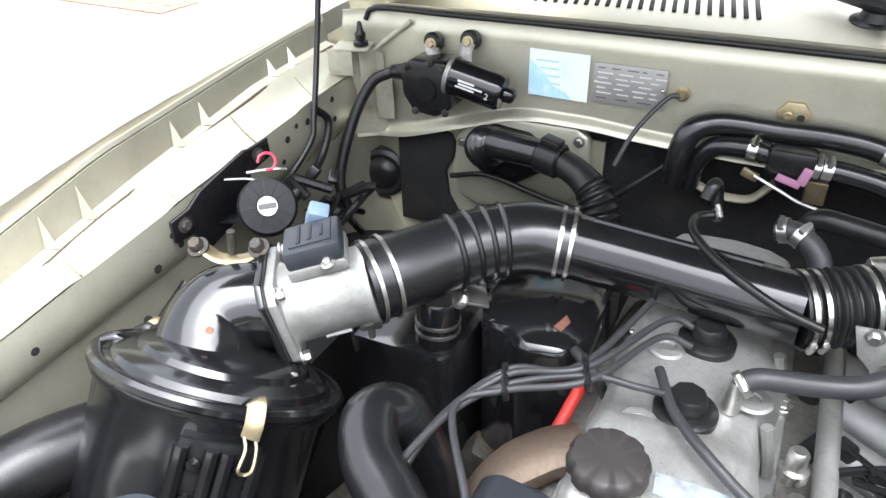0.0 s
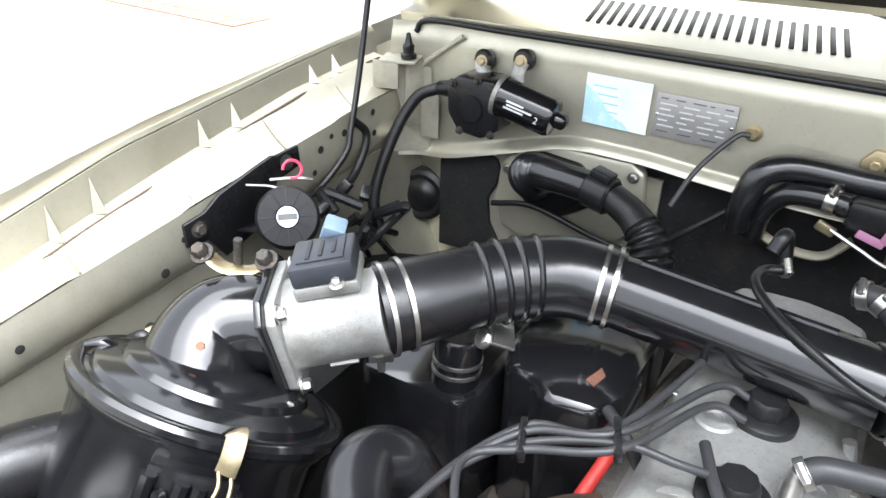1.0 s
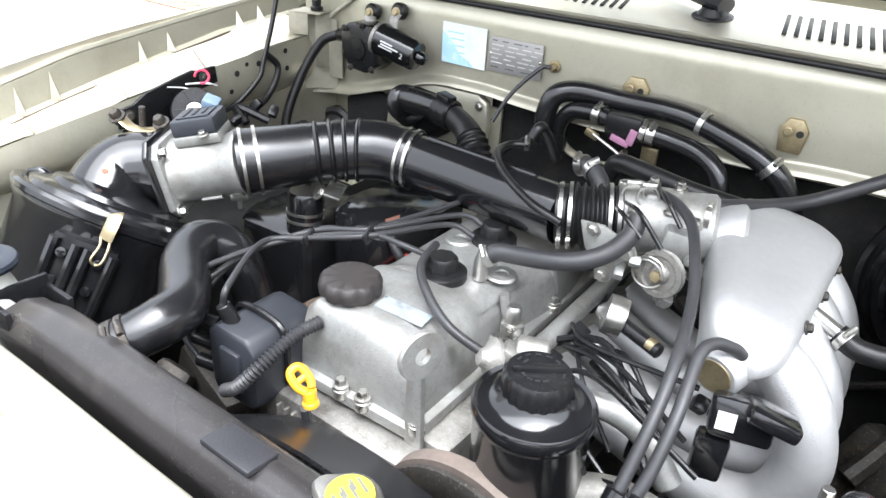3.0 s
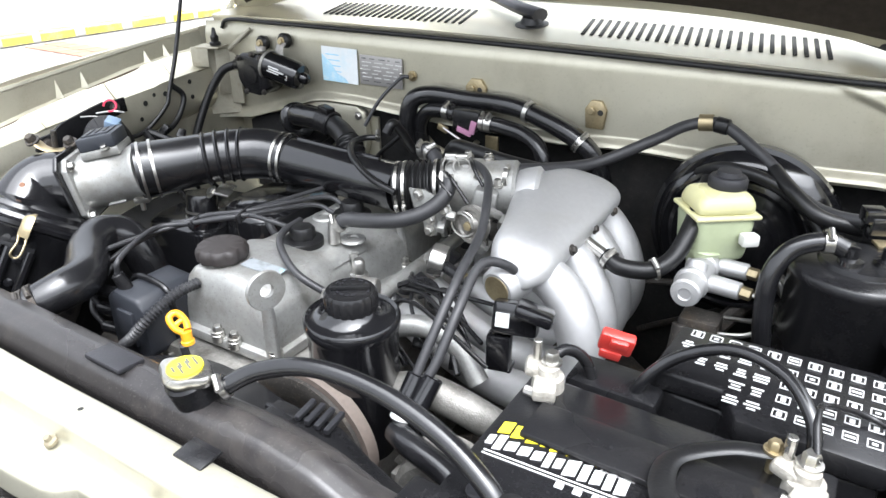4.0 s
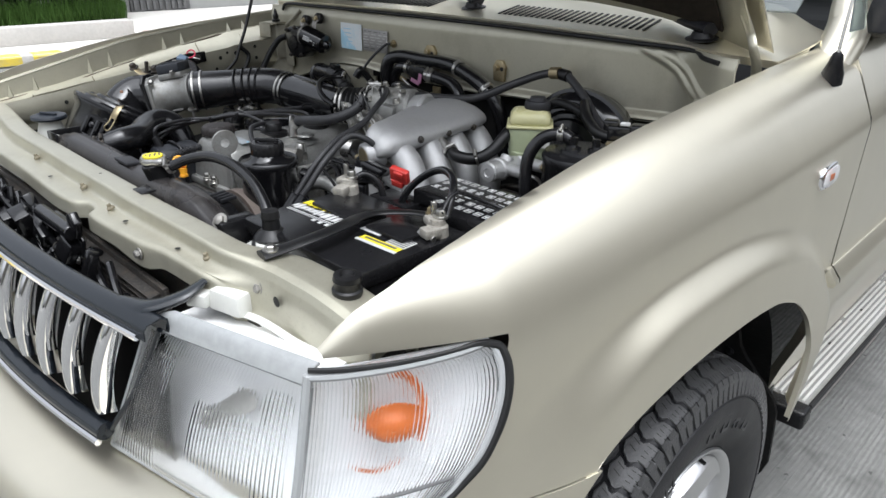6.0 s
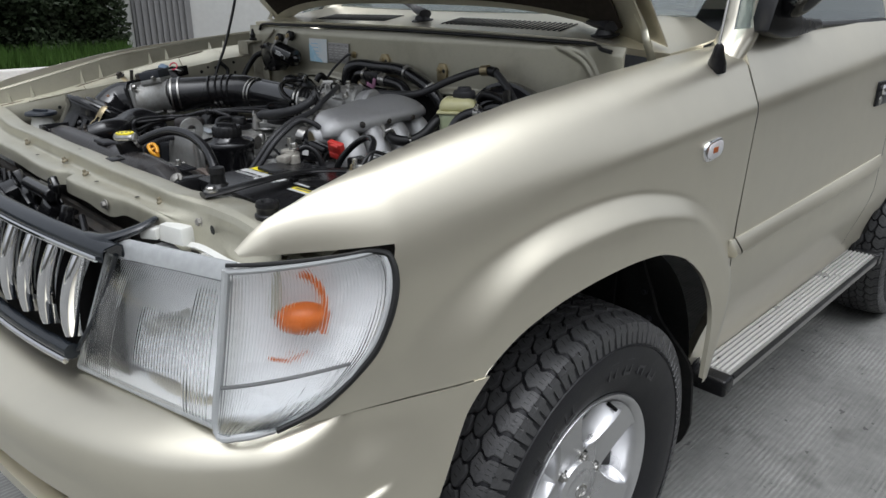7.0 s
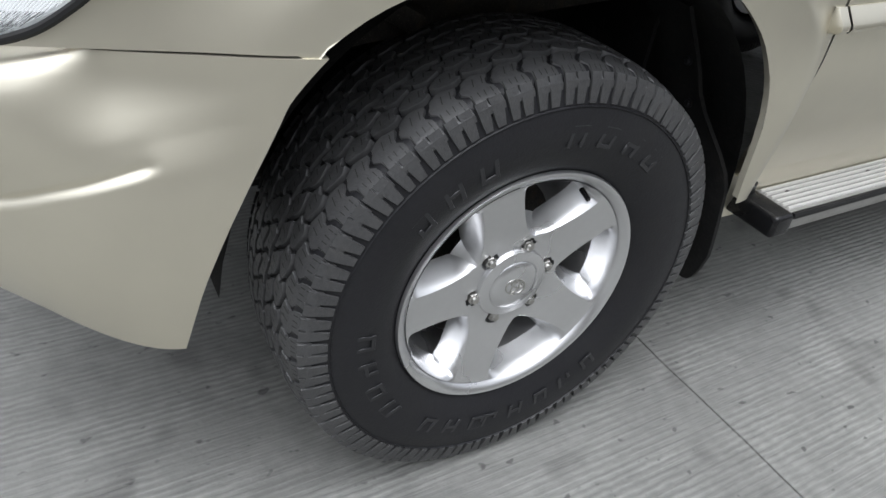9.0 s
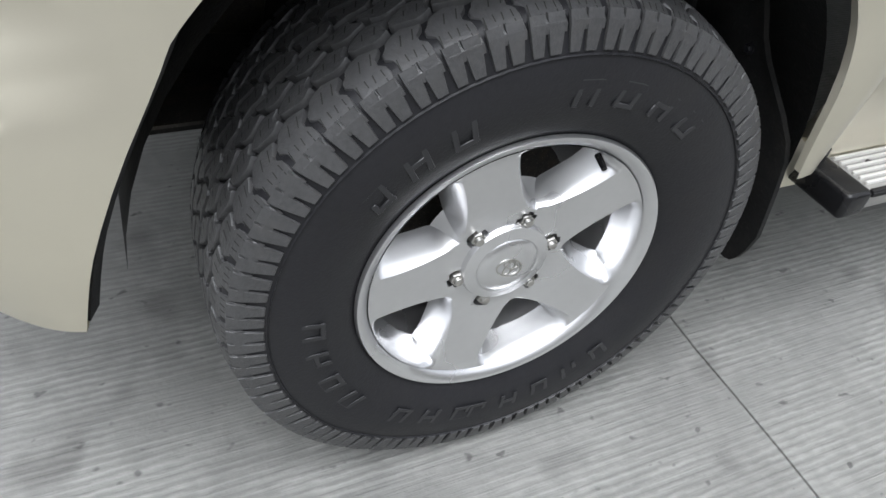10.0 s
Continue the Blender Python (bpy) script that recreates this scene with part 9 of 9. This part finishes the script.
lathe(bm, [(0.026, 0.0), (0.0345, 0.001), (0.036, 0.005), (0.034, 0.009), (0.024, 0.0115), (0.020, 0.010), (0.001, 0.0095)], (-0.42, -0.525, 1.063), (0, 0, 1), 28)
rbox(bm, (-0.42, -0.525, 1.075), (0.044, 0.007, 0.006), 0.002, (0, 0, 25))
part("cap", bm, mat("blue_grey_cap", (0.014, 0.018, 0.025), 0.35, 0, 0.1, 30), washer, "dark blue-grey cap")

# battery
bat = thing("battery", "black car battery with yellow and white labels", "battery")
BX0, BX1, BY0, BY1 = 0.330, 0.602, -0.500, -0.300
bm = bm_new()
rbox(bm, ((BX0 + BX1) / 2, (BY0 + BY1) / 2, 0.935), (BX1 - BX0 - 0.008, BY1 - BY0 - 0.008, 0.17), 0.006)
part("case", bm, plastic, bat, "black battery case")
bm = bm_new()
rbox(bm, ((BX0 + BX1) / 2, (BY0 + BY1) / 2, 1.030), (BX1 - BX0, BY1 - BY0, 0.026), 0.005)
rbox(bm, (0.420, -0.372, 1.046), (0.12, 0.05, 0.008), 0.003)
rbox(bm, (0.530, -0.372, 1.046), (0.08, 0.05, 0.008), 0.003)
part("lid", bm, plastic, bat, "black battery lid")
for x, y in ((0.36, -0.47), (0.565, -0.385), (0.555, -0.355)):
    bm = bm_new()
    lathe(bm, [(0.009, 0), (0.008, 0.002), (0.001, 0.002)], (x, y, 1.0435), (0, 0, 1), 16)
    part("vent_plug", bm, plastic_grey, bat)


def flat_quad(bm, c, ux, uy, w, h, z0, t=0.0006):
    """A thin plate on the lid: centre, two directions, size."""
    c, ux, uy = V(c), V(ux).normalized(), V(uy).normalized()
    lo = [bm.verts.new(c + ux * w * a + uy * h * b + V((0, 0, z0))) for a, b in ((-0.5, -0.5), (0.5, -0.5), (0.5, 0.5), (-0.5, 0.5))]
    hi = [bm.verts.new(v.co + V((0, 0, t))) for v in lo]
    bm.faces.new(lo), bm.faces.new(list(reversed(hi)))
    for i in range(4):
        bm.faces.new((lo[i], lo[(i + 1) % 4], hi[(i + 1) % 4], hi[i]))


LX, LY = V((0.998, 0.052, 0)), V((-0.052, 0.998, 0))
L1 = V((0.400, -0.405, 1.0435))
yl = random.Random(5)
x = -0.058
while x < 0.034:
    w = yl.uniform(0.007, 0.013)
    bm = bm_new()
    flat_quad(bm, L1 + LX * (x + w / 2) + LY * 0.016, LX + LY * 0.35, LY, w, yl.uniform(0.012, 0.017), 0)
    part("yellow_print_bar", bm, yellow_ink, bat, "yellow label print")
    x += w + 0.0018
x = -0.062
while x < 0.052:
    w = yl.uniform(0.006, 0.011)
    bm = bm_new()
    flat_quad(bm, L1 + LX * (x + w / 2) - LY * 0.004, LX + LY * 0.3, LY, w, yl.uniform(0.010, 0.020), 0)
    part("white_print_bar", bm, white_ink, bat, "white label print")
    x += w + 0.0022
for yy in (-0.018, -0.022):
    bm = bm_new()
    flat_quad(bm, L1 + LY * yy + LX * 0.0, LX, LY, 0.118, 0.0014, 0)
    part("label_line", bm, white_ink, bat)
for k in range(3):
    bm = bm_new()
    flat_quad(bm, L1 + LX * (0.012 + 0.015 * k) - LY * 0.027, LX, LY, 0.007, 0.006, 0)
    part("white_print_bar", bm, white_ink, bat)
star = V((0, 0, 0)) + L1 + LX * 0.050 + LY * 0.018
for k in range(5):
    a = k * math.pi / 5 + 0.2
    bm = bm_new()
    flat_quad(bm, star, LX * math.cos(a) + LY * math.sin(a), LY * math.cos(a) - LX * math.sin(a), 0.021, 0.003, 0.0002 * k)
    part("star_ray", bm, yellow_ink, bat)
for a, b, w, h in ((0.0, 0.0135, 0.027, 0.0012), (0.0, -0.0135, 0.027, 0.0012), (-0.0135, 0, 0.0012, 0.027), (0.0135, 0, 0.0012, 0.027)):
    bm = bm_new()
    flat_quad(bm, star + LX * a + LY * b, LX, LY, w, h, 0)
    part("star_frame", bm, plate_metal, bat)
L2 = V((0.540, -0.404, 1.0435))
for c, w, h, m, lab_ in ((LX * -0.034 + LY * 0.012, 0.040, 0.016, white_ink, "white sticker"), (LX * 0.006 - LY * 0.012, 0.074, 0.011, yellow_ink, "yellow stripe"), (LX * 0.006 - LY * 0.0215, 0.078, 0.006, white_ink, "white stripe"), (LX * 0.026 + LY * 0.008, 0.036, 0.026, white_ink, "white small print")):
    bm = bm_new()
    flat_quad(bm, L2 + c, LX, LY, w, h, 0)
    ob = part("sticker", bm, m, bat, lab_)
    if w == 0.036:
        for k in range(5):
            bm = bm_new()
            flat_quad(bm, L2 + c + LY * (0.010 - 0.005 * k), LX, LY, 0.032, 0.0020, 0.0007)
            part("print_bar", bm, plate_ink, ob)
bm = bm_new()
flat_quad(bm, L2 + LX * 0.006 - LY * 0.012, LX, LY, 0.060, 0.004, 0.0008)
part("print_bar", bm, plate_ink, bat)


def terminal(p, name_label, lean):
    t = thing("battery_terminal", name_label, "terminal", "battery terminals")
    p = V(p)
    bm = bm_new()
    lathe(bm, [(0.016, 0), (0.015, 0.014), (0.011, 0.016), (0.010, 0.024), (0.001, 0.025)], p, (0, 0, 1), 20)
    rbox(bm, p + V((0.004, -0.017, 0.010)), (0.022, 0.026, 0.014), 0.003, (0, 0, lean))
    rbox(bm, p + V((-0.010, 0.004, 0.016)), (0.03, 0.024, 0.012), 0.004, (0, 10, lean))
    part("clamp", bm, mat("corroded_lead", (0.36, 0.34, 0.30), 0.6, 0.45, 0.3, 60, 0.6, 300, stain=((0.58, 0.56, 0.50), 0.7, 40)), t, "corroded lead clamp")
    bm = bm_new()
    rod(bm, p + V((0.016, -0.022, 0.004)), p + V((-0.014, -0.022, 0.006)), 0.005, seg=8)
    bolt(bm, p + V((0.0, 0.006, 0.024)), (0, 0, 1), 0.007, 0.010)
    rod(bm, p + V((-0.016, 0.008, 0.016)), p + V((-0.016, 0.008, 0.044)), 0.0045, seg=8)
    part("bolt", bm, steel, t)


terminal((0.352, -0.318, 1.043), "corroded battery terminal with a bolt", 20)
terminal((0.578, -0.338, 1.043), "corroded battery terminal with a thick cable", -15)
hose("battery_cable", [(0.580, -0.322, 1.065), (0.572, -0.305, 1.090), (0.545, -0.275, 1.104), (0.500, -0.255, 1.102), (0.455, -0.255, 1.078), (0.425, -0.265, 1.040), (0.41, -0.27, 0.98)], 0.0060, rubber_gloss, "thick dark battery cable arching over", "cable")
hose("battery_cable", [(0.345, -0.305, 1.06), (0.355, -0.285, 1.068), (0.372, -0.27, 1.050), (0.385, -0.265, 1.0)], 0.006, plastic, "black battery cable going down", "cable")
hose("signal_wire", [(0.582, -0.335, 1.075), (0.575, -0.30, 1.095), (0.585, -0.255, 1.075), (0.615, -0.235, 1.062), (0.645, -0.25, 1.058), (0.66, -0.27, 1.04)], 0.003, plastic, "thin black wire over the fuse box", "wire")
bm = bm_new()
rbox(bm, (0.392, -0.243, 1.066), (0.034, 0.012, 0.026), 0.003, (20, 10, 15))
rbox(bm, (0.396, -0.247, 1.070), (0.018, 0.014, 0.010), 0.002, (20, 10, 15))
rbox(bm, (0.386, -0.240, 1.052), (0.022, 0.016, 0.012), 0.002, (20, 10, 15))
single("terminal_cover", bm, red_plastic, "red plastic positive terminal cover, open", "cover")
links = thing("fusible_link_box", "black fusible link box behind the battery", "box")
bm = bm_new()
rbox(bm, (0.40, -0.255, 0.945), (0.085, 0.045, 0.13), 0.006)
part("body", bm, plastic, links)
bm = bm_new()
rbox(bm, (0.40, -0.255, 1.022), (0.092, 0.052, 0.022), 0.005)
part("lid", bm, plastic, links)
bm = bm_new()
rbox(bm, (0.375, -0.283, 1.008), (0.012, 0.006, 0.03), 0.002)
part("catch", bm, plastic_grey, links)
clampbar = thing("battery_clamp", "black battery hold-down strap bolted to the panel", "strap")
bm = bm_new()
sweep(bm, [(0.500, -0.570, 1.058), (0.504, -0.535, 1.060), (0.508, -0.49, 1.064), (0.500, -0.44, 1.064), (0.484, -0.40, 1.060), (0.486, -0.365, 1.058), (0.52, -0.335, 1.060), (0.552, -0.325, 1.062)], [0.014, 0.0125, 0.012, 0.012, 0.0105, 0.009, 0.0085, 0.008], 10, 6, flat=0.35)
part("strap", bm, rubber, clampbar)
bm = bm_new()
bolt(bm, (0.502, -0.557, 1.062), (0, 0, 1), 0.0072, 0.006)
part("bolt", bm, steel, clampbar)
bm = bm_new()
rod(bm, (0.552, -0.325, 1.03), (0.552, -0.325, 1.075), 0.004, seg=10)
bolt(bm, (0.552, -0.325, 1.064), (0, 0, 1), 0.006, 0.008)
part("hook_rod", bm, zinc, clampbar)
bottle = thing("washer_bottle", "white plastic bottle with a black cap", "bottle")
bm = bm_new()
lathe(bm, [(0.045, 0.86), (0.058, 0.88), (0.060, 0.998), (0.056, 1.012), (0.044, 1.020), (0.026, 1.024), (0.024, 1.030)], (0.412, -0.500, 0), (0, 0, 1), 28)
rbox(bm, (0.545, -0.527, 0.985), (0.10, 0.045, 0.09), 0.016, seg=4)
part("body", bm, white_plastic, bottle, "translucent white body")
bm = bm_new()
lathe(bm, [(0.030, 1.022), (0.029, 1.027), (0.025, 1.030), (0.026, 1.034), (0.021, 1.040), (0.013, 1.046), (0.012, 1.060), (0.0135, 1.062), (0.012, 1.072), (0.001, 1.073)], (0.402, -0.495, 0), (0, 0, 1), 24)
part("cap", bm, rubber, bottle, "black rubber cap")

# fuse box
fuse = thing("fuse_box", "black fuse box with white printed symbols on its lid", "fuse box")
bm = bm_new()
prism(bm, [(0.434, -0.245), (0.440, -0.160), (0.620, -0.148), (0.638, -0.165), (0.632, -0.285), (0.520, -0.285), (0.500, -0.245)], 0.93, 1.028, "z", 0.006)
part("base", bm, plastic, fuse)
bm = bm_new()
prism(bm, [(0.430, -0.250), (0.436, -0.156), (0.622, -0.144), (0.642, -0.163), (0.636, -0.290), (0.516, -0.290), (0.498, -0.250)], 1.030, 1.055, "z", 0.005)
flid = part("lid", bm, plastic, fuse, "black lid with printed symbols")
rf = random.Random(8)
for i in range(10):
    for j in range(5):
        x, y = 0.455 + 0.0185 * i, -0.168 - 0.0235 * j + 0.004 * i * 0
        if (x < 0.505 and y < -0.235) or x > 0.63:
            continue
        kind = rf.random()
        if i < 5 and j > 0:
            for k in range(3):
                bm = bm_new()
                rbox(bm, (x - 0.004, y - 0.006 + 0.005 * k, 1.0556), (rf.uniform(0.007, 0.015), 0.0022, 0.0006), 0)
                part("print_bar", bm, white_ink, flid)
        else:
            for a, b, w, h in ((0, 0.0055, 0.012, 0.0011), (0, -0.0055, 0.012, 0.0011), (-0.0055, 0, 0.0011, 0.011), (0.0055, 0, 0.0011, 0.011), (0, 0, 0.0045 if kind < 0.6 else 0.008, 0.006 if kind < 0.4 else 0.003)):
                bm = bm_new()
                rbox(bm, (x + a, y + b, 1.0556), (w, h, 0.0006), 0)
                part("symbol_bar", bm, white_ink, flid)
bm = bm_new()
rbox(bm, (0.655, -0.20, 1.03), (0.03, 0.05, 0.05), 0.006, (0, 15, 0))
rod(bm, (0.645, -0.235, 1.045), (0.66, -0.24, 1.045), 0.010)
part("side_plug", bm, plastic, fuse)

# brake hydraulics
brake = thing("brake_master_cylinder", "aluminium brake master cylinder with a yellowed fluid reservoir", "brake cylinder")
bm = bm_new()
rod(bm, (0.412, -0.045, 1.032), (0.414, 0.16, 1.030), 0.0185, 0.0185, 28)
rod(bm, (0.412, -0.020, 1.032), (0.412, -0.008, 1.032), 0.0215, 0.0215, 28)
rod(bm, (0.413, 0.030, 1.032), (0.413, 0.050, 1.032), 0.0215, 0.0215, 28)
rod(bm, (0.432, -0.005, 1.034), (0.470, -0.012, 1.036), 0.012, 0.011)
rod(bm, (0.432, 0.050, 1.034), (0.468, 0.045, 1.036), 0.012, 0.011)
rod(bm, (0.412, 0.045, 1.036), (0.412, 0.055, 1.062), 0.018, 0.016, 20)
rod(bm, (0.412, -0.002, 1.036), (0.412, 0.010, 1.052), 0.014, 0.013, 20)
part("cylinder", bm, alu_bright, brake, "bright aluminium cylinder")
bm = bm_new()
lathe(bm, [(0.0165, 0), (0.0165, 0.002), (0.0085, 0.003), (0.007, 0.001), (0.001, 0.001)], (0.412, -0.0455, 1.032), (0, -1, 0), 28)
part("end_cap", bm, alu_bright, brake)
RSV = V((0.412, 0.070, 0))
rot_r = 38


def res_box(bm, z0, z1, w, d, bev, taper=1.0):
    rbox(bm, RSV + V((0, 0, (z0 + z1) / 2)), (w, d, z1 - z0), bev, (0, 0, rot_r), 3, taper)


bm = bm_new()
res_box(bm, 1.038, 1.106, 0.072, 0.062, 0.012, 1.14)
rod(bm, RSV + V((-0.006, -0.022, 1.028)), RSV + V((-0.004, -0.02, 1.056)), 0.017, 0.024)
part("lower_reservoir", bm, reservoir_low, brake, "green-grey reservoir lower half")
bm = bm_new()
res_box(bm, 1.101, 1.107, 0.087, 0.076, 0.0025)
res_box(bm, 1.105, 1.133, 0.083, 0.072, 0.012, 0.84)
part("upper_reservoir", bm, reservoir, brake, "yellowed reservoir upper half")
bm = bm_new()
lathe(bm, [(0.022, 1.128), (0.0245, 1.133), (0.0245, 1.143), (0.022, 1.147), (0.016, 1.148), (0.014, 1.154), (0.001, 1.155)], RSV + V((0.006, 0.012, 0)), (0, 0, 1), 32)
part("cap", bm, plastic_grey, brake, "dark grey filler cap")
bm = bm_new()
rbox(bm, RSV + V((0.048, -0.018, 1.078)), (0.022, 0.016, 0.016), 0.003, (0, 0, rot_r))
part("level_plug", bm, white_plastic, brake, "white level sensor plug")
for k, pts in enumerate((((0.470, -0.012, 1.036), (0.50, -0.015, 1.034), (0.512, 0.0, 1.01), (0.50, 0.03, 0.98), (0.45, 0.05, 0.96)), ((0.468, 0.045, 1.036), (0.505, 0.04, 1.036), (0.515, 0.03, 1.0), (0.49, -0.02, 0.985), (0.43, -0.02, 0.97)))):
    bm = bm_new()
    sweep(bm, pts, 0.0032, 8, 8)
    part("brake_pipe", bm, steel, brake)
    bm = bm_new()
    lathe(bm, [(0.008, 0), (0.008, 0.012), (0.005, 0.014)], pts[0], V(pts[1]) - V(pts[0]), 6)
    part("pipe_nut", bm, zinc, brake)
bm = bm_new()
rbox(bm, (0.43, -0.01, 0.975), (0.05, 0.04, 0.03), 0.006)
rod(bm, (0.41, -0.03, 0.98), (0.41, -0.04, 0.94), 0.010)
part("proportioning_valve", bm, dark_steel, brake, "dark oily valve block")
boost = thing("brake_booster", "black round brake booster on the firewall", "brake booster")
bm = bm_new()
lathe(bm, [(r * 1.14, h) for r, h in [(0.030, -0.055), (0.045, -0.050), (0.050, -0.040), (0.090, -0.034), (0.104, -0.026), (0.112, -0.010), (0.118, -0.008), (0.119, 0.004), (0.114, 0.008), (0.108, 0.04), (0.07, 0.065)]], (0.430, 0.215, 1.020), (0, 1, 0), 56)
part("shell", bm, plastic_gloss, boost)
for r in (0.078, 0.092, 0.108):
    bm = bm_new()
    lathe(bm, [(r - 0.004, -0.036), (r, -0.041), (r + 0.004, -0.034)], (0.430, 0.215, 1.020), (0, 1, 0), 56, close=False)
    part("pressed_ring", bm, plastic_gloss, boost)
hose("clutch_hose", [(0.46, 0.175, 1.135), (0.49, 0.14, 1.12), (0.53, 0.12, 1.10), (0.58, 0.13, 1.09)], 0.010, rubber, "black hose over the brake booster", "hose")
hose("booster_hose", [(0.35, 0.20, 1.10), (0.40, 0.17, 1.128), (0.47, 0.155, 1.12), (0.52, 0.14, 1.09), (0.55, 0.12, 1.06)], 0.009, rubber, "black hose curling behind the reservoir", "hose")
hose("throttle_cable", [(0.118, -0.01, 1.124), (0.150, 0.02, 1.124), (0.218, 0.118, 1.116), (0.29, 0.165, 1.150), (0.325, 0.205, 1.168), (0.357, 0.225, 1.174), (0.385, 0.222, 1.170), (0.446, 0.197, 1.139), (0.500, 0.165, 1.106), (0.545, 0.135, 1.100), (0.60, 0.115, 1.108)], 0.0085, cable, "grey throttle cable hose looped along the firewall", "cable")
clip = thing("cable_clip", "zinc clip holding the cable to the firewall", "clip")
bm = bm_new()
lathe(bm, [(0.0098, -0.010), (0.0125, -0.010), (0.0125, 0.010), (0.0098, 0.010)], (0.352, 0.222, 1.1735), (1, 0.1, 0.1), 20, close=False)
rbox(bm, (0.352, 0.240, 1.170), (0.022, 0.03, 0.012), 0.003)
part("band", bm, zinc, clip)
bm = bm_new()
rod(bm, (0.365, 0.224, 1.173), (0.385, 0.222, 1.171), 0.012)
part("sleeve", bm, rubber, clip)

# charcoal canister and relays
can = thing("charcoal_canister", "black charcoal canister with two hose stubs", "canister")
CA = V((0.585, 0.005, 0))
bm = bm_new()
lathe(bm, [(0.066, 0.86), (0.070, 0.87), (0.072, 1.080), (0.074, 1.084), (0.074, 1.092), (0.070, 1.097), (0.046, 1.099), (0.044, 1.104), (0.030, 1.105), (0.001, 1.105)], CA, (0, 0, 1), 56)
part("drum", bm, plastic, can, smooth=50)
for dx, dy in ((-0.012, -0.022), (0.022, -0.006)):
    bm = bm_new()
    lathe(bm, [(0.014, 1.104), (0.013, 1.110), (0.007, 1.112), (0.007, 1.124), (0.001, 1.125)], CA + V((dx, dy, 0)), (0, 0, 1), 16)
    part("hose_stub", bm, plastic_gloss, can)
hose("purge_hose", [(0.565, -0.012, 1.118), (0.545, -0.016, 1.124), (0.515, -0.028, 1.112), (0.500, -0.042, 1.080), (0.502, -0.05, 1.03), (0.510, -0.05, 0.98)], 0.011, rubber_gloss, "black purge hose from the canister", "hose", clamps=((0.18, 0.010),))
rel = thing("relay_block", "cluster of black relays on a zinc bracket", "relay")
for c, s in (((0.600, 0.085, 1.118), (0.045, 0.03, 0.028)), ((0.585, 0.075, 1.132), (0.025, 0.022, 0.018)), ((0.635, 0.085, 1.124), (0.03, 0.03, 0.03))):
    bm = bm_new()
    rbox(bm, c, s, 0.003, (0, 0, 25))
    part("relay", bm, plastic_gloss, rel)
bm = bm_new()
rbox(bm, (0.612, 0.075, 1.138), (0.016, 0.012, 0.005), 0.001, (0, 0, 25))
part("sticker", bm, white_ink, rel)
bm = bm_new()
rbox(bm, (0.625, 0.065, 1.106), (0.07, 0.02, 0.004), 0.001, (0, 0, 25))
rbox(bm, (0.652, 0.080, 1.122), (0.004, 0.03, 0.035), 0.001, (0, 0, 25))
bolt(bm, (0.655, 0.06, 1.105), (0.3, -1, 0.2), 0.008)
part("bracket", bm, zinc, rel)
bm = bm_new()
rbox(bm, (0.648, -0.08, 1.06), (0.03, 0.07, 0.05), 0.006, (0, 20, 20))
rbox(bm, (0.640, -0.12, 1.03), (0.03, 0.05, 0.05), 0.005, (0, 10, 0))
rod(bm, (0.645, -0.045, 1.085), (0.66, -0.04, 1.09), 0.011)
single("side_bracket", bm, plastic, "black bracket and plug on the inner wing", "bracket")
# dark hardware low in the bay
low = bm_new()
for k in range(30):
    rbox(low, (rl.uniform(-0.55, 0.60), rl.uniform(-0.40, 0.22), rl.uniform(0.62, 0.80)), (rl.uniform(0.04, 0.14), rl.uniform(0.04, 0.14), rl.uniform(0.03, 0.10)), 0.01, (rl.uniform(0, 40), rl.uniform(0, 40), rl.uniform(0, 90)))
for k in range(14):
    p = V((rl.uniform(-0.25, 0.55), rl.uniform(-0.1, 0.25), rl.uniform(0.82, 0.95)))
    sweep(low, [p, p + V((rl.uniform(-0.1, 0.1), rl.uniform(-0.1, 0.1), rl.uniform(-0.06, 0.06))), p + V((rl.uniform(-0.2, 0.2), rl.uniform(-0.1, 0.1), -0.12))], rl.uniform(0.005, 0.014), 8, 6)
single("chassis_hardware", low, dark_steel, "dark chassis and gearbox parts low in the bay", "machinery", kind="stuff")
